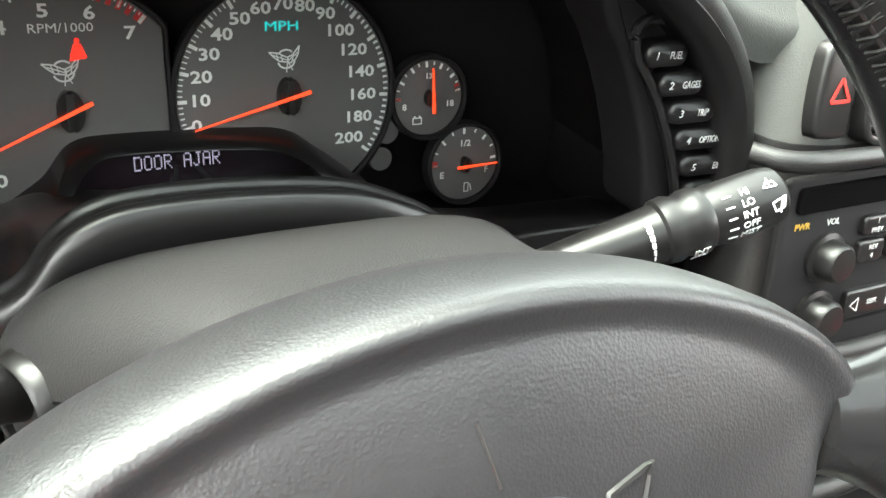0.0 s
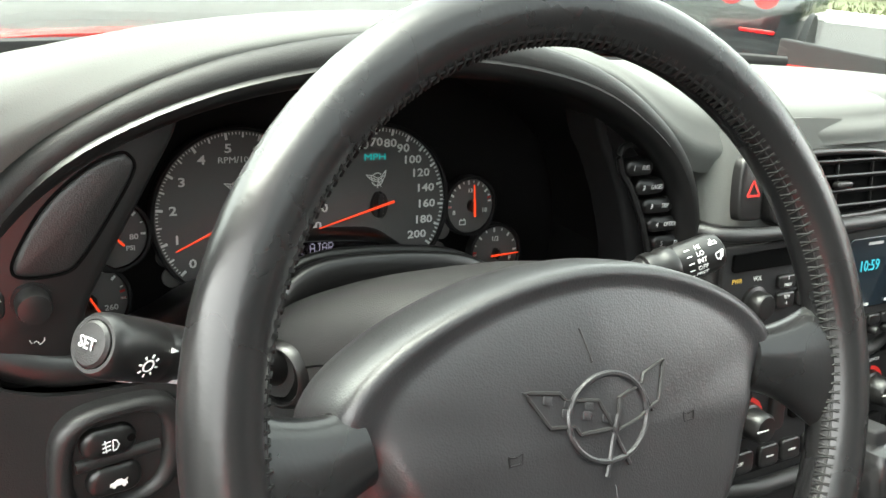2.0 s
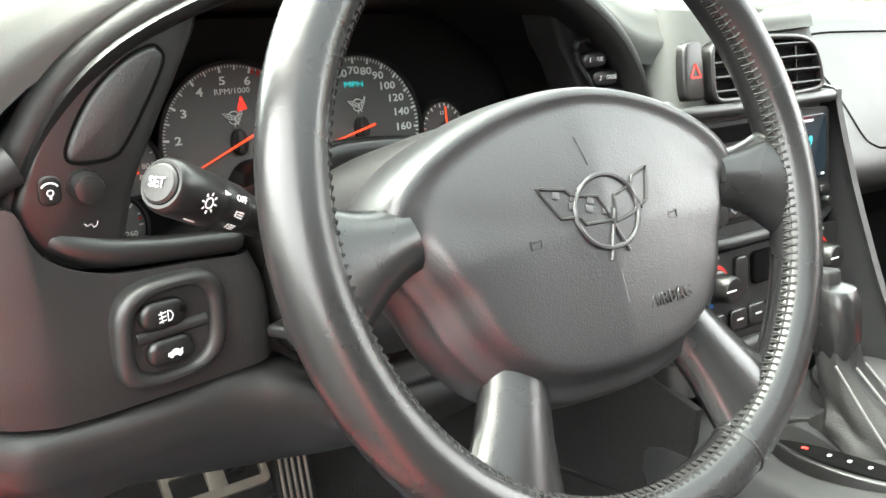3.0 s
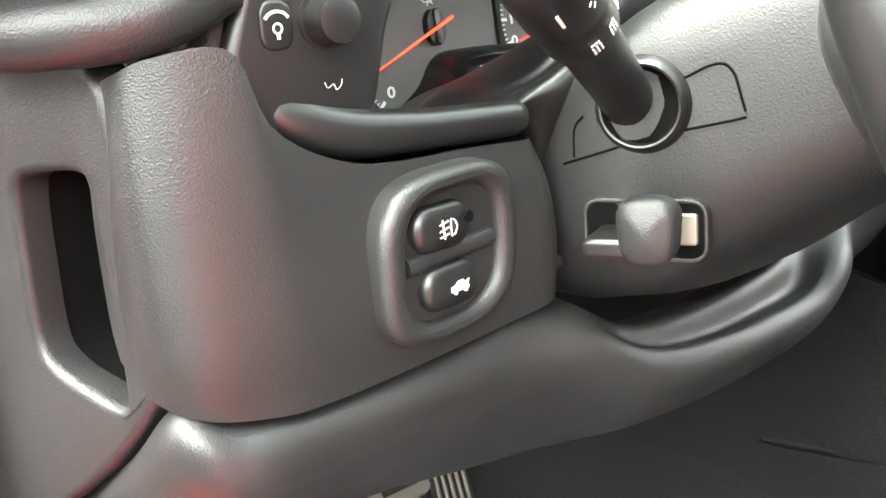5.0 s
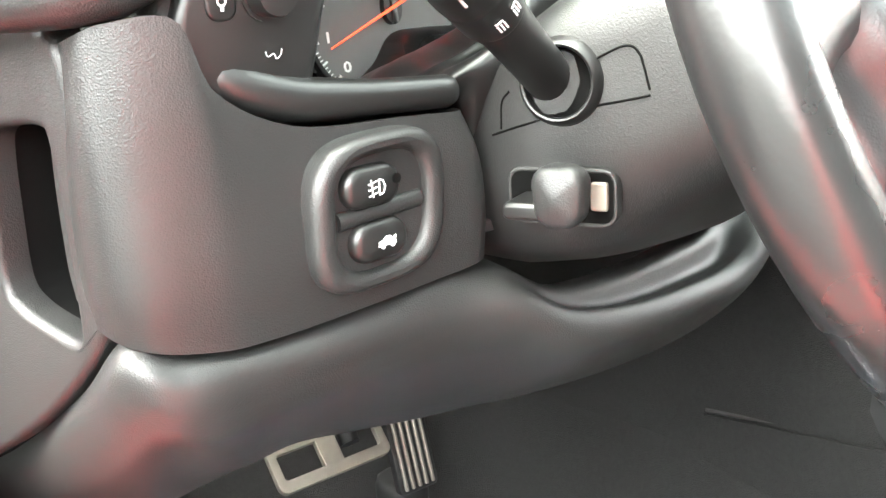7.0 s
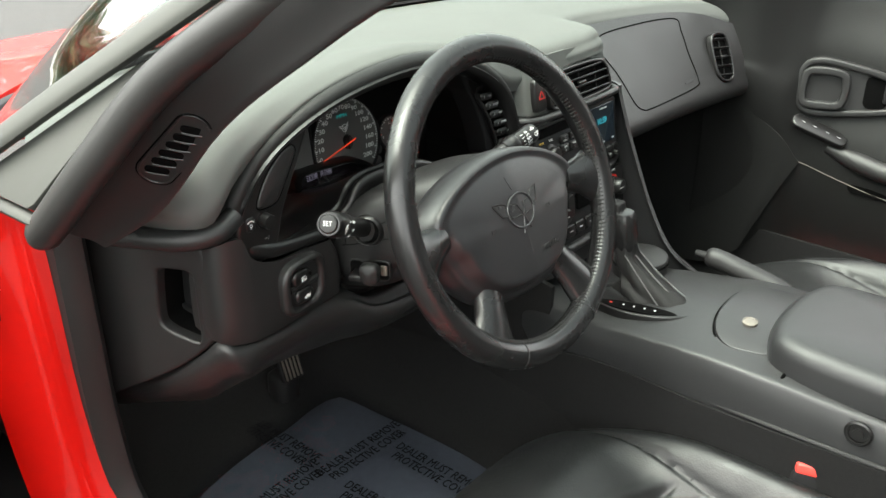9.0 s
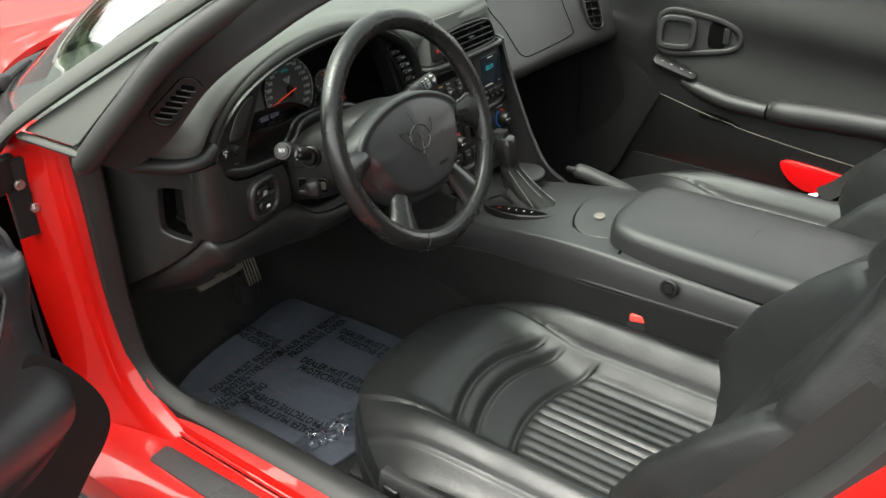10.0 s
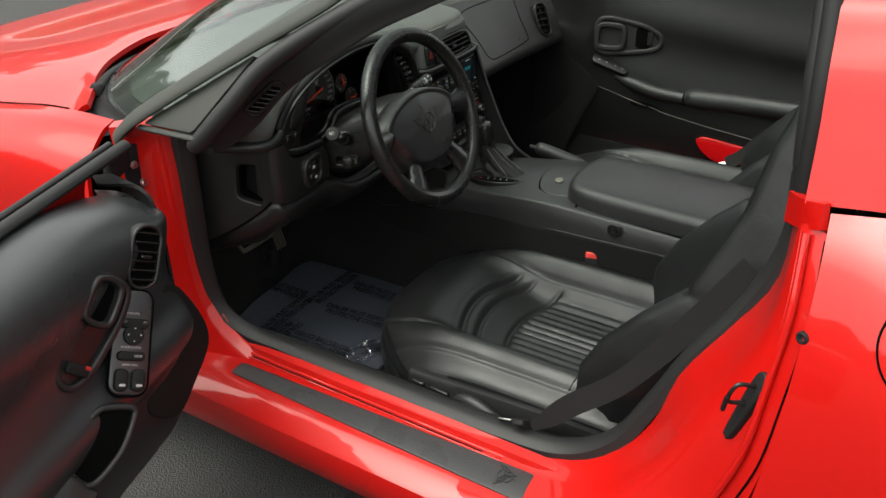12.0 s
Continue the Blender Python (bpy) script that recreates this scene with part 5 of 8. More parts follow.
part("arm", box((0.026, 0.008, 0.024), on(lm, -0.006, -0.002, 0.012), 0.002), trim, tilt)
part("rod", box((0.008, 0.013, 0.006), on(lm, 0.018, 0.001, 0.000), 0.001), pedal_m, tilt, "pale lever rod inside the slot")
part("paddle", slab(soft_paddle, 0.018, 0.029, 0.0045, on(lm, 0.008, 0.0055, 0), None, 0.0020), vinyl, tilt, crease=80)

# ---- switches on the left panel ----
sp = axes((-0.1755, 0.1625, 0.6585), (1.0, 0.10, 0.0), (0, 0.02, 1))
sw = thing("switch_bezel", "rounded black bezel with fog lamp and trunk switches", "switch panel", (-0.17, 0.165, 0.62))
def soft(w, h, e=0.62, n=60):
    """A rounded, slightly slanting oblong."""
    out = []
    for k in range(n):
        c, s_ = math.cos(k * math.tau / n), math.sin(k * math.tau / n)
        x, y = w * math.copysign(abs(c) ** e, c), h * math.copysign(abs(s_) ** e, s_)
        out.append((x + 0.05 * y, y + 0.04 * x))
    return out


OV, OI = soft(0.0352, 0.0325), soft(0.0235, 0.0240)
part("bezel_ring", frame_ring(OV, OI, -0.008, 0.0062, sp, None, 0.0054), vinyl, sw)
part("bezel_floor", slab(soft(0.026, 0.0265), -0.004, 0.0012, 0, sp), vinyl, sw)
part("divider", tube([sp @ Vector((-0.022, -0.001, 0.000)), sp @ Vector((0.022, 0.001, 0.000))], 0.0042, 10), vinyl, sw)
for nm, cz, sym in (("fog_lamp_switch", 0.0115, 0), ("trunk_switch", -0.0120, 1)):
    m = on(sp, -0.0055 + 0.0025 * sym, cz, 0)
    s_ = part(nm, slab(rrect(0.0290, 0.0175, 0.0080), -0.002, 0.0066, 0.0040, m, None, 0.0012), trim, sw)
    q = on(m, -0.0005 + 0.0015 * sym, 0.0, 0.0080)
    bm = bmesh.new()
    if sym == 0:
        pts = [(0.0015, 0.0032), (0.0035, 0.0026), (0.0046, 0.0), (0.0035, -0.0026), (0.0015, -0.0032)]
        for a_, b_ in zip(pts, pts[1:] + pts[:1]):
            strip(a_, b_, 0.00048, q, 0.0003, bm)
        for dy in (-0.0024, 0, 0.0024):
            strip((-0.0040, dy - 0.0006), (0.0004, dy + 0.0004), 0.00048, q, 0.0003, bm)
        strip((-0.0026, 0.0036), (-0.0018, -0.0038), 0.0005, q, 0.0003, bm)
        part("indicator_lens", slab(ring2(0.0022, 16), 0, 0.0006, 0, on(m, 0.0105, 0.002, 0.0075)), hole, s_)
    else:
        slab([(-0.0048, -0.0014), (-0.0046, 0.0006), (-0.0026, 0.0010), (-0.0012, 0.0024), (0.0014, 0.0024), (0.0026, 0.0012), (0.0046, 0.0022), (0.0040, 0.0004), (0.0046, -0.0014)], 0, 0.0003, 0, q, bm)
        slab(ring2(0.0011, 10, -0.0026, -0.0016), 0, 0.0003, 0, q, bm)
        slab(ring2(0.0011, 10, 0.0026, -0.0016), 0, 0.0003, 0, q, bm)
    part("symbol", bm, white_ink, s_, flat=True)

# ---- centre stack: vent, hazard switch, radio, climate panel ----
def stack_y(z):
    zs, ys = (0.50, 0.56, 0.64, 0.70, 0.76, 0.828), (0.115, 0.128, 0.140, 0.150, 0.158, 0.172)
    return float(np.interp(z, zs, ys))


def sm(x, z, d=0.0):
    t = math.atan2(stack_y(z + 0.02) - stack_y(z - 0.02), 0.04)
    n = Vector((0, -math.cos(t), math.sin(t)))
    return axes(Vector((x, stack_y(z), z)) + n * d, (1, 0, 0), (0, math.sin(t), math.cos(t)))


def vent(name, outline, m, slats, vanes, label, depth=0.03):
    v = thing(name, label, "air vent", m.translation, group="dash air vents")
    inner = shrink(outline, 0.005)
    part("frame", frame_ring(outline, inner, -0.004, 0.008, m, None, 0.002), trim, v)
    # flat near-black slab behind the slats in place of the duct's shade
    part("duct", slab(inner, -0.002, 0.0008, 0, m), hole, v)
    xs, ys = [p[0] for p in inner], [p[1] for p in inner]
    for k in range(slats):
        y = min(ys) + (max(ys) - min(ys)) * (k + 0.5) / slats
        row = [p[0] for p in inner if abs(p[1] - y) < (max(ys) - min(ys)) * 0.16]
        a, b = min(row), max(row)
        part("slat", box((b - a, 0.0022, 0.008), m @ Matrix.Translation(((a + b) / 2, y, 0.0035)) @ pose(0, 0, 0, -24), 0.0008), trim, v)
    for x in vanes:
        part("vane", box((0.0014, (max(ys) - min(ys)) * 0.9, 0.003), on(m, x, (max(ys) + min(ys)) / 2, 0.0022), 0.0004), trim, v)
    part("tab", box((0.018, 0.0052, 0.006), on(m, (max(xs) + min(xs)) / 2, (max(ys) + min(ys)) / 2, 0.008), 0.0015), trim, v)
    return v


vent("centre_vent", arcs([(-0.078, -0.024), (-0.082, 0.0), (-0.078, 0.022), (-0.05, 0.0275), (0.0, 0.0285), (0.05, 0.026), (0.072, 0.016), (0.082, -0.006), (0.080, -0.024), (0.05, -0.028), (0.0, -0.029), (-0.05, -0.028)], 64), sm(0.374, 0.777, 0.002), 4, (-0.045, 0.0, 0.045), "black slatted air vent in the dash middle")
haz = solo("hazard_switch", slab(arcs([(-0.010, 0.020), (-0.013, 0.0), (-0.012, -0.020), (-0.005, -0.0235), (0.010, -0.0235), (0.0125, -0.018), (0.0125, 0.018), (0.008, 0.0245), (-0.002, 0.0245)], 40), -0.002, 0.007, 0.003, sm(0.273, 0.779)), trim, "black hazard switch with a red triangle", "switch")
m = on(sm(0.2735, 0.779), 0, 0, 0.0074)
bm = bmesh.new()
tri = [(-0.0065, -0.005), (0.0065, -0.005), (0, 0.006)]
for a_, b_ in zip(tri, tri[1:] + tri[:1]):
    strip(a_, b_, 0.0018, m, 0.0003, bm)
part("triangle_symbol", bm, red_ink, haz, flat=True)
part("stack_lip", tube(spline([(0.236, 0.165, 0.748), (0.252, 0.150, 0.7475), (0.30, 0.146, 0.747), (0.36, 0.145, 0.747), (0.43, 0.146, 0.747), (0.474, 0.150, 0.746), (0.492, 0.17, 0.744)], 24), 0.0055, 10), vinyl, dash)
part("stack_lip", tube(spline([(0.240, 0.15, 0.632), (0.30, 0.132, 0.632), (0.37, 0.130, 0.632), (0.44, 0.132, 0.632), (0.497, 0.15, 0.632)], 20), 0.0055, 10), vinyl, dash)
part("stack_lip", tube(spline([(0.245, 0.14, 0.535), (0.30, 0.118, 0.535), (0.37, 0.116, 0.535), (0.44, 0.118, 0.535), (0.505, 0.14, 0.535)], 20), 0.0075, 10), vinyl, dash)

radio = thing("car_radio", "black car radio with round knobs and a lit clock", "radio", (0.365, 0.14, 0.64))
part("faceplate", slab(rrect(0.222, 0.092, 0.006), -0.001, 0.0035, 0.002, sm(0.366, 0.690)), matt, radio)
part("cassette_slot", slab(rrect(0.118, 0.014, 0.003), 0, 0.0042, 0.0004, on(sm(0.322, 0.724), 0, 0, 0.001)), hole, radio)
part("screen", slab(rrect(0.066, 0.062, 0.004), 0, 0.0046, 0.001, on(sm(0.437, 0.699), 0, 0, 0)), material("display_glass", (0.008, 0.012, 0.016), 0.12, vary=0.05), radio, "dark glossy display")
words("10:59", 0.0135, on(sm(0.432, 0.705), 0, 0, 0.0050), clock_m, radio, "clock_digits", stretch=0.95, label="lit teal digits 10:59")
for cx, cz, w in ((0.437, 0.7245, 0.020), (0.424, 0.6715, 0.026), (0.462, 0.6725, 0.006)):
    part("printed_bar", slab(rrect(w, 0.0024, 0.0004, 1), 0, 0.0003, 0, on(sm(cx, cz), 0, 0, 0.0048)), dim_ink, radio, flat=True)
for cz, lbl in ((0.690, "VOL"), (0.6575, "TUNE")):
    part("knob", lathe([(0.0140, 0.002), (0.0140, 0.006), (0.0112, 0.007), (0.0106, 0.015), (0.0090, 0.017), (0.002, 0.0175)], 32, sm(0.291, cz)), trim, radio, "round ribbed knob")
words("VOL", 0.0052, on(sm(0.293, 0.7095), 0, 0, 0.0038), white_ink, radio)
words("PWR", 0.0052, on(sm(0.270, 0.7095), 0, 0, 0.0038), amber_ink, radio)
for cx, cz, w, h, s in ((0.325, 0.7045, 0.020, 0.011, "1\nPREV"), (0.349, 0.7045, 0.020, 0.011, "2\nNEXT"), (0.373, 0.7045, 0.020, 0.011, "3\nRDM"), (0.325, 0.6895, 0.020, 0.013, "REV\n4"), (0.349, 0.6895, 0.020, 0.013, "FWD\n5"), (0.373, 0.6895, 0.020, 0.013, "6"), (0.334, 0.6585, 0.042, 0.017, "SEEK"), (0.375, 0.6585, 0.026, 0.017, "")):
    b = part("key", slab(rrect(w, h, 0.003), 0.002, 0.0075, 0.0018, sm(cx, cz)), trim, radio)
    if s:
        for k, w_ in enumerate(s.split("\n")):
            words(w_, 0.0040, on(sm(cx, cz), 0, (0.0026 - 0.0052 * k) if "\n" in s else 0, 0.0077), dim_ink, b)
    if s == "SEEK":
        bm = bmesh.new()
        for sx in (-1, 1):
            t3 = [(sx * 0.012, 0.004), (sx * 0.012, -0.004), (sx * 0.018, 0)]
            for a_, b_ in zip(t3, t3[1:] + t3[:1]):
                strip(a_, b_, 0.0006, on(sm(cx, cz), 0, 0, 0.0077), 0.0003, bm)
        part("arrow_symbol", bm, dim_ink, b, flat=True)
for k in range(4):
    part("key", slab(rrect(0.015, 0.0095, 0.0025), 0.002, 0.0075, 0.0018, sm(0.409 + 0.0185 * k, 0.6575)), trim, radio)
    part("small_knob", lathe([(0.0042, 0.002), (0.0040, 0.010), (0.0032, 0.0112), (0.001, 0.0114)], 16, sm(0.409 + 0.0185 * k, 0.6475)), trim, radio)

climate = thing("climate_panel", "black climate panel with two round temperature knobs", "climate control", (0.37, 0.13, 0.55))
part("faceplate", slab(rrect(0.235, 0.078, 0.006), -0.001, 0.0035, 0.002, sm(0.372, 0.584)), matt, climate)
for cx in (0.296, 0.455):
    m = sm(cx, 0.594)
    for a0, ink in ((110, blue_ink), (20, red_ink)):
        bm = bmesh.new()
        span = range(a0, a0 + (150 if ink is blue_ink else 70), 10)
        for a in span:
            p_, q_ = [(0.0175 * math.cos(radians(x)), 0.0175 * math.sin(radians(x))) for x in (a, a + 10.5)]
            strip(p_, q_, 0.0034, on(m, 0, 0, 0.0036), 0.0004, bm)
        part("temperature_arc", bm, ink, climate, flat=True)
    part("knob", lathe([(0.0152, 0.003), (0.0148, 0.008), (0.0128, 0.009), (0.0122, 0.022), (0.010, 0.0245), (0.002, 0.025)], 32, m), trim, climate, "round rubbery temperature knob")
    part("pointer", slab(rrect(0.013, 0.0012, 0.0003, 1), 0, 0.0005, 0, on(m, -0.005, 0, 0.0246)), white_ink, climate, flat=True)
words("PASSENGER", 0.0042, on(sm(0.455, 0.6185), 0, 0, 0.0038), dim_ink, climate)
words("DRIVER", 0.0042, on(sm(0.296, 0.6185), 0, 0, 0.0038), dim_ink, climate)
for cx, cz, w, h in ((0.330, 0.598, 0.017, 0.036), (0.420, 0.598, 0.017, 0.036), (0.375, 0.601, 0.056, 0.030), (0.289, 0.559, 0.034, 0.019), (0.325, 0.559, 0.024, 0.019), (0.352, 0.559, 0.024, 0.019), (0.380, 0.559, 0.024, 0.019), (0.408, 0.559, 0.024, 0.019), (0.455, 0.559, 0.040, 0.019)):
    b = part("key", slab(rrect(w, h, 0.005), 0.002, 0.0080, 0.002, sm(cx, cz)), trim if w < 0.05 else hole, climate)
    if w < 0.03 and h < 0.03:
        part("key_symbol", slab(rrect(0.009, 0.0016, 0.0004, 1), 0, 0.0003, 0, on(sm(cx, cz), 0, 0, 0.0082)), dim_ink, b, flat=True)
words("OFF", 0.0048, on(sm(0.289, 0.559), 0, 0, 0.0083), dim_ink, climate)

# side of the stack, sweeping down into the console
rows = [[(0.484, y - 0.012, z), (0.494, y - 0.002, z), (0.499, y + 0.03, z), (0.503, y + 0.15, z - 0.01), (0.506, 0.50, z - 0.03)] for y, z in ((0.158, 0.752), (0.154, 0.735), (0.137, 0.69), (0.116, 0.64), (0.078, 0.56), (0.040, 0.504), (-0.005, 0.477), (-0.06, 0.455), (-0.12, 0.44))]
part("side_sweep", shell(net(rows, 40, 20), 0.005), console_vinyl, dash, "black side of the stack sweeping into the console")
# airbag door and vent before the passenger
face_ob = bpy.data.objects["passenger_face"]
seam_o = spline([(0.600, 0.258, 0.797), (0.598, 0.213, 0.745), (0.590, 0.180, 0.697), (0.600, 0.172, 0.681), (0.625, 0.171, 0.675), (0.73, 0.172, 0.674), (0.815, 0.174, 0.676), (0.835, 0.180, 0.686), (0.848, 0.215, 0.728), (0.862, 0.240, 0.762), (0.862, 0.262, 0.783), (0.73, 0.275, 0.790)], 90, True)
part("airbag_seam", tube(drape(face_ob, [q + Vector((0, -0.014, 0.007)) for q in seam_o], 0.0002), 0.0013, 6, True), hole, dash, "thin seam round the passenger airbag door")
part("embossed_bars", slab(rrect(0.034, 0.006, 0.001, 1), 0, 0.0006, 0, axes(stick(face_ob, (0.80, 0.164, 0.697), 0.0004)[0], (1, 0, 0), (0, 0.8, 0.6))), trim, dash)
vent("side_vent", arcs([(-0.026, 0.040), (0.0, 0.050), (0.024, 0.040), (0.030, 0.0), (0.026, -0.040), (0.004, -0.050), (-0.022, -0.040), (-0.030, 0.0)], 56), axes((0.938, 0.184, 0.704), (1, -0.22, -0.10), (0.1, 0.48, 1)), 5, (0.0,), "upright oval air vent at the dash end")
# defroster grille on the pillar cover
cover_ob = bpy.data.objects["pillar_cover"]
pc, pn = stick(cover_ob, (-0.353, 0.108, 0.874))
pv = axes(pc, (0.016, -0.069, 0.066), pn.cross(Vector((0.016, -0.069, 0.066))))
grille = thing("pillar_vent", "small slotted defroster grille in the pillar trim", "air vent", pc)
ring = [pv @ Vector((x, y, 0)) for x, y in rrect(0.106, 0.034, 0.0165, 8)]
part("outline", tube(drape(cover_ob, ring, 0.0002), 0.0009, 6, True), hole, grille)
ring = [pv @ Vector((x, y, 0)) for x, y in rrect(0.103, 0.031, 0.015, 8)]
part("frame", tube(drape(cover_ob, ring, 0.0004), 0.0011, 6, True), vinyl, grille)
for k in range(6):
    c, n = stick(cover_ob, pv @ Vector((-0.034 + 0.0136 * k, 0, 0)))
    q = axes(c, pv.to_3x3() @ Vector((0.5, -0.87, 0)), n.cross(pv.to_3x3() @ Vector((0.5, -0.87, 0))))
    part("slot", slab(rrect(0.022, 0.0078, 0.0038), -0.001, 0.0011, 0, q), hole, grille)
    part("slat", tube([q @ Vector((-0.010, -0.0045, 0.0010)), q @ Vector((0.0, -0.0050, 0.0016)), q @ Vector((0.010, -0.0045, 0.0010))], 0.0010, 6), vinyl, grille)

# ---- steering wheel ----
WM = axes((0, 0, 0.75), (1, 0, 0), (0, math.sin(TILT_W), math.cos(TILT_W)))   # x right, y up in the wheel's plane, z to the driver
wheel = thing("steering_wheel", "black leather four-spoke steering wheel with an airbag cover", "steering wheel", (0, 0, 0.75))


def wp(u, v, w=0.0):
    return WM @ Vector((u, v, w))


rim_pts = [wp(0.1717 * math.cos(a), 0.1717 * math.sin(a)) for a in [k * math.tau / 96 for k in range(96)]]
rim = part("rim", tube(rim_pts, 0.0157, 24, True, up=WM.to_3x3() @ Vector((0, 0, 1))), rim_leather, wheel, "smooth black leather rim")
PAD = arcs([(0.0, 0.060), (-0.055, 0.053), (-0.104, 0.034), (-0.130, 0.010), (-0.127, -0.020), (-0.115, -0.042), (-0.104, -0.066), (-0.080, -0.092), (-0.045, -0.106),
            (0.0, -0.109), (0.045, -0.106), (0.080, -0.092), (0.104, -0.066), (0.115, -0.042), (0.127, -0.020), (0.130, 0.010), (0.104, 0.034), (0.055, 0.053)], 120)


def pad_mesh():
    """Cover with a rolled brow along the top and a raised U-shaped middle above a lower skirt."""
    fs = (0.72, 0.84, 0.93, 0.975, 0.995, 1.0, 0.994, 0.98, 0.96, 0.94, 0.92, 0.90, 0.88, 0.86, 0.84, 0.82, 0.80, 0.78, 0.75, 0.70, 0.62, 0.50, 0.36, 0.22, 0.10)
    back = (-0.050, -0.049, -0.046, -0.040, -0.033, -0.026)
    key = (0.10, 0.50, 0.72, 0.78, 0.82, 0.86, 0.90, 0.94, 0.965, 0.985, 1.0)
    top = (0.0080, 0.0064, 0.0036, 0.0024, 0.0016, 0.0024, 0.0040, 0.0030, -0.0020, -0.0100, -0.026)
    low = (0.0080, 0.0074, 0.0066, 0.0058, 0.0010, -0.0050, -0.0070, -0.0085, -0.0110, -0.0160, -0.026)
    rings = []
    for i, f in enumerate(fs):
        ring = []
        for x, y in PAD:
            if i < len(back):
                w = back[i]
            else:
                a = smooth(-0.026, 0.014, y)
                w = a * float(np.interp(f, key, top)) + (1 - a) * float(np.interp(f, key, low))
            ring.append(wp(x * f, -0.02 + (y + 0.02) * f, w - 0.05 * abs(x * f)))
        rings.append(ring)
    bm = loft(rings)
    for _ in range(2):
        bmesh.ops.smooth_vert(bm, verts=bm.verts, factor=0.35, use_axis_x=True, use_axis_y=True, use_axis_z=True)
    return bm


cover = part("airbag_cover", pad_mesh(), cover_m, wheel, "black airbag cover with an embossed crossed-flags badge", crease=100)


def spoke(a, b, wa, wb, da, db):
    a, b = Vector((*a, 0)), Vector((*b, 0))
    d = (b - a).normalized()
    s = Vector((-d.y, d.x, 0))
    rings = []
    for k in range(9):
        f = k / 8
        p, hw, z = a.lerp(b, f), wa + (wb - wa) * f * f, da + (db - da) * f
        rings.append([wp(*(p + s * hw * math.cos(t) + Vector((0, 0, z + 0.013 * math.sin(t))))) for t in [q * math.tau / 16 for q in range(16)]])
    return loft(rings)


for sgn in (-1, 1):
    part("spoke", spoke((sgn * 0.112, -0.004), (sgn * 0.163, -0.014), 0.017, 0.040, -0.014, -0.004), rim_leather, wheel)
    part("spoke", spoke((sgn * 0.060, -0.075), (sgn * 0.092, -0.142), 0.020, 0.034, -0.020, -0.004), rim_leather, wheel)
badge_part = part("badge", tube(drape(cover, [wp(0.0235 * math.cos(a) * 0.96, -0.0115 + 0.0195 * math.sin(a), 0.0064) for a in [k * math.tau / 48 for k in range(48)]], 0.0002), 0.0015, 8, True), cover_m, cover, "embossed crossed-flags badge")
FLAG_L = [(-0.043, 0.0065), (-0.0255, 0.0035), (-0.0225, 0.0), (-0.0055, -0.003), (0.001, -0.0165), (-0.017, -0.016), (-0.0195, -0.012), (-0.032, -0.0105)]
FLAG_R = [(0.006, -0.004), (0.0215, 0.0), (0.0235, 0.004), (0.0375, 0.0085), (0.031, -0.010), (0.024, -0.012), (0.018, -0.015), (0.004, -0.018)]


def edge_run(points, n=6):
    out = []
    for p, q in zip(points, points[1:] + points[:1]):
        out += [wp(p[0] + (q[0] - p[0]) * k / n, p[1] + (q[1] - p[1]) * k / n, 0.0064) for k in range(n)]
    return drape(cover, out, 0.0002)


# flags are moulded in the cover's colour; rubber black paints their groove shade
for poly in (FLAG_L, FLAG_R):
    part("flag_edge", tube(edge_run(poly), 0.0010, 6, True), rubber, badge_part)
for a_, b_ in (((0.0005, -0.016), (0.0085, -0.034)), ((0.0045, -0.011), (-0.005, -0.037))):
    part("flag_pole", tube(drape(cover, [wp(a_[0] + (b_[0] - a_[0]) * k / 8, a_[1] + (b_[1] - a_[1]) * k / 8, 0.0064) for k in range(9)], 0.0003), 0.0012, 8), cover_m, badge_part)
part("flag_edge", tube(drape(cover, [wp(0.0205 + 0.001 * k, 0.0 - 0.0135 * k / 6 - 0.0, 0.0064) if k else wp(0.0205, 0.0, 0.0064) for k in range(7)], 0.0002), 0.0007, 6), cover_m, badge_part)
for row in range(2):
    for col in range(6):
        if (row + col) % 2 == 0:
            f = (col + 0.5) / 6
            cx, cy = -0.0345 + 0.0315 * f + 0.0035 * row, 0.0020 - 0.0085 * f - 0.0055 * row
            at, nrm = stick(cover, wp(cx, cy, 0.0064))
            part("flag_check", slab(rrect(0.0046, 0.0040, 0.0006, 2), -0.0004, 0.0006, 0.0002, axes(at, WM.to_3x3() @ Vector((1, -0.22, 0)), nrm.cross(WM.to_3x3() @ Vector((1, -0.22, 0))))), cover_m, badge_part)
words("AIRBAG", 0.0098, on(WM, 0.034, -0.064, 0.0062), trim, cover, "embossed_lettering", depth=0.0005)
for sx in (-1, 1):
    m = on(WM, sx * 0.0505, -0.0205, 0.0042) @ Matrix.Scale(0.7, 4)
    bm = bmesh.new()
    for a_, b_ in (((-0.005, -0.003), (0.004, -0.003)), ((0.004, -0.003), (0.005, 0.003)), ((0.005, 0.003), (0.0, 0.0015)), ((0.0, 0.0015), (-0.005, 0.0025)), ((-0.005, 0.0025), (-0.005, -0.003))):
        strip(a_, b_, 0.0009, m, 0.0016, bm)
    part("horn_symbol", bm, trim, cover, flat=True)
# seams round the rim, and stitching along its inner side
for a in (248, 292):
    c, s = math.cos(radians(a)), math.sin(radians(a))
    ringp = [wp((0.1717 + 0.0159 * math.cos(t)) * c, (0.1717 + 0.0159 * math.cos(t)) * s, 0.0159 * math.sin(t)) for t in [k * math.tau / 24 for k in range(24)]]
    part("rim_seam", tube(ringp, 0.0007, 6, True), rubber, rim)
bm = bmesh.new()
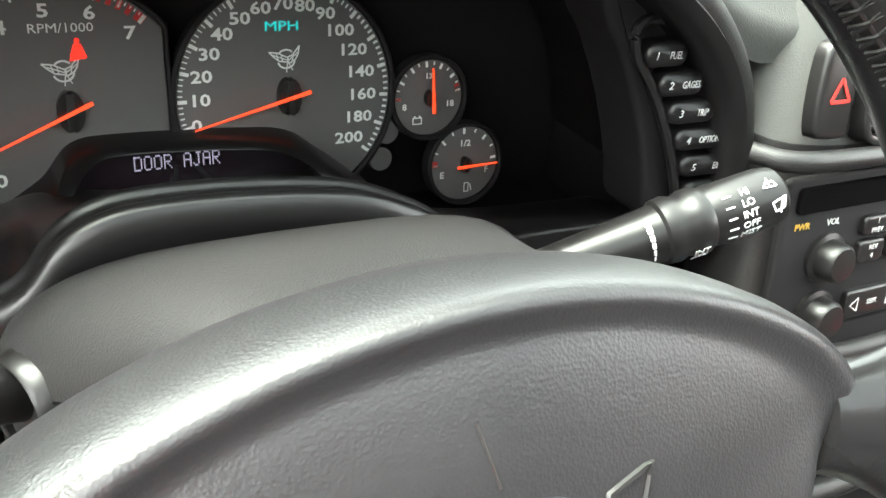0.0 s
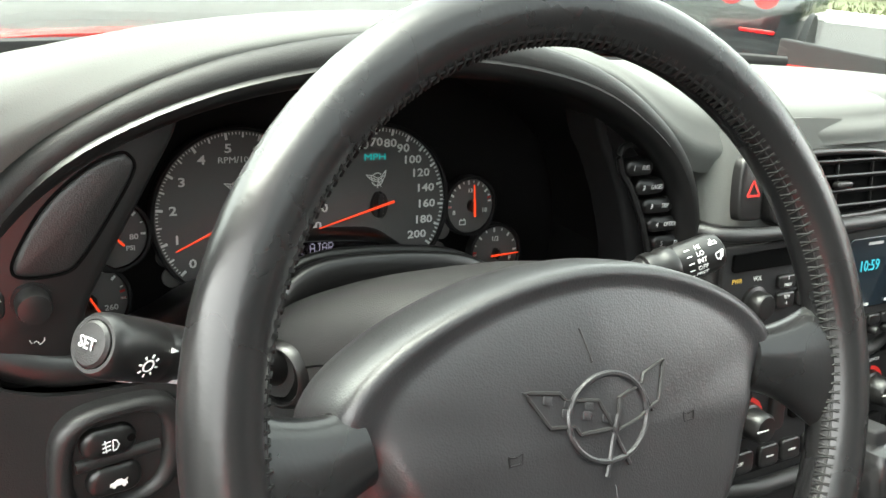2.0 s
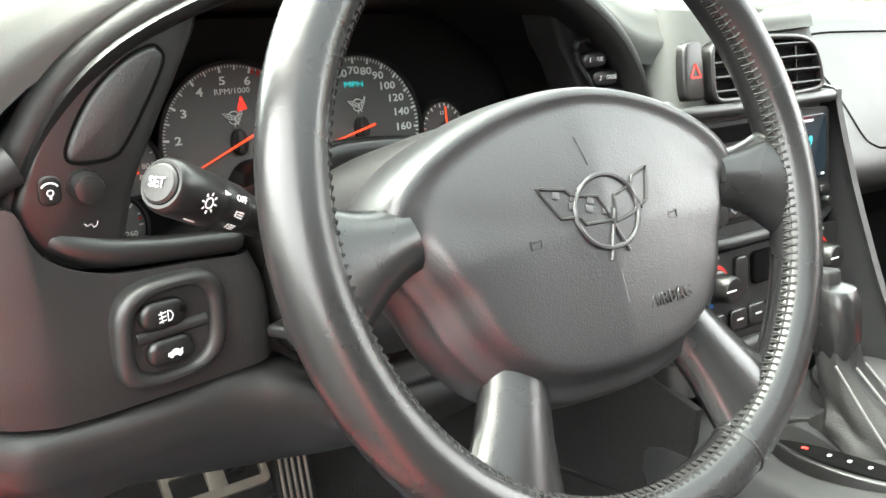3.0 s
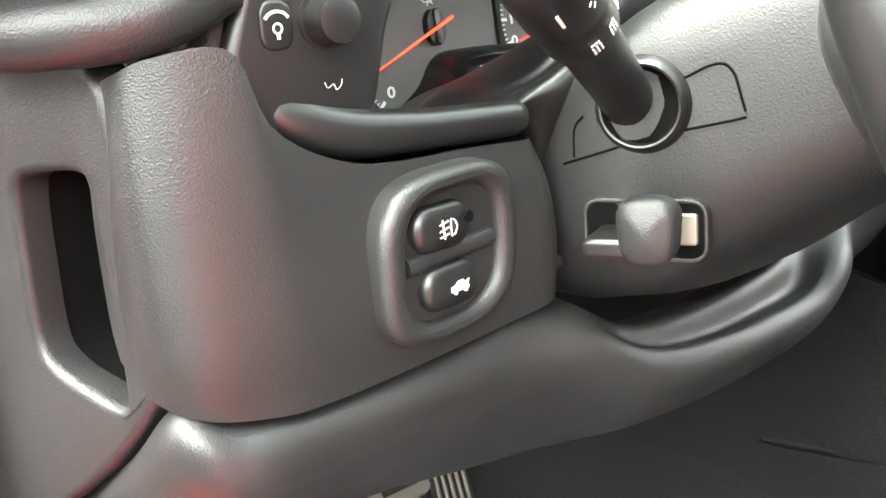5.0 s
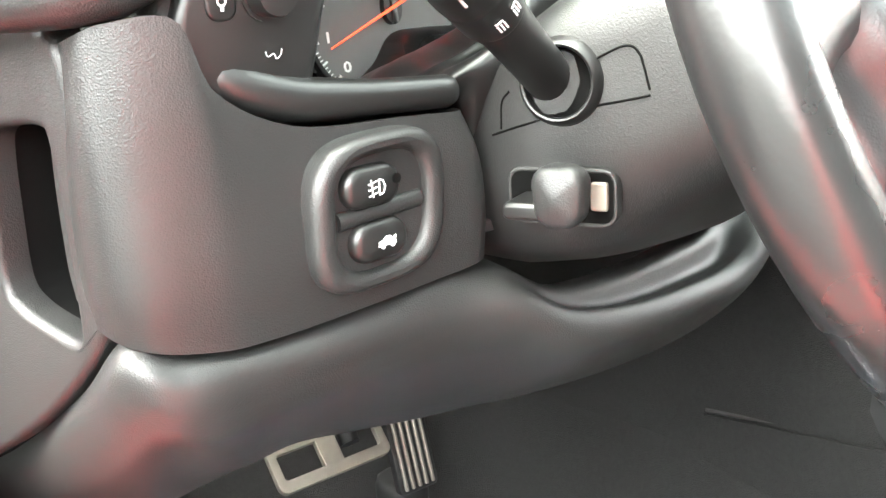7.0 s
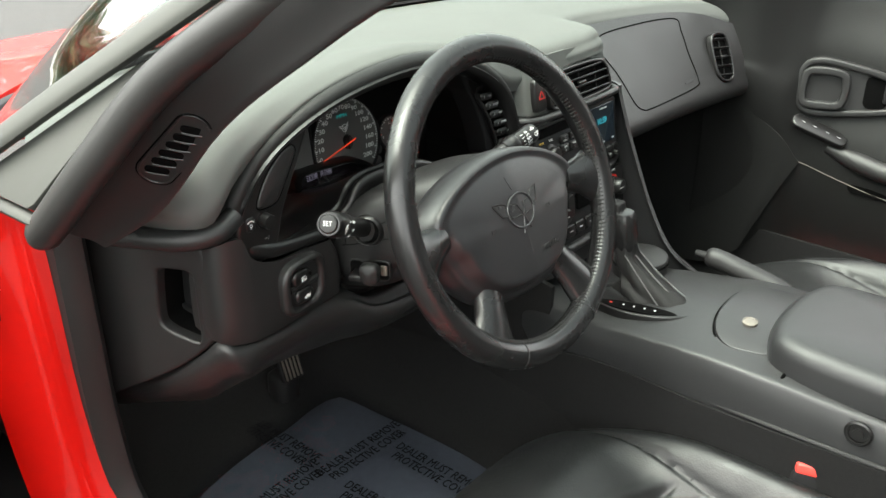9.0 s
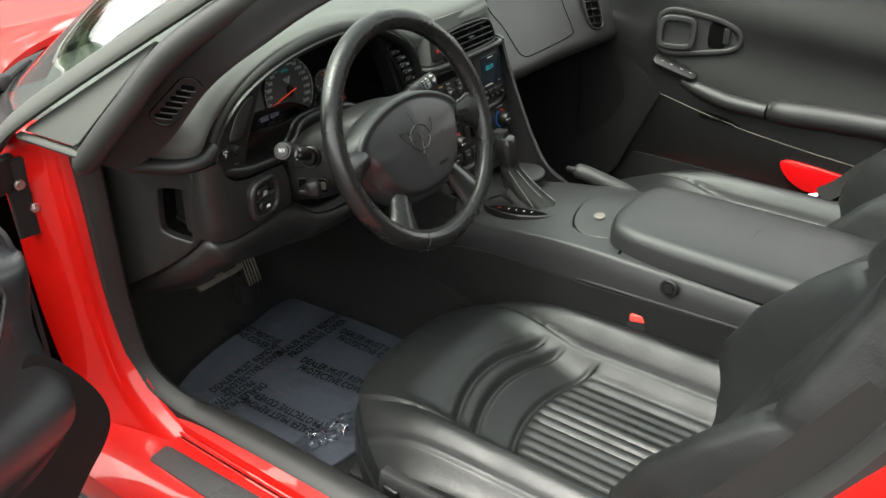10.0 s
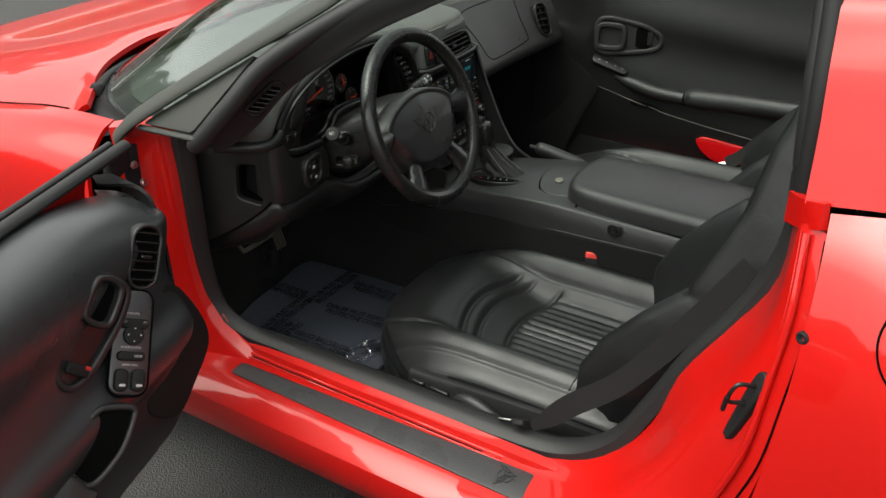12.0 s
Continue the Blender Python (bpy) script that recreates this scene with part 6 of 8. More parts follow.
for k in range(204):
    a = math.tau * k / 204
    r, w = 0.1717 - 0.0143, 0.0064
    for da, lean in ((0.0, 0.014), (0.015, -0.010)):
        p_ = wp((r - 0.0022) * math.cos(a + da), (r - 0.0022) * math.sin(a + da), w - 0.0036)
        q_ = wp((r + 0.0026) * math.cos(a + da + lean), (r + 0.0026) * math.sin(a + da + lean), w + 0.0032)
        tube([p_, (p_ + q_) / 2 + WM.to_3x3() @ Vector((-math.cos(a) * 0.0009, -math.sin(a) * 0.0009, 0.0009)), q_], 0.00065, 5, bm=bm)
tagged(part("stitching", bm, weave, rim, "raised black cross stitching"), kind="stuff")
part("seam_groove", tube([wp(0.1579 * math.cos(a), 0.1579 * math.sin(a), 0.0064) for a in [k * math.tau / 160 for k in range(160)]], 0.0010, 8, True), rubber, rim)
# a crease and a scuff in the cover
part("crease", tube(drape(cover, [wp(-0.010 + 0.004 * k / 8, 0.030 - 0.016 * k / 8, 0.0064) for k in range(9)], 0.0), 0.0006, 6), rubber, cover)
part("scuff", tube(drape(cover, [wp(-0.0005 + 0.001 * k / 8, -0.042 - 0.018 * k / 8, 0.0064) for k in range(9)], 0.0), 0.0002, 5), stitch_m, cover)

# ---- centre console ----
console = thing("centre_console", "black vinyl centre console between the seats", "console", (XC, -0.2, 0.15))


def console_top():
    prof = {0.15: (0.258, 0.475, 0.505, 0.0), 0.06: (0.248, 0.470, 0.500, 0.005), -0.05: (0.236, 0.485, 0.505, 0.006), -0.18: (0.228, 0.50, 0.50, 0.006), -0.35: (0.236, 0.495, 0.50, 0.004),
            -0.55: (0.245, 0.49, 0.49, 0.0), -0.75: (0.25, 0.49, 0.49, 0.0)}
    rows = []
    for y, (x0, zl, zr, c) in prof.items():
        xr = 2 * XC - x0
        rows.append([(x0 + 0.004, y, 0.16), (x0 - 0.008, y, 0.33), (x0 - 0.012, y, 0.43), (x0 - 0.004, y, zl - 0.012), (x0 + 0.018, y, zl + 0.002), (XC, y, zl + 0.010 + c), (xr - 0.018, y, zl + 0.002), (xr + 0.004, y, zl - 0.012), (xr + 0.012, y, 0.42), (xr, y, 0.16)])
    return shell(net(rows, 44, 44), 0.006)


part("console_body", console_top(), console_vinyl, console)


def lid():
    out = [(0.250, -0.255), (0.285, -0.215), (0.36, -0.205), (0.435, -0.215), (0.470, -0.255), (0.475, -0.40), (0.475, -0.62), (0.44, -0.665), (0.28, -0.665), (0.245, -0.62), (0.243, -0.40)]
    return slab(arcs(out, 60), 0.495, 0.545, 0.022, None, None, 0.006)


part("armrest_lid", lid(), console_vinyl, console, "padded black armrest lid")
D_LID = arcs([(0.262, -0.195), (0.262, -0.165), (0.285, -0.140), (0.33, -0.127), (0.40, -0.127), (0.44, -0.140), (0.458, -0.165), (0.458, -0.195), (0.44, -0.232), (0.36, -0.240), (0.28, -0.232)], 56)
def bent(bm):
    for v in bm.verts:
        v.co.z -= 0.013 * ((v.co.x - XC) / 0.10) ** 2
    return bm


part("lid_groove", bent(slab(shrink(D_LID, -0.0015), 0.495, 0.5150, 0)), hole, console)
tray = part("tray_lid", bent(slab(shrink(D_LID, 0.0015), 0.497, 0.5185, 0.002, None, None, 0.001)), console_vinyl, console, "half-round hinged tray lid")
part("latch_button", lathe([(0.0105, 0), (0.0105, 0.003), (0.0085, 0.0036), (0.0080, 0.003), (0.0015, 0.0035)], 24, axes((0.318, -0.176, 0.5165), (1, 0, 0.11), (0, 1, 0))), pedal_m, tray, "round chrome-ringed latch button")
part("lid_groove", tube(spline([(0.246, -0.255, 0.505), (0.236, -0.245, 0.480), (0.228, -0.225, 0.455), (0.225, -0.212, 0.430)], 12), 0.0022, 8), hole, console)
part("carpet_edge", tube(spline([(0.254, 0.30, 0.355), (0.248, 0.10, 0.405), (0.236, -0.02, 0.430), (0.2185, -0.20, 0.440), (0.225, -0.45, 0.445), (0.238, -0.70, 0.445)], 40), 0.0030, 8), rubber, console)
rows = []
for y, x, z in ((0.30, 0.262, 0.353), (0.10, 0.2505, 0.403), (-0.02, 0.2385, 0.428), (-0.20, 0.2275, 0.438), (-0.45, 0.240, 0.443), (-0.70, 0.2485, 0.443)):
    rows.append([(x + 0.001 + 0.012 * (1 - min(h / 0.27, 1.0)) - 0.0165, y, 0.165 + h) for h in (0.0, 0.4 * (z - 0.165), 0.75 * (z - 0.165), z - 0.165)])
part("tunnel_carpet", shell(net(rows, 40, 14), 0.003), carpet, console, "dark carpet on the tunnel side")
km = axes((0.2235, -0.358, 0.478), (0, -1, 0), (0, 0, 1))
part("key_knob", lathe([(0.0165, 0), (0.0165, 0.002), (0.0140, 0.0035), (0.0115, 0.003), (0.0110, 0.0015), (0.0075, 0.0015), (0.0070, 0.0048), (0.0015, 0.005)], 28, km), trim, console, "round release button in the console side")

OVAL = ring2(0.052, 56, 0, 0, 0.086)
om = axes((0.318, -0.018, 0.489), (1, 0.12, -0.01), (-0.12, 1, -0.10))
gate = thing("shift_gate", "oval shifter surround with a leather boot", "gear shifter", (0.32, -0.018, 0.48))
part("gate_ring", frame_ring(OVAL, shrink(OVAL, 0.006), -0.006, 0.006, om, None, 0.002), trim, gate)
part("gate_floor", slab(shrink(OVAL, 0.005), -0.004, 0.001, 0, om), trim, gate)
IND = ring2(0.0125, 40, 0, 0, 0.062)
im = on(om, -0.030, 0.002, 0.002)
part("gear_window", slab(IND, 0, 0.004, 0.001, im), hole, gate, "dark oblong gear indicator window")
part("gear_mark", slab(rrect(0.0035, 0.005, 0.0004, 1), 0, 0.0004, 0, on(im, 0, 0.038, 0.0042)), red_ink, gate, flat=True)
for k in range(4):
    part("gear_mark", slab(rrect(0.0042, 0.0028, 0.0004, 1), 0, 0.0004, 0, on(im, 0, 0.018 - 0.016 * k, 0.0042)), dim_ink, gate, flat=True)


def boot():
    rings = []
    for f, cx, cy, rx, ry in ((0.0, 0.338, -0.025, 0.032, 0.066), (0.12, 0.338, -0.022, 0.030, 0.060), (0.25, 0.339, -0.012, 0.026, 0.048), (0.42, 0.340, 0.006, 0.022, 0.034), (0.62, 0.341, 0.022, 0.019, 0.024), (0.82, 0.341, 0.032, 0.017, 0.019), (1.0, 0.341, 0.036, 0.016, 0.017)):
        z = 0.488 + 0.075 * f
        ring = []
        for k in range(36):
            a = k * math.tau / 36
            w = 1 + 0.10 * math.sin(5 * a + 9 * f) * (1 - f * 0.6) + 0.05 * math.sin(9 * a - 6 * f)
            ring.append((cx + rx * w * math.cos(a), cy + ry * w * math.sin(a), z + 0.004 * math.sin(3 * a + 5 * f)))
        rings.append(ring)
    smooth = [[p for p in r] for r in zip(*[spline([r[k] for r in rings], 20) for k in range(36)])]
    return loft(smooth)


part("boot", boot(), weave, gate, "crumpled black leather shift boot")
for a in (200, 250, 300):
    part("boot_seam", tube(spline([(0.338 + 0.030 * math.cos(radians(a)), -0.022 + 0.060 * math.sin(radians(a)), 0.497), (0.340 + 0.0225 * math.cos(radians(a)), 0.004 + 0.036 * math.sin(radians(a)), 0.521), (0.341 + 0.0185 * math.cos(radians(a)), 0.032 + 0.020 * math.sin(radians(a)), 0.551)], 12), 0.0011, 6), stitch_m, gate)
rings = []
for z, rx, ry, cy in ((0.552, 0.0150, 0.016, 0.036), (0.560, 0.0165, 0.018, 0.037), (0.575, 0.0185, 0.021, 0.041), (0.592, 0.0200, 0.024, 0.047), (0.604, 0.0195, 0.025, 0.050), (0.611, 0.0165, 0.021, 0.051), (0.613, 0.010, 0.012, 0.051)):
    rings.append([(0.341 + rx * math.copysign(abs(math.cos(a)) ** 0.7, math.cos(a)), cy + ry * math.copysign(abs(math.sin(a)) ** 0.7, math.sin(a)), z) for a in [k * math.tau / 32 for k in range(32)]])
knob = part("shift_knob", loft(rings), rim_leather, gate, "black leather shift knob")
part("release_button", box((0.020, 0.026, 0.012), axes((0.341, 0.058, 0.617), (1, 0, 0), (0, 1, -0.15)), 0.003), matt, knob, "square thumb button")

part("ashtray_lid", slab([(0.415 + 0.047 * math.cos(a), 0.045 + 0.042 * math.sin(a)) for a in [k * math.tau / 44 for k in range(44)]], 0.485, 0.5105, 0.003, None, None, 0.001), vinyl, console, "oval lid in the console top")
part("lid_groove", tube([(0.415 + 0.048 * math.cos(a), 0.045 + 0.043 * math.sin(a), 0.5035) for a in [k * math.tau / 44 for k in range(44)]], 0.0016, 6, True), hole, console)

brake = thing("parking_brake", "grey-black parking brake lever with a push button", "parking brake", (0.51, -0.2, 0.44))
part("grip", tube(spline([(0.495, -0.030, 0.503), (0.498, -0.05, 0.502), (0.503, -0.09, 0.493), (0.508, -0.13, 0.483), (0.510, -0.160, 0.475)], 14), [0.0115, 0.0155] + [0.0165] * 10 + [0.0155, 0.0140], 14), vinyl, brake)
part("button", tube([(0.4935, -0.012, 0.5040), (0.4945, -0.032, 0.5035)], [0.0055, 0.0070], 12), matt, brake)
part("gaiter", tube(spline([(0.510, -0.156, 0.477), (0.512, -0.18, 0.469), (0.514, -0.205, 0.458), (0.515, -0.235, 0.440)], 12), [0.012, 0.0155, 0.0145, 0.0165, 0.0155, 0.017, 0.016, 0.018, 0.017, 0.019, 0.018, 0.019], 14), weave, brake, "wrinkled gaiter at the lever's foot")

# ---- seats ----
def gap(x, w):
    return math.exp(-(x / w) ** 2)


def cushion(cx):
    nx, ny = 150, 280
    rings = []
    for i in range(nx + 1):
        x = -0.262 + 0.524 * i / nx
        ax = abs(x)
        yf = 0.045 - 0.17 * (ax / 0.262) ** 3.2
        edge = smooth(0.165, 0.262, ax)
        ring = []
        for j in range(ny + 1):
            t = j / ny
            if t < 0.22:                       # front face rolling over the edge
                a = t / 0.22
                y = yf + 0.004 + 0.014 * math.sin(a * math.pi * 0.8) - 0.02 * a * a
                z = 0.205 + (0.318 - 0.205) * a
                z += (0.330 - 0.318) * a * a - 0.045 * edge * a
                seam = gap(a - 0.72, 0.06)
                y -= 0.005 * seam
            else:
                b = (t - 0.22) / 0.78
                y = yf - 0.002 - (yf + 0.62) * b
                roll = 1 - math.exp(-b * 9)
                top = 0.330 + 0.040 * roll
                dip = smooth(-0.05, -0.26, y) * 0.062 * (1 - smooth(0.10, 0.20, ax))
                bol = 0.022 * smooth(0.12, 0.19, ax) * smooth(0.0, -0.20, y)
                z = top - dip + bol - 0.052 * edge ** 1.8
                inside = 1 - smooth(0.125, 0.15, ax)
                bow = 0.045 * (1 - (x / 0.15) ** 2)
                for y0 in (-0.180, -0.215):
                    z -= 0.0065 * gap(y - (y0 + bow), 0.0055) * (1 - smooth(0.125, 0.148, ax))
                    z += 0.0035 * gap(y - (y0 + bow) - 0.014, 0.010) * (1 - smooth(0.12, 0.145, ax))
                z -= 0.006 * gap(y - (-0.282 + bow), 0.005) * inside
                if y < -0.285 + bow:
                    k = smooth(0, 0.02, -0.285 + bow - y) * inside
                    z += k * (0.0060 * abs(math.sin(math.pi * x / 0.0205)) ** 0.6 - 0.003)
                z -= 0.0070 * gap(ax - (0.152 + 0.018 * smooth(-0.25, 0.0, y)), 0.0040)
                z -= 0.0050 * gap(ax - 0.222, 0.0032) * smooth(0.03, -0.05, y)
            ring.append((cx + x, y, z))
        rings.append(ring)
    rings.insert(0, [(x, y, 0.20) for x, y, z in rings[0]])
    rings.append([(x, y, 0.20) for x, y, z in rings[-1]])
    return loft(rings, False, False)


def backrest(cx):
    zs = (0.28, 0.37, 0.425, 0.50, 0.58, 0.643, 0.795, 0.895, 0.965, 1.02, 1.05)
    wing = (-0.452, -0.466, -0.470, -0.508, -0.575, -0.640, -0.704, -0.722, -0.745, -0.775, -0.805)
    face = (-0.490, -0.535, -0.562, -0.602, -0.645, -0.675, -0.732, -0.752, -0.765, -0.785, -0.810)
    wide = (0.235, 0.245, 0.248, 0.250, 0.250, 0.247, 0.215, 0.180, 0.155, 0.135, 0.105)
    rings = []
    n = 72
    for i in range(101):
        z = 0.28 + 0.77 * i / 100
        yb, yf, w = [float(np.interp(z, zs, v)) for v in (wing, face, wide)]
        ring = []
        for k in range(n + 1):
            u = -1 + 2 * k / n
            au = abs(u)
            y = yf + (yb - yf) * smooth(0.42, 0.84, au) + 0.010 * (1 - au * au)
            y -= 0.085 * smooth(0.84, 1.0, au) ** 2
            y -= 0.006 * gap(au - 0.46, 0.02) + 0.004 * gap(au - 0.86, 0.012) * (1 - smooth(0.93, 0.99, z))
            y -= 0.007 * gap(z - 0.643 - 0.03 * (au - 0.8), 0.005) * smooth(0.5, 0.6, au)
            if 0.40 < z < 0.76 and au < 0.44:
                y += 0.003 * abs(math.sin(math.pi * u * w / 0.019)) ** 0.6
            y -= 0.006 * gap(z - 0.79, 0.010) * (1 - smooth(0.42, 0.5, au))
            ring.append(Vector((cx + u * w, y, z)))
        for k in range(n - 1, 0, -1):
            u = -1 + 2 * k / n
            ring.append(Vector((cx + u * w, yf - 0.09 - 0.03 * (1 - u * u), z - 0.01)))
        rings.append(ring)
    return loft(rings)


def dash_line(ob, pts):
    """A row of short raised stitches along pts on a part."""
    bm = bmesh.new()
    ps = drape(ob, pts, 0.0006)
    for a, b in zip(ps[::2], ps[1::2]):
        if (b - a).length > 1e-4:
            tube([a, b], 0.0008, 5, bm=bm)
    tagged(part("stitching", bm, stitch_m, ob), kind="stuff")


def make_seat(cx, name, label, s):
    seat = thing(name, label, "seat", (cx, -0.3, 0.16), group="car seats")
    part("cushion", cushion(cx), leather, seat, "black leather cushion with pleated middle", crease=70)
    part("backrest", backrest(cx), leather, seat, "black leather backrest with raised bolsters", crease=70)
    back = bpy.data.objects[seat.children[1].name]
    seat_ob = seat.children[0]
    for sx in (-1, 1):
        pts = [(cx + sx * 0.214, y, z) for y, z in ((-0.455, 0.36), (-0.466, 0.43), (-0.505, 0.50), (-0.572, 0.58), (-0.636, 0.642))]
        part("piping", tube(drape(back, spline(pts, 40), 0.0005), 0.0016, 6), leather, back, "stitched seam along the bolster")
        pts = [(cx + sx * x, y, z) for x, y, z in ((0.212, -0.640, 0.648), (0.196, -0.680, 0.74), (0.178, -0.705, 0.82), (0.150, -0.722, 0.90), (0.130, -0.742, 0.97))]
        part("piping", tube(drape(back, spline(pts, 40), 0.0005), 0.0016, 6), leather, back)
        dash_line(back, [(p[0] - sx * 0.006, p[1], p[2]) for p in spline(pts, 60)])
        pts = [(cx + sx * x, y, 0.36) for x, y in ((0.168, 0.01), (0.158, -0.08), (0.152, -0.20), (0.152, -0.36))]
        part("piping", tube(drape(seat_ob, spline(pts, 50), 0.0), 0.0016, 6), leather, seat_ob)
    for off in (0.0, 0.007):
        pts = [(cx + sx_ * (x - off), y, 0.36) for sx_ in (-s,) for x, y in ((0.190, -0.005), (0.218, -0.050), (0.229, -0.11), (0.232, -0.22), (0.228, -0.34), (0.222, -0.45))]
        if off:
            dash_line(seat_ob, spline(pts, 130))
        else:
            part("piping", tube(drape(seat_ob, spline(pts, 60), 0.0003), 0.0014, 6), leather, seat_ob)
    pts = [(cx + x, 0.06 - 0.17 * (abs(x) / 0.262) ** 3.2, 0.292) for x in [-0.255 + 0.0102 * k for k in range(51)]]
    part("piping", tube(drape(seat_ob, pts, 0.0005), 0.0018, 6), leather, seat_ob, "stitched seam round the cushion front")
    return seat


driver = make_seat(0.005, "bucket_seat", "black leather bucket seat with pleated cushion, beside the open door", 1)
make_seat(2 * XC - 0.005, "bucket_seat", "black leather bucket seat beyond the console", -1)

# power seat switches and side cover of the driver's seat
rows = [[(-0.252, y, 0.322 + 0.015 * smooth(-0.1, -0.5, y)), (-0.270, y, 0.314 + 0.015 * smooth(-0.1, -0.5, y)), (-0.276, y, 0.25), (-0.262, y, 0.19)] for y in (-0.13, -0.18, -0.25, -0.40, -0.58)]
side = part("side_cover", shell(net(rows, 24, 12), 0.004), matt, driver, "black plastic seat side cover")
for y, z, l in ((-0.155, 0.300, 0.030), (-0.205, 0.298, 0.045)):
    part("seat_switch", box((0.010, l, 0.014), pose(-0.274, y, z, 0, 0, -4), 0.003), trim, side, "power seat switch")
part("recline_handle", tube(spline([(-0.278, -0.24, 0.300), (-0.284, -0.28, 0.310), (-0.288, -0.33, 0.302), (-0.284, -0.37, 0.276)], 12), [0.006, 0.010, 0.0125, 0.0135, 0.0135, 0.013, 0.012, 0.011, 0.010, 0.009, 0.007, 0.005], 12, flat=1.3), vinyl, side, "curved recline handle")
part("seat_rail", box((0.030, 0.60, 0.030), pose(-0.19, -0.30, 0.185), 0.004), matt, driver)
part("seat_rail", box((0.030, 0.60, 0.030), pose(0.20, -0.30, 0.185), 0.004), matt, driver)

buckle = thing("seat_belt_buckle", "black belt buckle with a red release button", "seat belt", (0.225, -0.31, 0.33))
bmx = axes((0.222, -0.312, 0.385), (0.35, -0.9, -0.05), (0.1, 0.0, 1))
part("stalk", box((0.022, 0.10, 0.012), on(bmx, 0.0, -0.06, 0), 0.003), matt, buckle)
part("housing", box((0.036, 0.060, 0.022), on(bmx, 0, -0.015, 0), 0.006), matt, buckle)
part("release_button", box((0.032, 0.015, 0.020), on(bmx, 0, 0.018, 0.002), 0.003), material("red_button", (0.62, 0.05, 0.04), 0.4, vary=0.08), buckle, "red release button")

belt = thing("driver_seat_belt", "black seat belt lying over the sill with a metal tongue", "seat belt", (-0.30, -0.42, 0.31))
path = spline([(-0.250, -0.743, 0.745), (-0.268, -0.658, 0.602), (-0.285, -0.577, 0.485), (-0.298, -0.497, 0.410), (-0.305, -0.455, 0.364), (-0.308, -0.425, 0.335)], 24)
rings = []
for k, p in enumerate(path):
    q = (path[min(k + 1, 23)] - path[max(k - 1, 0)]).normalized()
    s_ = q.cross(Vector((-1, 0.1, 0.5))).normalized() * 0.0205 * (1 - 0.45 * smooth(15, 22, k))
    u_ = q.cross(s_).normalized() * 0.0008
    rings.append([p - s_ - u_, p + s_ - u_, p + s_ + u_, p - s_ + u_])
part("webbing", loft(rings), material("belt_webbing", (0.007, 0.0065, 0.0065), 0.8, spec=0.2, bumps=(("noise", 1200, 0.4, 0.0006),), vary=0.2, vary_scale=300), belt, "black woven webbing")
tm = axes((-0.318, -0.408, 0.340), (0.0, 0.92, -0.25), (-0.8, 0.1, 0.55))
part("tongue_grip", box((0.026, 0.034, 0.010), on(tm, 0, 0, 0.004), 0.004), matt, belt)
part("tongue", slab(rrect(0.030, 0.016, 0.003), 0, 0.0020, 0.0005, on(tm, 0.032, 0, 0.004)), steel, belt, "bright metal belt tongue")

pbelt = thing("passenger_seat_belt", "black seat belt with a bright metal tongue on the far seat", "seat belt", (0.98, -0.42, 0.36))
path = spline([(0.99, -0.78, 0.80), (0.985, -0.62, 0.58), (0.965, -0.50, 0.46), (0.955, -0.455, 0.405), (0.94, -0.42, 0.378)], 20)
rings = []
for k, p in enumerate(path):
    q = (path[min(k + 1, 19)] - path[max(k - 1, 0)]).normalized()
    s_ = q.cross(Vector((-0.7, 0.5, 0.6))).normalized() * 0.023
    u_ = q.cross(s_).normalized() * 0.0008
    rings.append([p - s_ - u_, p + s_ - u_, p + s_ + u_, p - s_ + u_])
part("webbing", loft(rings), bpy.data.materials["belt_webbing"], pbelt)
tm = axes((0.935, -0.415, 0.372), (-0.5, 0.8, -0.2), (0.7, 0.4, 0.4))
part("tongue", frame_ring(rrect(0.046, 0.030, 0.004), rrect(0.026, 0.012, 0.002), 0, 0.003, tm), chrome, pbelt, "bright metal belt tongue")

# ---- passenger door ----
pdoor = thing("passenger_door", "closed black-trimmed passenger door with a pull handle", "car door", (1.1, 0, 0.3))
rows = [[(0.985, 0.26, 0.800), (1.000, 0.255, 0.750), (1.008, 0.25, 0.700), (1.010, 0.245, 0.660), (1.030, 0.24, 0.50), (1.060, 0.26, 0.22)],
        [(1.050, 0.165, 0.860), (1.040, 0.165, 0.770), (1.032, 0.164, 0.690), (1.026, 0.163, 0.650), (1.050, 0.162, 0.50), (1.085, 0.165, 0.22)],
        [(1.130, 0.100, 0.880), (1.112, 0.100, 0.780), (1.088, 0.100, 0.680), (1.066, 0.100, 0.610), (1.072, 0.100, 0.50), (1.105, 0.100, 0.22)],
        [(1.185, 0.040, 0.890), (1.160, 0.040, 0.790), (1.136, 0.040, 0.705), (1.130, 0.040, 0.620), (1.104, 0.040, 0.490), (1.150, 0.040, 0.22)],
        [(1.225, -0.10, 0.892), (1.192, -0.10, 0.780), (1.158, -0.10, 0.692), (1.154, -0.10, 0.600), (1.122, -0.10, 0.460), (1.160, -0.10, 0.22)],
        [(1.235, -0.30, 0.892), (1.200, -0.30, 0.765), (1.166, -0.30, 0.673), (1.168, -0.30, 0.580), (1.124, -0.30, 0.400), (1.165, -0.30, 0.22)],
        [(1.235, -0.90, 0.892), (1.195, -0.90, 0.730), (1.160, -0.90, 0.625), (1.166, -0.90, 0.560), (1.124, -0.90, 0.390), (1.165, -0.90, 0.22)]]
# panel takes the shaded copy; armrest and bezels keep the plain vinyl
part("door_panel", shell(net(rows, 50, 50), 0.004), shaded_far_vinyl, pdoor, "black grained door panel")
part("outer_skin", far_skin, red, pdoor, "bright red outer door skin")
panel_ob = bpy.data.objects["door_panel"]
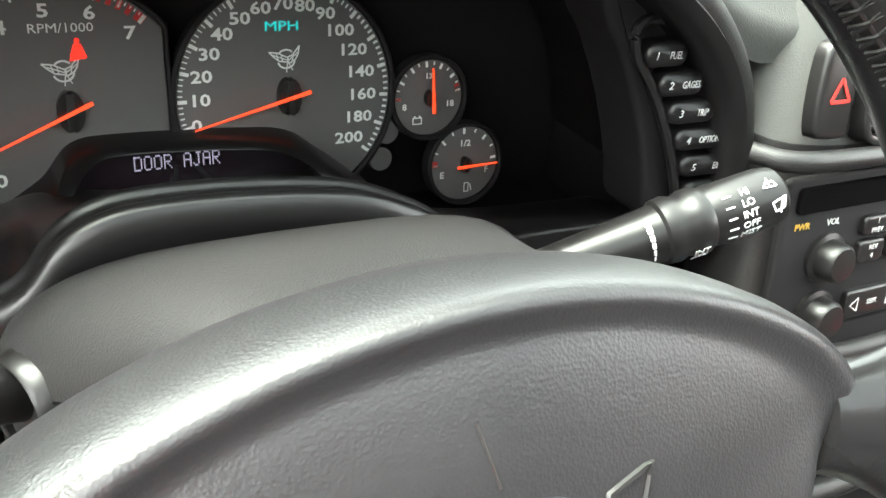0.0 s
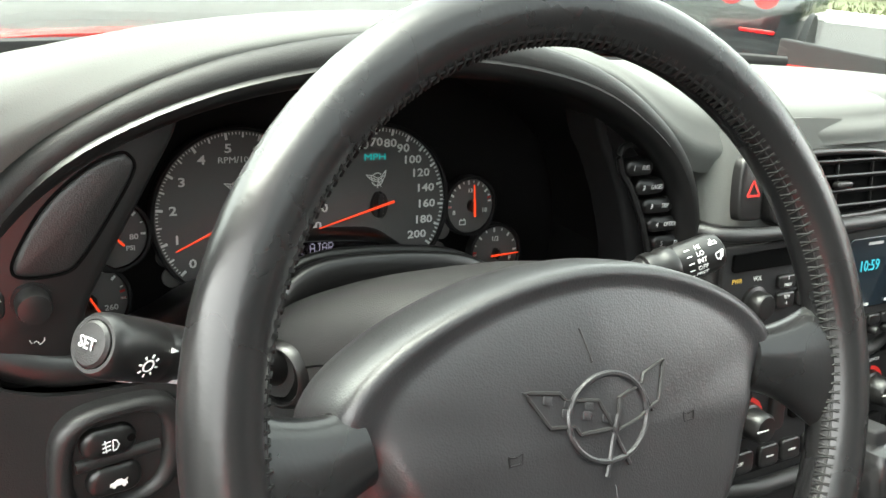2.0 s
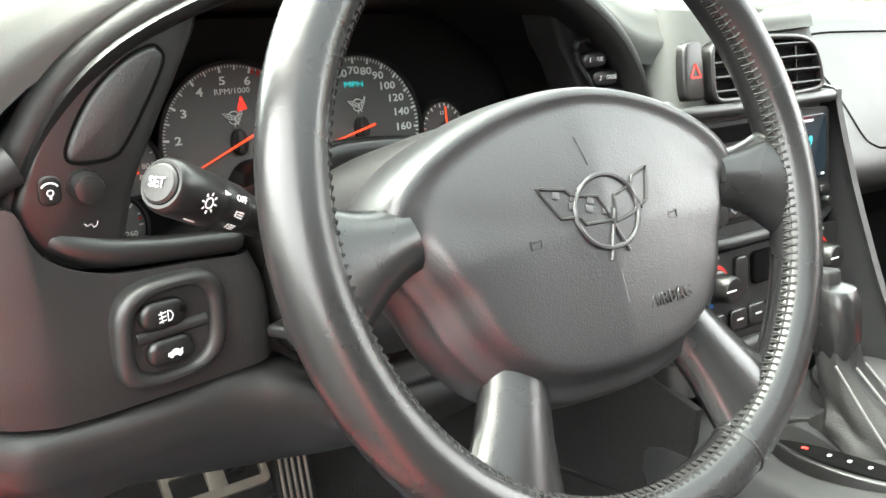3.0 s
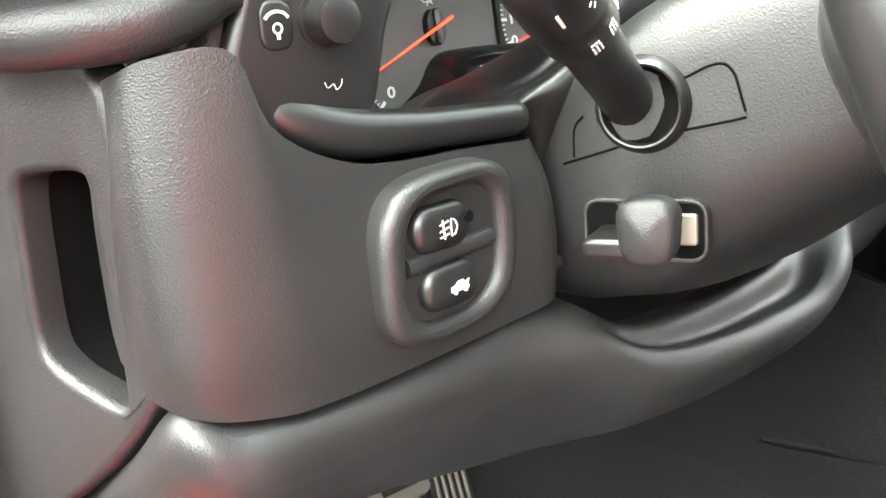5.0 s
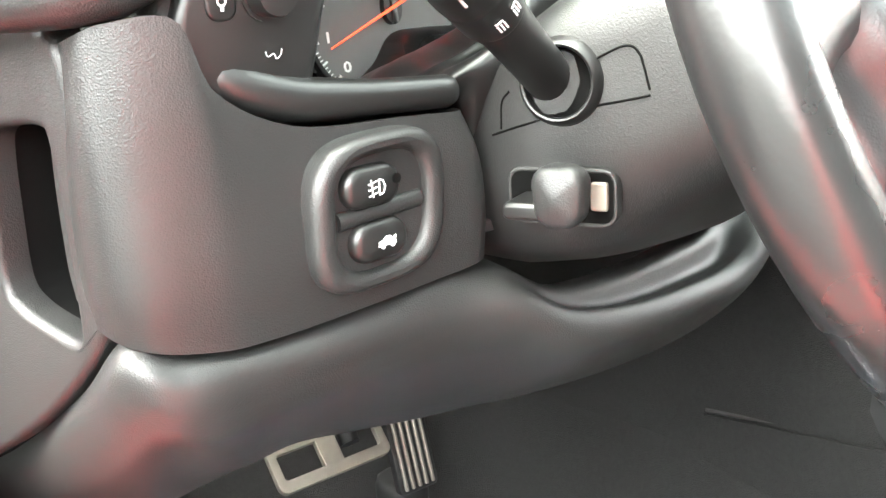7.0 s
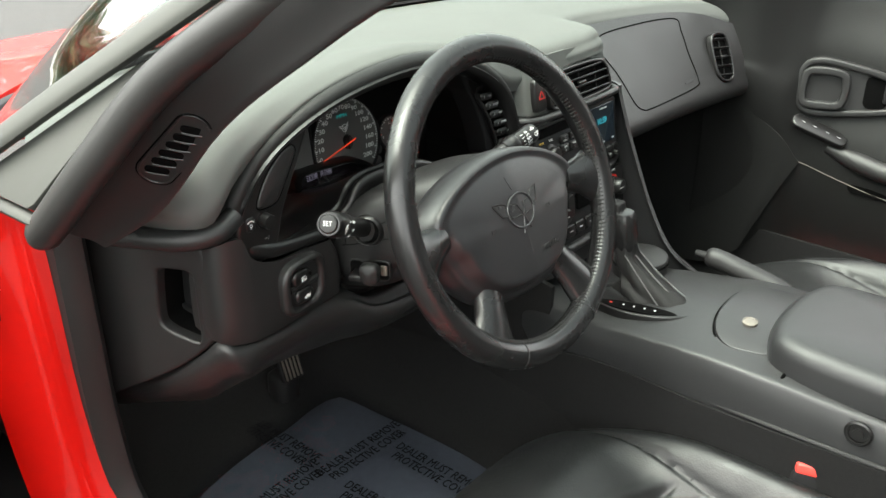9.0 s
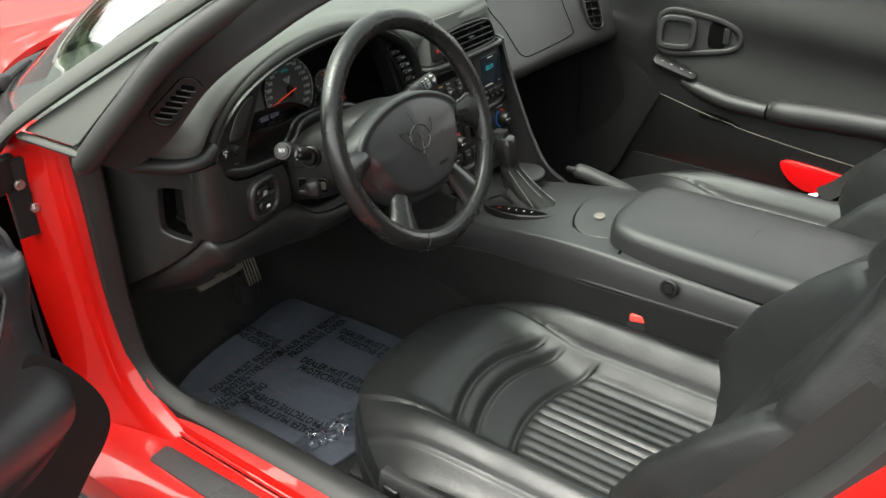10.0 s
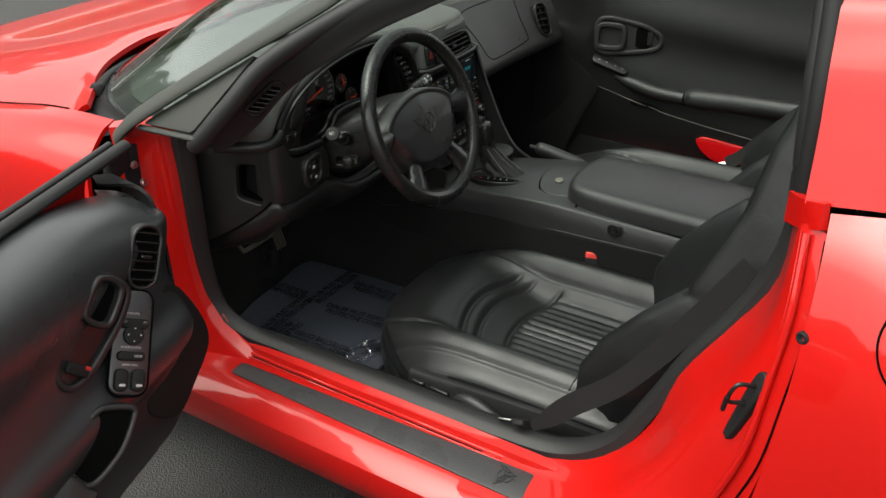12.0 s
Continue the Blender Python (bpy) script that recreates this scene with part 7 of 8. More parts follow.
part("trim_line", tube(drape(panel_ob, spline([(1.07, 0.046, 0.472), (1.07, -0.03, 0.446), (1.07, -0.12, 0.425), (1.07, -0.25, 0.408), (1.07, -0.42, 0.392), (1.07, -0.70, 0.375)], 40), 0.0008), 0.0011, 8), pedal_m, pdoor, "thin bright trim line")


def pm(y, z, x=1.130):
    return axes((x, y, z), (0.27, -0.96, 0.015), (0.10, 0, 1))


HB = arcs([(x, 1.35 * y) for x, y in [(-0.105, 0.0), (-0.095, 0.035), (-0.06, 0.046), (0.0, 0.040), (0.06, 0.030), (0.105, 0.012), (0.112, -0.012), (0.085, -0.030), (0.0, -0.040), (-0.07, -0.042), (-0.098, -0.026)]], 60)
hb = part("handle_bezel", frame_ring(HB, shrink(HB, 0.014), -0.02, 0.010, pm(-0.016, 0.634), None, 0.0045), vinyl, pdoor, "oblong handle bezel")
part("bezel_floor", slab(shrink(HB, 0.010), -0.02, 0.002, 0, pm(-0.016, 0.634)), vinyl, hb)
# near-black slabs paint the shade of the latch recess and pull cup
part("latch_recess", slab(rrect(0.044, 0.066, 0.014), 0.0, 0.003, 0.0005, on(pm(-0.016, 0.634), 0.050, 0, 0)), hole, hb)
HP = arcs([(x, 1.3 * y) for x, y in [(-0.045, 0.0), (-0.036, 0.026), (0.0, 0.030), (0.038, 0.024), (0.045, 0.0), (0.036, -0.026), (0.0, -0.030), (-0.038, -0.026)]], 48)
part("pull_cup", frame_ring(shrink(HP, -0.004), shrink(HP, 0.012), -0.012, 0.017, on(pm(-0.016, 0.634), -0.048, 0.001, 0), None, 0.004), vinyl, hb)
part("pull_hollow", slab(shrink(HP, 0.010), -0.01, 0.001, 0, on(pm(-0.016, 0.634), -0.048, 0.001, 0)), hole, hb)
part("lock_slider", box((0.016, 0.040, 0.014), on(pm(-0.016, 0.634), 0.072, 0, 0.002), 0.003), matt, hb, "dark lock slider")
spm = axes((1.100, 0.018, 0.548), (0.30, -0.9, -0.34), (0.85, 0.05, 0.50))
swp = part("switch_plate", slab(rrect(0.118, 0.034, 0.015), -0.004, 0.006, 0.003, spm), trim, pdoor, "switch plate with white marks")
for dx in (-0.036, -0.012, 0.016, 0.040):
    part("switch_mark", slab(rrect(0.0075, 0.0016, 0.0004, 1), 0, 0.0004, 0, on(spm, dx, 0, 0.0062)), dim_ink, swp, flat=True)
part("armrest", tube(spline([(1.115, 0.00, 0.512), (1.118, -0.05, 0.498), (1.112, -0.13, 0.484), (1.108, -0.225, 0.482)], 20), [0.012 + 0.008 * smooth(0, 8, k) for k in range(20)], 14), vinyl, pdoor, "curved pull grip")
part("armrest", tube(spline([(1.116, -0.232, 0.484), (1.112, -0.28, 0.488), (1.118, -0.45, 0.496), (1.125, -0.80, 0.504)], 20), [0.024 + 0.006 * smooth(0, 5, k) for k in range(20)], 16), vinyl, pdoor, "padded armrest")
# shade under the grip as a near-black slab
part("pull_hollow", slab(rrect(0.15, 0.030, 0.014), -0.008, 0.002, 0, axes((1.122, -0.13, 0.438), (0.05, -1, -0.05), (0.1, 0, 1))), hole, pdoor)
RF = arcs([(1.15 * x, 1.15 * y) for x, y in [(-0.080, 0.026), (-0.060, 0.031), (0.0, 0.027), (0.07, 0.018), (0.085, 0.005), (0.060, -0.018), (0.02, -0.030), (-0.03, -0.028), (-0.065, -0.008), (-0.082, 0.015)]], 48)
part("reflector", slab(RF, -0.004, 0.006, 0.002, axes((1.118, -0.375, 0.335), (0, -1, 0.02), (0.02, 0, 1))), red_dark, pdoor, "red door reflector")
# speaker-side kick panel
rows = [[(1.010, 0.50, 0.60), (1.020, 0.50, 0.40), (1.02, 0.50, 0.20)], [(1.018, 0.24, 0.618), (1.058, 0.22, 0.45), (1.05, 0.22, 0.20)], [(1.062, 0.105, 0.548), (1.072, 0.110, 0.42), (1.060, 0.15, 0.24)], [(1.098, 0.048, 0.474), (1.086, 0.080, 0.40), (1.068, 0.13, 0.27)]]
kp = solo("kick_panel", shell(net(rows, 16, 14), 0.006), kick_m, "dark carpeted side panel with a small clip", "panel", kind="structure")
part("clip", slab(rrect(0.030, 0.005, 0.002), 0, 0.003, 0.001, axes((1.0565, 0.215, 0.47), (0.1, -1, 0.02), (0.05, 0, 1))), steel, kp)

# ---- the open driver's door ----
ddoor = thing("driver_door", "open driver's door with black trim, switches and a vent", "car door", (-0.47, 0.37, 0.3))
DX = Vector((-0.96, -0.28, 0))
DN = Vector((0.28, -0.96, 0))


def dp(a, z, n):
    return Vector((-0.47, 0.37, 0)) + DX * a + DN * n + Vector((0, 0, z))


def dm(a, z, n, x=(1, 0, 0), y=(0, 1, 0)):
    """A pose on the door: x and y are given as (along, up, out)."""
    f = lambda v: DX * v[0] + Vector((0, 0, v[1])) + DN * v[2]
    m = axes(dp(a, z, n), f(x), f(y))
    if (m.to_3x3() @ Vector((0, 0, 1))).dot(DN) < 0:
        m = axes(dp(a, z, n), -f(x), f(y))
    return m


rows = []
for a, n0 in ((0.125, -0.030), (0.15, -0.008), (0.21, 0.0), (0.33, 0.0), (0.50, 0.0), (0.80, 0.0), (1.20, 0.0)):
    top = 0.795 - 0.05 * smooth(0.30, 0.12, a)
    rows.append([dp(a, z, n + n0) for z, n in ((top, 0.050), (top + 0.002, 0.105), (top - 0.016, 0.152), (0.715, 0.178), (0.63, 0.162), (0.568, 0.172), (0.525, 0.196), (0.485, 0.192), (0.44, 0.165), (0.34, 0.150), (0.27, 0.13))])
part("door_panel", shell(net(rows, 50, 60), 0.004), door_vinyl, ddoor, "black grained door panel")
rows = [[dp(a, z, n) for z, n in ((0.80, 0.045), (0.79, 0.0), (0.70, -0.035), (0.50, -0.05), (0.30, -0.02), (0.26, 0.06))] for a in (0.10, 0.3, 0.6, 0.9, 1.22)]
part("door_skin", shell(net(rows, 24, 24), 0.008), red, ddoor, "red outer skin of the door")
part("window_seal", tube([dp(a, 0.806, 0.052) for a in (0.06, 0.3, 0.7, 1.2)], 0.013, 10, flat=0.8), rubber, ddoor)
part("window_seal", tube([dp(a, 0.802, 0.020) for a in (0.06, 0.3, 0.7, 1.2)], 0.008, 10), trim, ddoor)
rows = [[dp(0.128, z, n) for z, n in ((0.76, 0.03), (0.755, 0.13), (0.60, 0.15), (0.40, 0.14), (0.27, 0.11))], [dp(0.10, z, n) for z, n in ((0.76, 0.0), (0.755, 0.06), (0.60, 0.07), (0.40, 0.06), (0.27, 0.05))]]
part("door_edge", shell(net(rows, 6, 20), 0.006), matt, ddoor)
KP = arcs([(0.185, 0.60), (0.142, 0.580), (0.095, 0.510), (0.068, 0.45), (0.066, 0.41), (0.085, 0.385), (0.120, 0.365), (0.200, 0.330), (0.275, 0.385), (0.285, 0.44), (0.255, 0.52)], 56)
kick = part("speaker_cover", slab([(-x, y) for x, y in KP], -0.012, 0.006, 0.004, dm(0, 0, 0.158)), kick_m, ddoor, "dark cloth speaker cover")
part("clip", slab(rrect(0.010, 0.034, 0.002), 0, 0.003, 0.001, dm(0.152, 0.501, 0.1645, (1, 0.35, 0), (-0.35, 1, 0))), steel, kick)

vm = axes((-0.655, 0.126, 0.702), (0.872, -0.187, -0.452), (0.336, 0.16, 0.928))
dv = thing("door_vent", "upright slatted air vent in the open door", "air vent", vm.translation)
VO = rrect(0.058, 0.108, 0.026)
part("frame", frame_ring(VO, shrink(VO, 0.006), -0.01, 0.008, vm, None, 0.003), vinyl, dv)
# no depth behind these slats: a black slab gives the duct's shade
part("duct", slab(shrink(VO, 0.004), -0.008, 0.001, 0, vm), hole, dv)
for k in range(6):
    part("slat", box((0.044, 0.0026, 0.008), on(vm, 0, -0.038 + 0.0152 * k, 0.004) @ pose(0, 0, 0, -20), 0.0008), trim, dv)
part("tab", box((0.020, 0.006, 0.006), on(vm, 0, 0.0, 0.009), 0.002), trim, dv)

sm_ = axes((-0.737, 0.092, 0.594), (0.83, -0.334, -0.447), (0.685, 0.24, 0.688))
dsw = thing("door_switch_panel", "grey-black door switch panel with mirror and window switches", "switch panel", sm_.translation)
part("plate", slab(rrect(0.064, 0.168, 0.020), -0.030, 0.004, 0.003, sm_), door_vinyl, dsw)
part("plate_gap", tube([sm_ @ Vector((x, y, 0.001)) for x, y in rrect(0.067, 0.171, 0.021)], 0.0022, 6, True), hole, dsw)
part("mirror_selector", slab(rrect(0.046, 0.016, 0.006), 0, 0.009, 0.003, on(sm_, 0.002, 0.030, 0.002)), matt, dsw)
jp = part("mirror_pad", lathe([(0.017, 0.002), (0.0165, 0.009), (0.012, 0.0105), (0.004, 0.0095), (0.001, 0.0095)], 28, on(sm_, 0.002, 0.012, 0)), matt, dsw, "round mirror adjuster")
for k in range(4):
    a = k * math.pi / 2
    part("arrow_mark", slab([(0.0095, -0.002), (0.0095, 0.002), (0.012, 0)], 0, 0.0004, 0, on(sm_, 0.002, 0.012, 0.0106) @ pose(0, 0, 0, 0, 0, math.degrees(a))), dim_ink, jp, flat=True)
part("lock_switch", slab(rrect(0.046, 0.015, 0.007), 0, 0.009, 0.003, on(sm_, 0.0, -0.022, 0.002)), matt, dsw)
for dx in (-0.014, 0.014):
    w_ = part("window_switch", slab(rrect(0.022, 0.036, 0.009), 0, 0.011, 0.004, on(sm_, dx, -0.060, 0.002)), matt, dsw, "window switch")
    part("switch_mark", slab(rrect(0.010, 0.004, 0.001, 2), 0, 0.0004, 0, on(sm_, dx, -0.068, 0.0132)), dim_ink, w_, flat=True)
for dy, s in ((0.046, "MIRRORS"), (-0.008, "DOOR LOCKS"), (-0.036, "WINDOWS")):
    words(s, 0.0052, on(sm_, 0, dy, 0.0043), dim_ink, dsw)
words("LOCK", 0.0048, on(sm_, 0.010, -0.022, 0.0112), dim_ink, dsw)
words("LT", 0.0046, on(sm_, -0.014, 0.032, 0.0112), dim_ink, dsw)
words("RT", 0.0046, on(sm_, 0.018, 0.032, 0.0112), dim_ink, dsw)

hm = axes((-0.800, 0.098, 0.655), (-0.711, -0.145, -0.688), (0.704, -0.146, -0.695))
HO = arcs([(x, 1.45 * y) for x, y in [(-0.090, 0.004), (-0.080, 0.030), (-0.04, 0.036), (0.02, 0.030), (0.07, 0.020), (0.095, 0.006), (0.095, -0.012), (0.07, -0.026), (0.0, -0.036), (-0.06, -0.030), (-0.085, -0.018)]], 56)
dh = part("handle_bezel", frame_ring(HO, shrink(HO, 0.012), -0.012, 0.010, hm, None, 0.004), vinyl, ddoor, "oblong handle bezel")
part("bezel_floor", slab(shrink(HO, 0.010), -0.012, 0.0, 0, hm), trim, dh)
HQ = arcs([(x, 1.3 * y) for x, y in [(-0.042, 0.0), (-0.032, 0.020), (0.0, 0.024), (0.032, 0.020), (0.040, 0.0), (0.032, -0.020), (0.0, -0.024), (-0.032, -0.020)]], 44)
part("pull_cup", frame_ring(HQ, shrink(HQ, 0.010), -0.006, 0.018, on(hm, -0.045, 0.0, 0), None, 0.004), vinyl, dh)
# shade inside the cup painted as a near-black slab
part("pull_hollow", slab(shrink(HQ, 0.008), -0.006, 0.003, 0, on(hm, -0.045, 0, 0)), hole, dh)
part("lock_slider", box((0.018, 0.040, 0.014), on(hm, 0.062, 0, 0.006), 0.003), matt, dh, "dark lock slider")
part("lock_flag", box((0.006, 0.010, 0.004), on(hm, 0.056, 0.014, 0.013), 0.001), red_ink, dh, "small red flag")
CUP = arcs([(-0.048, -0.114), (-0.029, -0.108), (0.002, -0.108), (0.004, -0.118), (-0.006, -0.154), (-0.020, -0.180), (-0.050, -0.213), (-0.072, -0.205), (-0.084, -0.182), (-0.073, -0.146)], 60)
# solid slab, not a recess: the cup's shade is its black colour
part("pull_hollow", slab(CUP, -0.030, 0.014, 0.0005, sm_), hole, ddoor, "near-black slab with a deep pull cup's shade in its colour")
part("pull_rim", frame_ring(shrink(CUP, -0.011), CUP, -0.030, 0.019, sm_, None, 0.0050), vinyl, ddoor, "rounded rim of the pull cup")
part("armrest", slab(arcs([(-0.095, -0.205), (-0.055, -0.222), (-0.040, -0.235), (-0.055, -0.30), (-0.10, -0.42), (-0.17, -0.42), (-0.15, -0.30)], 48), -0.05, 0.026, 0.010, sm_, None, 0.004), vinyl, ddoor, "padded armrest")
# hinge between door and jamb
hinge = part("hinge", box((0.055, 0.010, 0.125), pose(-0.420, 0.402, 0.690, 0, 0, -10), 0.003), matt, ddoor, "black door hinge with bright bolts")
part("hinge_arm", box((0.085, 0.018, 0.050), pose(-0.465, 0.398, 0.735, 0, 0, 20), 0.005), matt, hinge)
for x, z in ((-0.417, 0.672), (-0.432, 0.715)):
    part("bolt", lathe([(0.0085, 0), (0.0085, 0.003), (0.0062, 0.004), (0.0058, 0.008), (0.001, 0.0085)], 6, axes((x, 0.3955, z), (1, 0, 0), (0, 0, 1))), steel, hinge, "bright hexagon bolt")

# ---- floor ----
rows = [[(-0.335, 0.33, 0.30), (-0.29, 0.33, 0.20), (-0.25, 0.33, 0.165), (0.0, 0.33, 0.160), (0.20, 0.33, 0.18), (0.27, 0.33, 0.33)],
        [(-0.335, 0.0, 0.30), (-0.29, 0.0, 0.20), (-0.25, 0.0, 0.165), (0.0, 0.0, 0.155), (0.20, 0.0, 0.165), (0.245, 0.0, 0.30)],
        [(-0.335, -0.5, 0.30), (-0.29, -0.5, 0.20), (-0.25, -0.5, 0.165), (0.0, -0.5, 0.155), (0.20, -0.5, 0.165), (0.245, -0.5, 0.30)],
        [(-0.335, -0.9, 0.30), (-0.29, -0.9, 0.20), (-0.25, -0.9, 0.165), (0.0, -0.9, 0.155), (0.20, -0.9, 0.165), (0.245, -0.9, 0.30)]]
front = [[(-0.34, 0.80, 0.62), (-0.29, 0.82, 0.60), (-0.2, 0.84, 0.58), (0.0, 0.84, 0.56), (0.2, 0.84, 0.56), (0.34, 0.84, 0.56)],
         [(-0.335, 0.62, 0.34), (-0.29, 0.62, 0.31), (-0.25, 0.62, 0.29), (0.0, 0.62, 0.27), (0.20, 0.62, 0.28), (0.30, 0.62, 0.40)],
         [(-0.335, 0.50, 0.30), (-0.29, 0.50, 0.22), (-0.25, 0.50, 0.19), (0.0, 0.50, 0.175), (0.20, 0.50, 0.19), (0.285, 0.50, 0.35)]]
solo("floor", shell(net(front + rows, 50, 40), 0.01), carpet, "dark grey carpeted footwell floor", "floor", kind="structure")
bm = net([[(0.45, y, 0.30), (0.50, y, 0.165), (0.80, y, 0.155), (1.06, y, 0.165), (1.10, y, 0.30)] for y in (0.75, 0.3, -0.3, -0.9)], 12, 12)
solo("floor_passenger", shell(bm, 0.01), carpet, "dark carpeted passenger floor", "floor", kind="structure")
rows = [[(0.258, 0.62, 0.52), (0.262, 0.62, 0.36), (0.25, 0.62, 0.24)], [(0.258, 0.35, 0.54), (0.262, 0.35, 0.36), (0.25, 0.35, 0.17)], [(0.256, 0.10, 0.50), (0.250, 0.10, 0.36), (0.25, 0.10, 0.16)]]
solo("tunnel_side", shell(net(rows, 14, 14), 0.008), carpet, "dark carpeted tunnel wall in the footwell", "wall", kind="structure")
rows = [[(-0.335, 0.75, 0.62), (-0.338, 0.75, 0.40), (-0.335, 0.75, 0.25)], [(-0.345, 0.42, 0.60), (-0.345, 0.42, 0.42), (-0.338, 0.42, 0.27)], [(-0.345, 0.33, 0.50), (-0.343, 0.33, 0.42), (-0.338, 0.33, 0.30)]]
sk = solo("side_wall", shell(net(rows, 14, 14), 0.008), carpet, "dark carpeted footwell side wall", "wall", kind="structure")
part("clip", slab(rrect(0.008, 0.014, 0.002), 0, 0.003, 0.0008, axes((-0.332, 0.345, 0.355), (0.1, -1, 0), (0, 0, 1))), white_ink, sk)

# floor mat under its printed film
mat_out = arcs([(-0.245, 0.50), (-0.05, 0.535), (0.13, 0.515), (0.165, 0.36), (0.172, 0.16), (0.13, 0.07), (-0.05, 0.035), (-0.20, 0.05), (-0.265, 0.12), (-0.268, 0.34)], 60)
mat = thing("floor_mat", "dark floor mat under clear printed protective film", "floor mat", (0, 0.28, 0.17))
part("mat", slab(mat_out, 0.168, 0.178, 0.004), material("mat_pile", (0.050, 0.055, 0.066), 0.9, bumps=(("noise", 700, 0.6, 0.001),), vary=0.2, vary_scale=120, spec=0.2), mat)
random.seed(4)


def film_sheet():
    n = 44
    rings = []
    for i in range(n + 1):
        y = 0.03 + 0.49 * i / n
        ring = []
        for j in range(n + 1):
            x = -0.255 + 0.425 * j / n
            e = max(abs(2 * j / n - 1), abs(2 * i / n - 1)) ** 8
            near = smooth(0.16, 0.03, y) * smooth(-0.15, 0.02, x)
            h = 0.0025 * noise.noise(Vector((x * 14, y * 14, 3))) + 0.0016 * noise.noise(Vector((x * 45, y * 45, 7))) + near * (0.010 * abs(noise.noise(Vector((x * 60, y * 40, 1)))) + 0.008)
            ring.append((x + 0.006 * noise.noise(Vector((y * 20, 0, 5))) * e, y, 0.1825 + h))
        rings.append(ring)
    return loft(rings, False, False)


fs = part("protective_film", film_sheet(), film, mat, "wrinkled clear plastic film", crease=25)
fs.visible_shadow = False
# the crumpled edge of the film before the seat
bm = bmesh.new()
rings = []
for i in range(34):
    f = i / 33
    c = Vector((-0.215 + 0.175 * f, 0.112 - 0.045 * f, 0.186))
    ring = []
    for k in range(14):
        g = k / 13 - 0.5
        n_ = noise.noise(Vector((f * 9, g * 5, 4.0))) + 0.6 * noise.noise(Vector((f * 22, g * 11, 8.0)))
        ring.append(c + Vector((0.012 * n_, 0.050 * g * (0.6 + 0.5 * math.sin(math.pi * f)), 0.006 + 0.016 * abs(n_) * math.sin(math.pi * min(max(f, 0.02), 0.98)))))
    rings.append(ring)
bm = loft(rings, False, False)
fold = part("film_fold", bm, pane("crumpled_film", (0.80, 0.82, 0.86), 2.6), mat, "crumpled bright edge of the film", crease=20)
fold.visible_shadow = False
ink = material("dark_print", (0.002, 0.002, 0.003), 0.8, spec=0.1, vary=0.05)
for cx, cy, dx, dy in ((-0.006, 0.197, 0.10, -0.995), (-0.166, 0.200, -0.05, 0.998), (-0.10, 0.360, 1.0, 0.03), (0.060, 0.335, 1.0, -0.03), (-0.004, 0.455, 0.02, -1.0), (-0.205, 0.300, -1.0, 0.1), (0.11, 0.20, 0.03, -1.0)):
    tm = axes((cx, cy, 0.1915), (dx, dy, 0), (-dy, dx, 0))
    for k, s in enumerate(("DEALER MUST REMOVE", "PROTECTIVE COVER")):
        words(s, 0.0250, on(tm, 0, -0.023 * k, 0), ink, mat, "printed_line", stretch=0.70, depth=0.0004)

# pedals
bp = thing("brake_pedal", "bare metal brake pedal with two cut-outs", "pedal", (-0.07, 0.5, 0.29))
q = axes((-0.030, 0.500, 0.331), (1, 0, 0.0), (0, 0.72, 0.70))
O = rrect(0.115, 0.046, 0.008)
bm = frame_ring(O, rrect(0.099, 0.024, 0.003), -0.003, 0.004, q, None, 0.001)
box((0.020, 0.030, 0.007), on(q, 0, 0, 0.0005), 0.001, bm)
part("pad", bm, pedal_m, bp, "worn bare metal pad")
part("arm", tube(spline([(0.0, 0.512, 0.322), (0.005, 0.55, 0.37), (0.01, 0.56, 0.45), (0.01, 0.55, 0.56)], 12), 0.010, 10), matt, bp)
ap = thing("accelerator_pedal", "ribbed black accelerator pedal", "pedal", (0.03, 0.52, 0.25))
q = axes((0.071, 0.520, 0.288), (1, 0, -0.03), (0.03, 0.35, 0.93))
part("pad", slab(rrect(0.046, 0.090, 0.006), -0.004, 0.005, 0.002, q), matt, ap)
for k in range(5):
    part("rib", box((0.0035, 0.082, 0.003), on(q, -0.016 + 0.008 * k, 0, 0.006), 0.001), pedal_m, ap)
part("arm", tube(spline([(0.07, 0.53, 0.26), (0.065, 0.57, 0.33), (0.06, 0.59, 0.44)], 10), 0.007, 8), matt, ap)
part("heel", box((0.05, 0.05, 0.05), pose(0.07, 0.535, 0.225), 0.012), matt, ap)

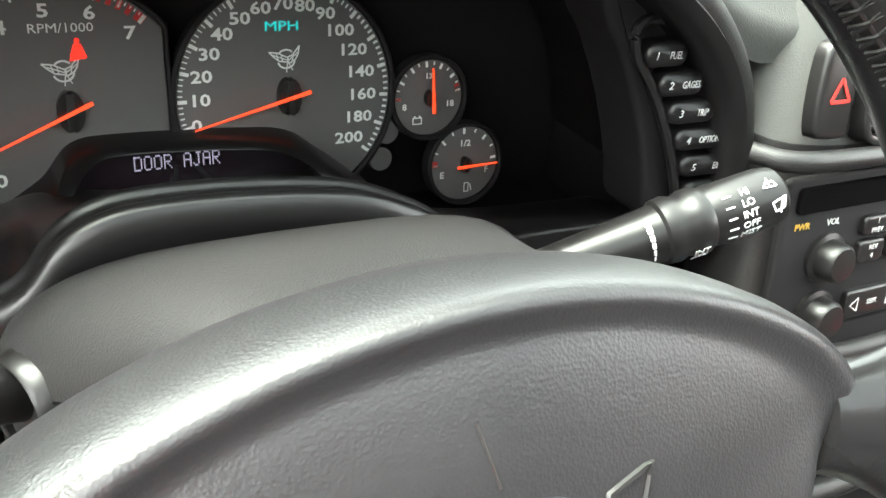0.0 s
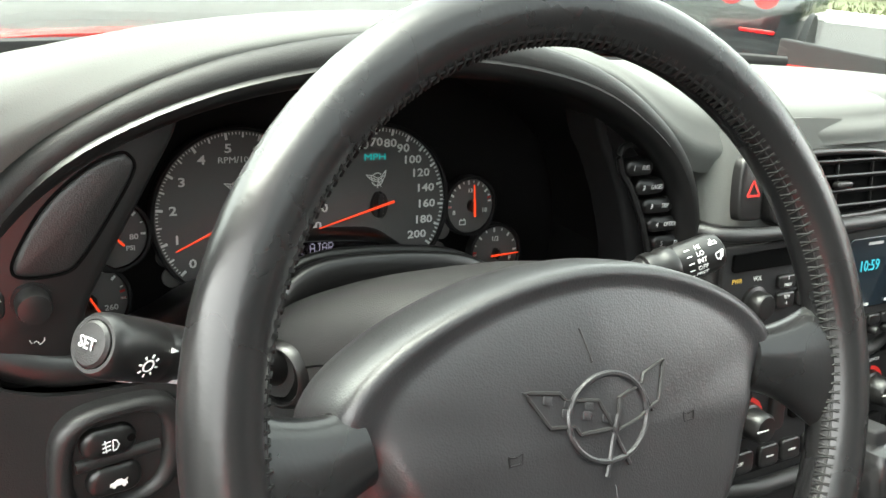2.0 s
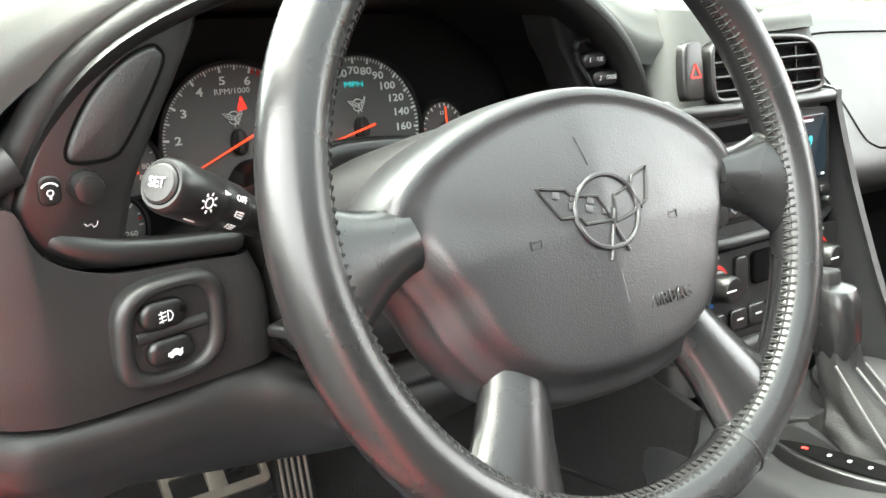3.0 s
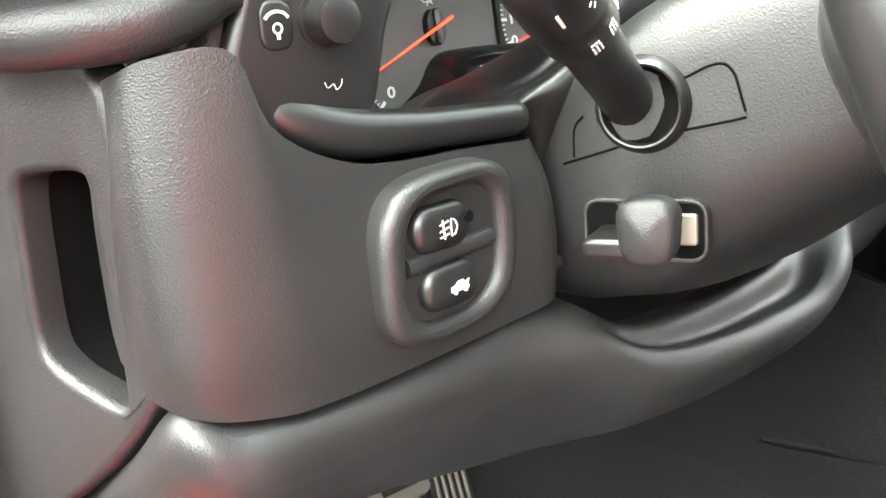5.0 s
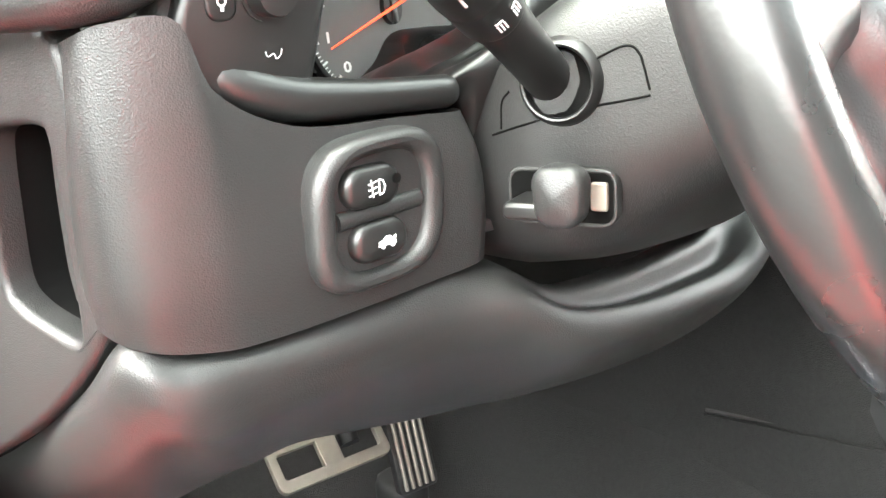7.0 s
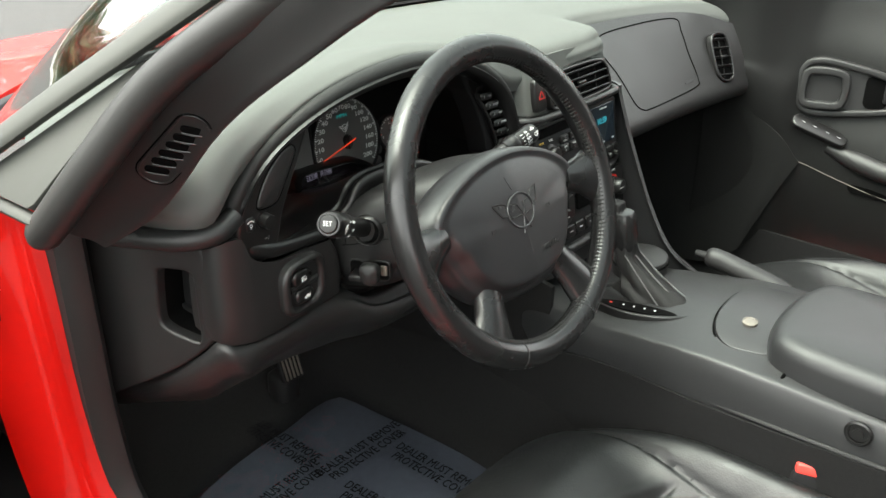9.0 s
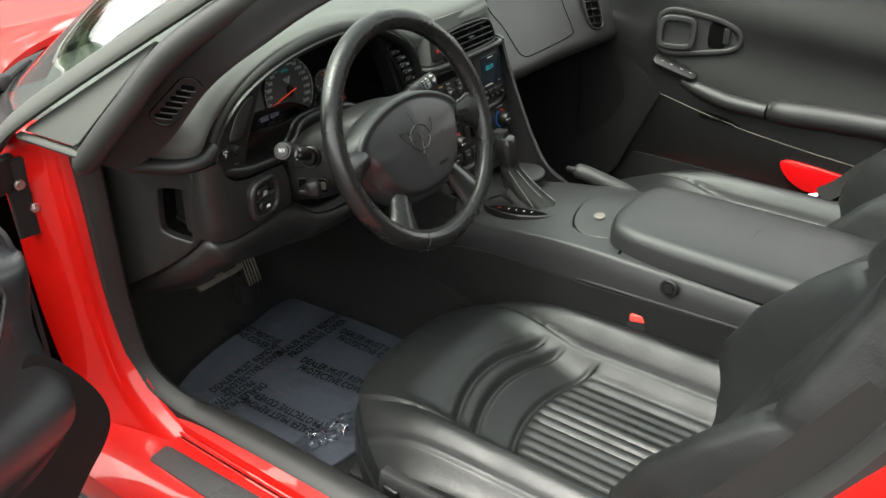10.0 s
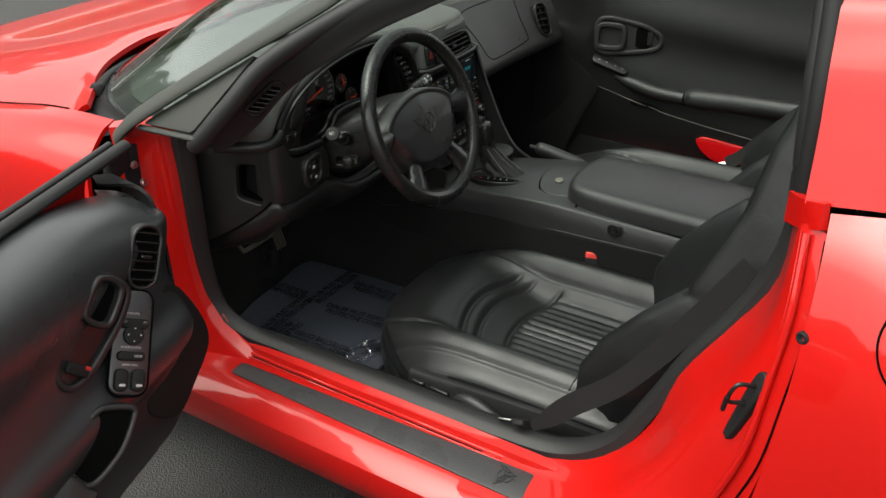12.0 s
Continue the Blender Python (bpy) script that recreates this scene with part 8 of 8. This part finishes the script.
# ---- sill trim and seals ----
def seal_run():
    """The black inner sill cover, running up both ends of the door opening."""
    mid = spline([(-0.352, 0.325, 0.77), (-0.352, 0.325, 0.62), (-0.350, 0.325, 0.48), (-0.346, 0.305, 0.375), (-0.335, 0.245, 0.325), (-0.325, 0.15, 0.312), (-0.322, -0.10, 0.310), (-0.320, -0.38, 0.312),
                  (-0.315, -0.50, 0.325), (-0.308, -0.585, 0.385), (-0.298, -0.635, 0.475), (-0.288, -0.685, 0.585), (-0.278, -0.745, 0.69), (-0.270, -0.785, 0.80), (-0.262, -0.79, 0.92)], 90)
    rings = []
    for k, p in enumerate(mid):
        q = (mid[min(k + 1, 89)] - mid[max(k - 1, 0)]).normalized()
        up = Vector((1, 0, 0)).cross(q)
        up = up if up.dot(Vector((p.x, -0.22, 0.70)) - p) > 0 else -up
        up.normalize()
        inw = up
        ring = []
        lean = 0.45 if k < 24 else 0.45 + 0.55 * min((k - 24) / 10, 1.0)
        for dx, du in ((-0.026, -0.016), (-0.024, 0.002), (-0.012, 0.012), (0.006, 0.014), (0.024, 0.006), (0.036, -0.014), (0.045, -0.06), (0.03, -0.07), (0.0, -0.03)):
            ring.append(p + Vector((dx * (lean if dx > 0 else 1), 0, 0)) + inw * du)
        rings.append(ring)
    return loft(rings)


solo("sill_trim", seal_run(), rubber, "soft black sill cover along the door opening", "trim", kind="structure")
sp_m = axes((-0.4115, -0.130, 0.2895), (0, -1, 0), (1, 0, 0.03))
plate = thing("sill_plate", "dark dotted sill plate on the red sill", "sill plate", (-0.41, -0.13, 0.29))
PO = [(-0.335, -0.020), (-0.33, -0.026), (0.33, -0.036), (0.345, -0.034), (0.338, 0.032), (0.332, 0.034), (-0.325, 0.012), (-0.335, 0.008)]
part("plate", slab(PO, 0, 0.0035, 0.001, sp_m), carbon, plate, "dark plate with raised dots")
bm = bmesh.new()
for i in range(150):
    x = -0.325 + 0.0041 * i
    w = 0.014 + 0.020 * (x + 0.33) / 0.66
    for k in range(18):
        y = -0.034 + 0.0040 * k + 0.0020 * (i % 2)
        if x < 0.255 and abs(y + 0.008 - 0.006 * (x + 0.33) / 0.66) < w - 0.001:
            vs = [bm.verts.new(sp_m @ Vector((x + dx, y + dy, 0.0034))) for dx, dy in ((-0.0014, 0), (0, -0.0014), (0.0014, 0), (0, 0.0014))]
            tip = bm.verts.new(sp_m @ Vector((x, y, 0.0044)))
            for a, b in zip(vs, vs[1:] + vs[:1]):
                bm.faces.new((a, b, tip))
bmesh.ops.recalc_face_normals(bm, faces=bm.faces)
tagged(part("raised_dot_grid", bm, door_vinyl, plate, flat=True), kind="stuff")
part("plate_badge", badge(on(sp_m, 0.295, 0.0, 0.0034) @ pose(0, 0, 0, 0, 0, 90), 0.050, 0.0014, 0.0010), trim, plate, flat=True)

# latch striker, buffer and screw on the rear jamb
striker = thing("door_striker", "black latch striker on the red jamb", "striker", (-0.445, -0.775, 0.60))
sx, sn = Vector((0.002, -0.030, 0.107)).normalized(), Vector((-0.62, 0.74, 0.22)).normalized()
q = axes((-0.473, -0.806, 0.668), sx, sn.cross(sx))
part("striker_plate", slab(arcs([(-0.055, -0.008), (0.02, -0.013), (0.052, -0.011), (0.060, 0.0), (0.050, 0.011), (0.02, 0.013), (-0.055, 0.008), (-0.063, 0.0)], 40), -0.008, 0.004, 0.003, q), matt, striker)
part("loop", tube(spline([q @ Vector((0.005, 0.0, 0.0)), q @ Vector((0.005, 0.0, 0.030)), q @ Vector((0.035, 0.0, 0.030)), q @ Vector((0.035, 0.0, 0.0))], 16), 0.0030, 8), trim, striker)
part("loop_end", tube([q @ Vector((-0.012, 0.0, 0.030)), q @ Vector((0.012, 0.0, 0.034))], 0.0036, 8), trim, striker)
part("jamb_screw", lathe([(0.0085, -0.004), (0.0085, 0.002), (0.006, 0.0035), (0.004, 0.003), (0.0035, 0.001), (0.001, 0.001)], 24, axes((-0.481, -0.8545, 0.80), (-0.4, -0.9, 0.1), (0.1, 0, 1))), matt, car, "grey screw in the jamb")
part("jamb_buffer", box((0.030, 0.045, 0.085), pose(-0.450, -0.755, 0.445, 18, 20, 12), 0.012), red, car)
# weather strips up the rear pillar
part("pillar_strip", tube(spline([(-0.300, -0.800, 0.865), (-0.315, -0.795, 0.95), (-0.300, -0.785, 1.06), (-0.255, -0.772, 1.155), (-0.235, -0.765, 1.185)], 24), 0.019, 12), rubber, car, "fat black rubber pillar seal")
part("pillar_strip", tube(spline([(-0.352, -0.806, 0.900), (-0.350, -0.803, 0.96), (-0.332, -0.795, 1.06), (-0.285, -0.782, 1.155), (-0.262, -0.775, 1.19)], 24), 0.014, 12), matt, car, "black pillar trim")
rows = [[(-0.262, -0.80, 0.30), (-0.262, -0.86, 0.60), (-0.25, -0.90, 0.90), (-0.22, -0.92, 1.17)], [(0.36, -0.93, 0.30), (0.36, -0.98, 0.60), (0.36, -1.0, 0.90), (0.36, -1.02, 1.2)], [(0.98, -0.80, 0.30), (0.98, -0.86, 0.60), (0.97, -0.90, 0.90), (0.94, -0.92, 1.17)]]
solo("rear_bulkhead", shell(net(rows, 20, 14), 0.01), carpet, "dark carpeted wall behind the seats", "wall", kind="structure")

# fender crease, cowl grille and wipers
wip = thing("windshield_wiper", "black wiper arm resting on the cowl", "wiper", (-0.2, 0.68, 0.79))
part("arm", tube(spline([(-0.285, 0.655, 0.778), (-0.20, 0.705, 0.782), (-0.05, 0.755, 0.780), (0.14, 0.795, 0.776)], 20), [0.011 - 0.005 * k / 19 for k in range(20)], 8, flat=0.6), matt, wip)
part("blade", tube(spline([(-0.22, 0.670, 0.786), (0.0, 0.740, 0.784), (0.25, 0.785, 0.780)], 24), 0.006, 8, flat=1.4), rubber, wip)
part("pivot", lathe([(0.016, 0), (0.016, 0.015), (0.011, 0.022), (0.002, 0.024)], 20, axes((-0.285, 0.655, 0.765), (1, 0, 0), (0, 1, 0))), matt, wip)
wip2 = thing("windshield_wiper", "black wiper arm resting on the cowl", "wiper", (0.6, 0.75, 0.79))
part("arm", tube(spline([(0.34, 0.865, 0.778), (0.46, 0.85, 0.784), (0.60, 0.81, 0.786), (0.80, 0.745, 0.786)], 20), [0.011 - 0.005 * k / 19 for k in range(20)], 8, flat=0.6), matt, wip2)
part("blade", tube(spline([(0.42, 0.815, 0.786), (0.65, 0.762, 0.790), (0.92, 0.655, 0.792)], 24), 0.006, 8, flat=1.4), rubber, wip2)
part("pivot", lathe([(0.016, 0), (0.016, 0.015), (0.011, 0.022), (0.002, 0.024)], 20, axes((0.34, 0.850, 0.775), (1, 0, 0), (0, 1, 0))), matt, wip2)

# ---- outside: a black sports car, kerb and verge ----
gloss_black = material("black_paint", (0.012, 0.014, 0.016), 0.2, coat=1.0, vary=0.1)
CM = axes((4.62, 4.62, -0.05), (0.50, -0.866, 0), (0, 0, 1))       # x to its right, y up, z towards us
other = thing("parked_sports_car", "black sports car seen from behind with quad exhausts", "car", (4.62, 4.62, 0))


def cp(x, y, z):
    return CM @ Vector((x, y, z))


rings = []
for z, w, y0, y1 in ((0.06, 0.70, 0.30, 0.66), (0.04, 0.80, 0.20, 0.80), (0.0, 0.86, 0.17, 0.86), (-0.12, 0.90, 0.16, 0.92), (-0.5, 0.92, 0.15, 0.94), (-1.2, 0.92, 0.15, 0.96)):
    rings.append([cp(w * math.copysign(abs(math.cos(a)) ** 0.35, math.cos(a)), (y0 + y1) / 2 + (y1 - y0) / 2 * math.copysign(abs(math.sin(a)) ** 0.45, math.sin(a)), z) for a in [k * math.tau / 48 for k in range(48)]])
part("body", loft(rings), gloss_black, other)
rings = [[cp(w * math.copysign(abs(math.cos(a)) ** 0.5, math.cos(a)), h * abs(math.sin(a)) ** 0.6 * (1 if math.sin(a) > 0 else 0) + 0.90, z) for a in [k * math.tau / 32 for k in range(32)]] for z, w, h in ((-0.2, 0.70, 0.02), (-0.8, 0.66, 0.20), (-1.3, 0.60, 0.30), (-1.9, 0.60, 0.28))]
part("cabin", loft(rings), material("dark_glass", (0.01, 0.012, 0.014), 0.08, vary=0.05), other)
for s in (-1, 1):
    for x in (0.42, 0.66):
        part("tail_lamp", lathe([(0.085, -0.02), (0.085, 0.012), (0.075, 0.018), (0.01, 0.022)], 24, on(CM, s * x, 0.735, 0.045)), red_dark, other, "round red tail lamp")
    part("reflector", slab(rrect(0.24, 0.026, 0.008), 0, 0.012, 0.003, on(CM, s * 0.64, 0.50, 0.05)), red_dark, other, "thin red bumper reflector")
    part("wheel", lathe([(0.32, -0.14), (0.33, -0.10), (0.33, 0.10), (0.30, 0.14), (0.05, 0.13)], 28, on(CM, s * 0.80, 0.33, -0.45) @ pose(0, 0, 0, 0, 90, 0)), rubber, other)
for k in range(4):
    part("exhaust", frame_ring(ring2(0.045, 24), ring2(0.036, 24), -0.05, 0.03, on(CM, -0.165 + 0.11 * k, 0.235, 0.05), None, 0.003), chrome, other, "round bright exhaust tip")
part("plate_recess", slab(rrect(0.56, 0.17, 0.03), -0.01, 0.004, 0.003, on(CM, 0, 0.46, 0.058)), matt, other)
part("number_plate", slab(rrect(0.32, 0.13, 0.01), 0, 0.012, 0.002, on(CM, 0, 0.47, 0.058)), material("plate_grey", (0.06, 0.062, 0.065), 0.4, vary=0.3, vary_scale=20), other, "grey plate with plain bars")
for dx in (-0.09, 0.02, 0.10):
    part("plate_bar", slab(rrect(0.05, 0.05, 0.004, 1), 0, 0.002, 0, on(CM, dx, 0.475, 0.0705)), matt, other, flat=True)
part("name_bars", slab(rrect(0.28, 0.022, 0.004, 1), 0, 0.003, 0, on(CM, 0, 0.615, 0.056)), chrome, other, flat=True)

concrete = material("concrete", (0.45, 0.44, 0.42), 0.85, bumps=(("noise", 40, 0.3, 0.004), ("noise", 300, 0.3, 0.001)), vary=0.12)
grass_m = material("grass", (0.055, 0.062, 0.022), 0.9, bumps=(("noise", 30, 0.6, 0.03),), vary=0.4, vary_scale=8)
KM = axes((13.5, 9.6, 0), (0.80, -0.60, 0), (0.60, 0.80, 0))      # x along the kerb, y away from us
part_k = thing("kerb", "pale concrete kerb strip", "kerb", KM.translation, kind="structure")
for k in range(24):
    part("kerb_stone", box((2.96, 1.3, 0.30), on(KM, -36 + 3.0 * k, 0.65, 0.0), 0.02), concrete, part_k)
bm = bmesh.new()
bmesh.ops.create_grid(bm, x_segments=60, y_segments=20, size=1, matrix=on(KM, 0, 21.3, 0.13) @ Matrix.Diagonal((60, 20, 1, 1)))
solo("verge", bm, grass_m, "green grass verge beyond the kerb", "grass", kind="stuff")
random.seed(9)
bm = bmesh.new()
for k in range(5000):
    x, y = random.uniform(-30, 25), 1.4 + random.random() ** 2 * 12
    a, h = random.uniform(0, math.tau), random.uniform(0.05, 0.16)
    p = on(KM, x, y, 0.13).translation
    d = Vector((math.cos(a), math.sin(a), 0)) * 0.03
    vs = [bm.verts.new(p - d), bm.verts.new(p + d), bm.verts.new(p + Vector((d.y * 2, d.x, h)))]
    bm.faces.new(vs)
solo("grass_blades", bm, grass_m, "short uneven grass", "grass", kind="stuff")

# woods and hedges round the lot, far off
leaf_m = material("far_foliage", (0.045, 0.070, 0.025), 0.9, vary=0.5, vary_scale=0.6)
bm = bmesh.new()
random.seed(3)
for k in range(3400):
    a = random.uniform(0, math.tau)
    r = random.uniform(27, 36)
    h = (8.5 + 6.0 * noise.noise(Vector((a * 3, 0, 0))) + 3.5 * noise.noise(Vector((a * 11, 2, 0)))) * 0.62 * random.random() ** 0.7
    s_ = random.uniform(0.6, 1.7)
    c = Vector((r * math.cos(a), r * math.sin(a), max(h, 0.2)))
    vs = [bm.verts.new(c + Vector((random.uniform(-1, 1), random.uniform(-1, 1), random.uniform(-1, 1))).normalized() * s_) for _ in range(5)]
    for t3 in ((0, 1, 2), (0, 2, 3), (0, 3, 4), (1, 2, 4)):
        bm.faces.new([vs[i] for i in t3])
solo("treeline", bm, leaf_m, "far row of green trees round the lot", "trees", kind="stuff")
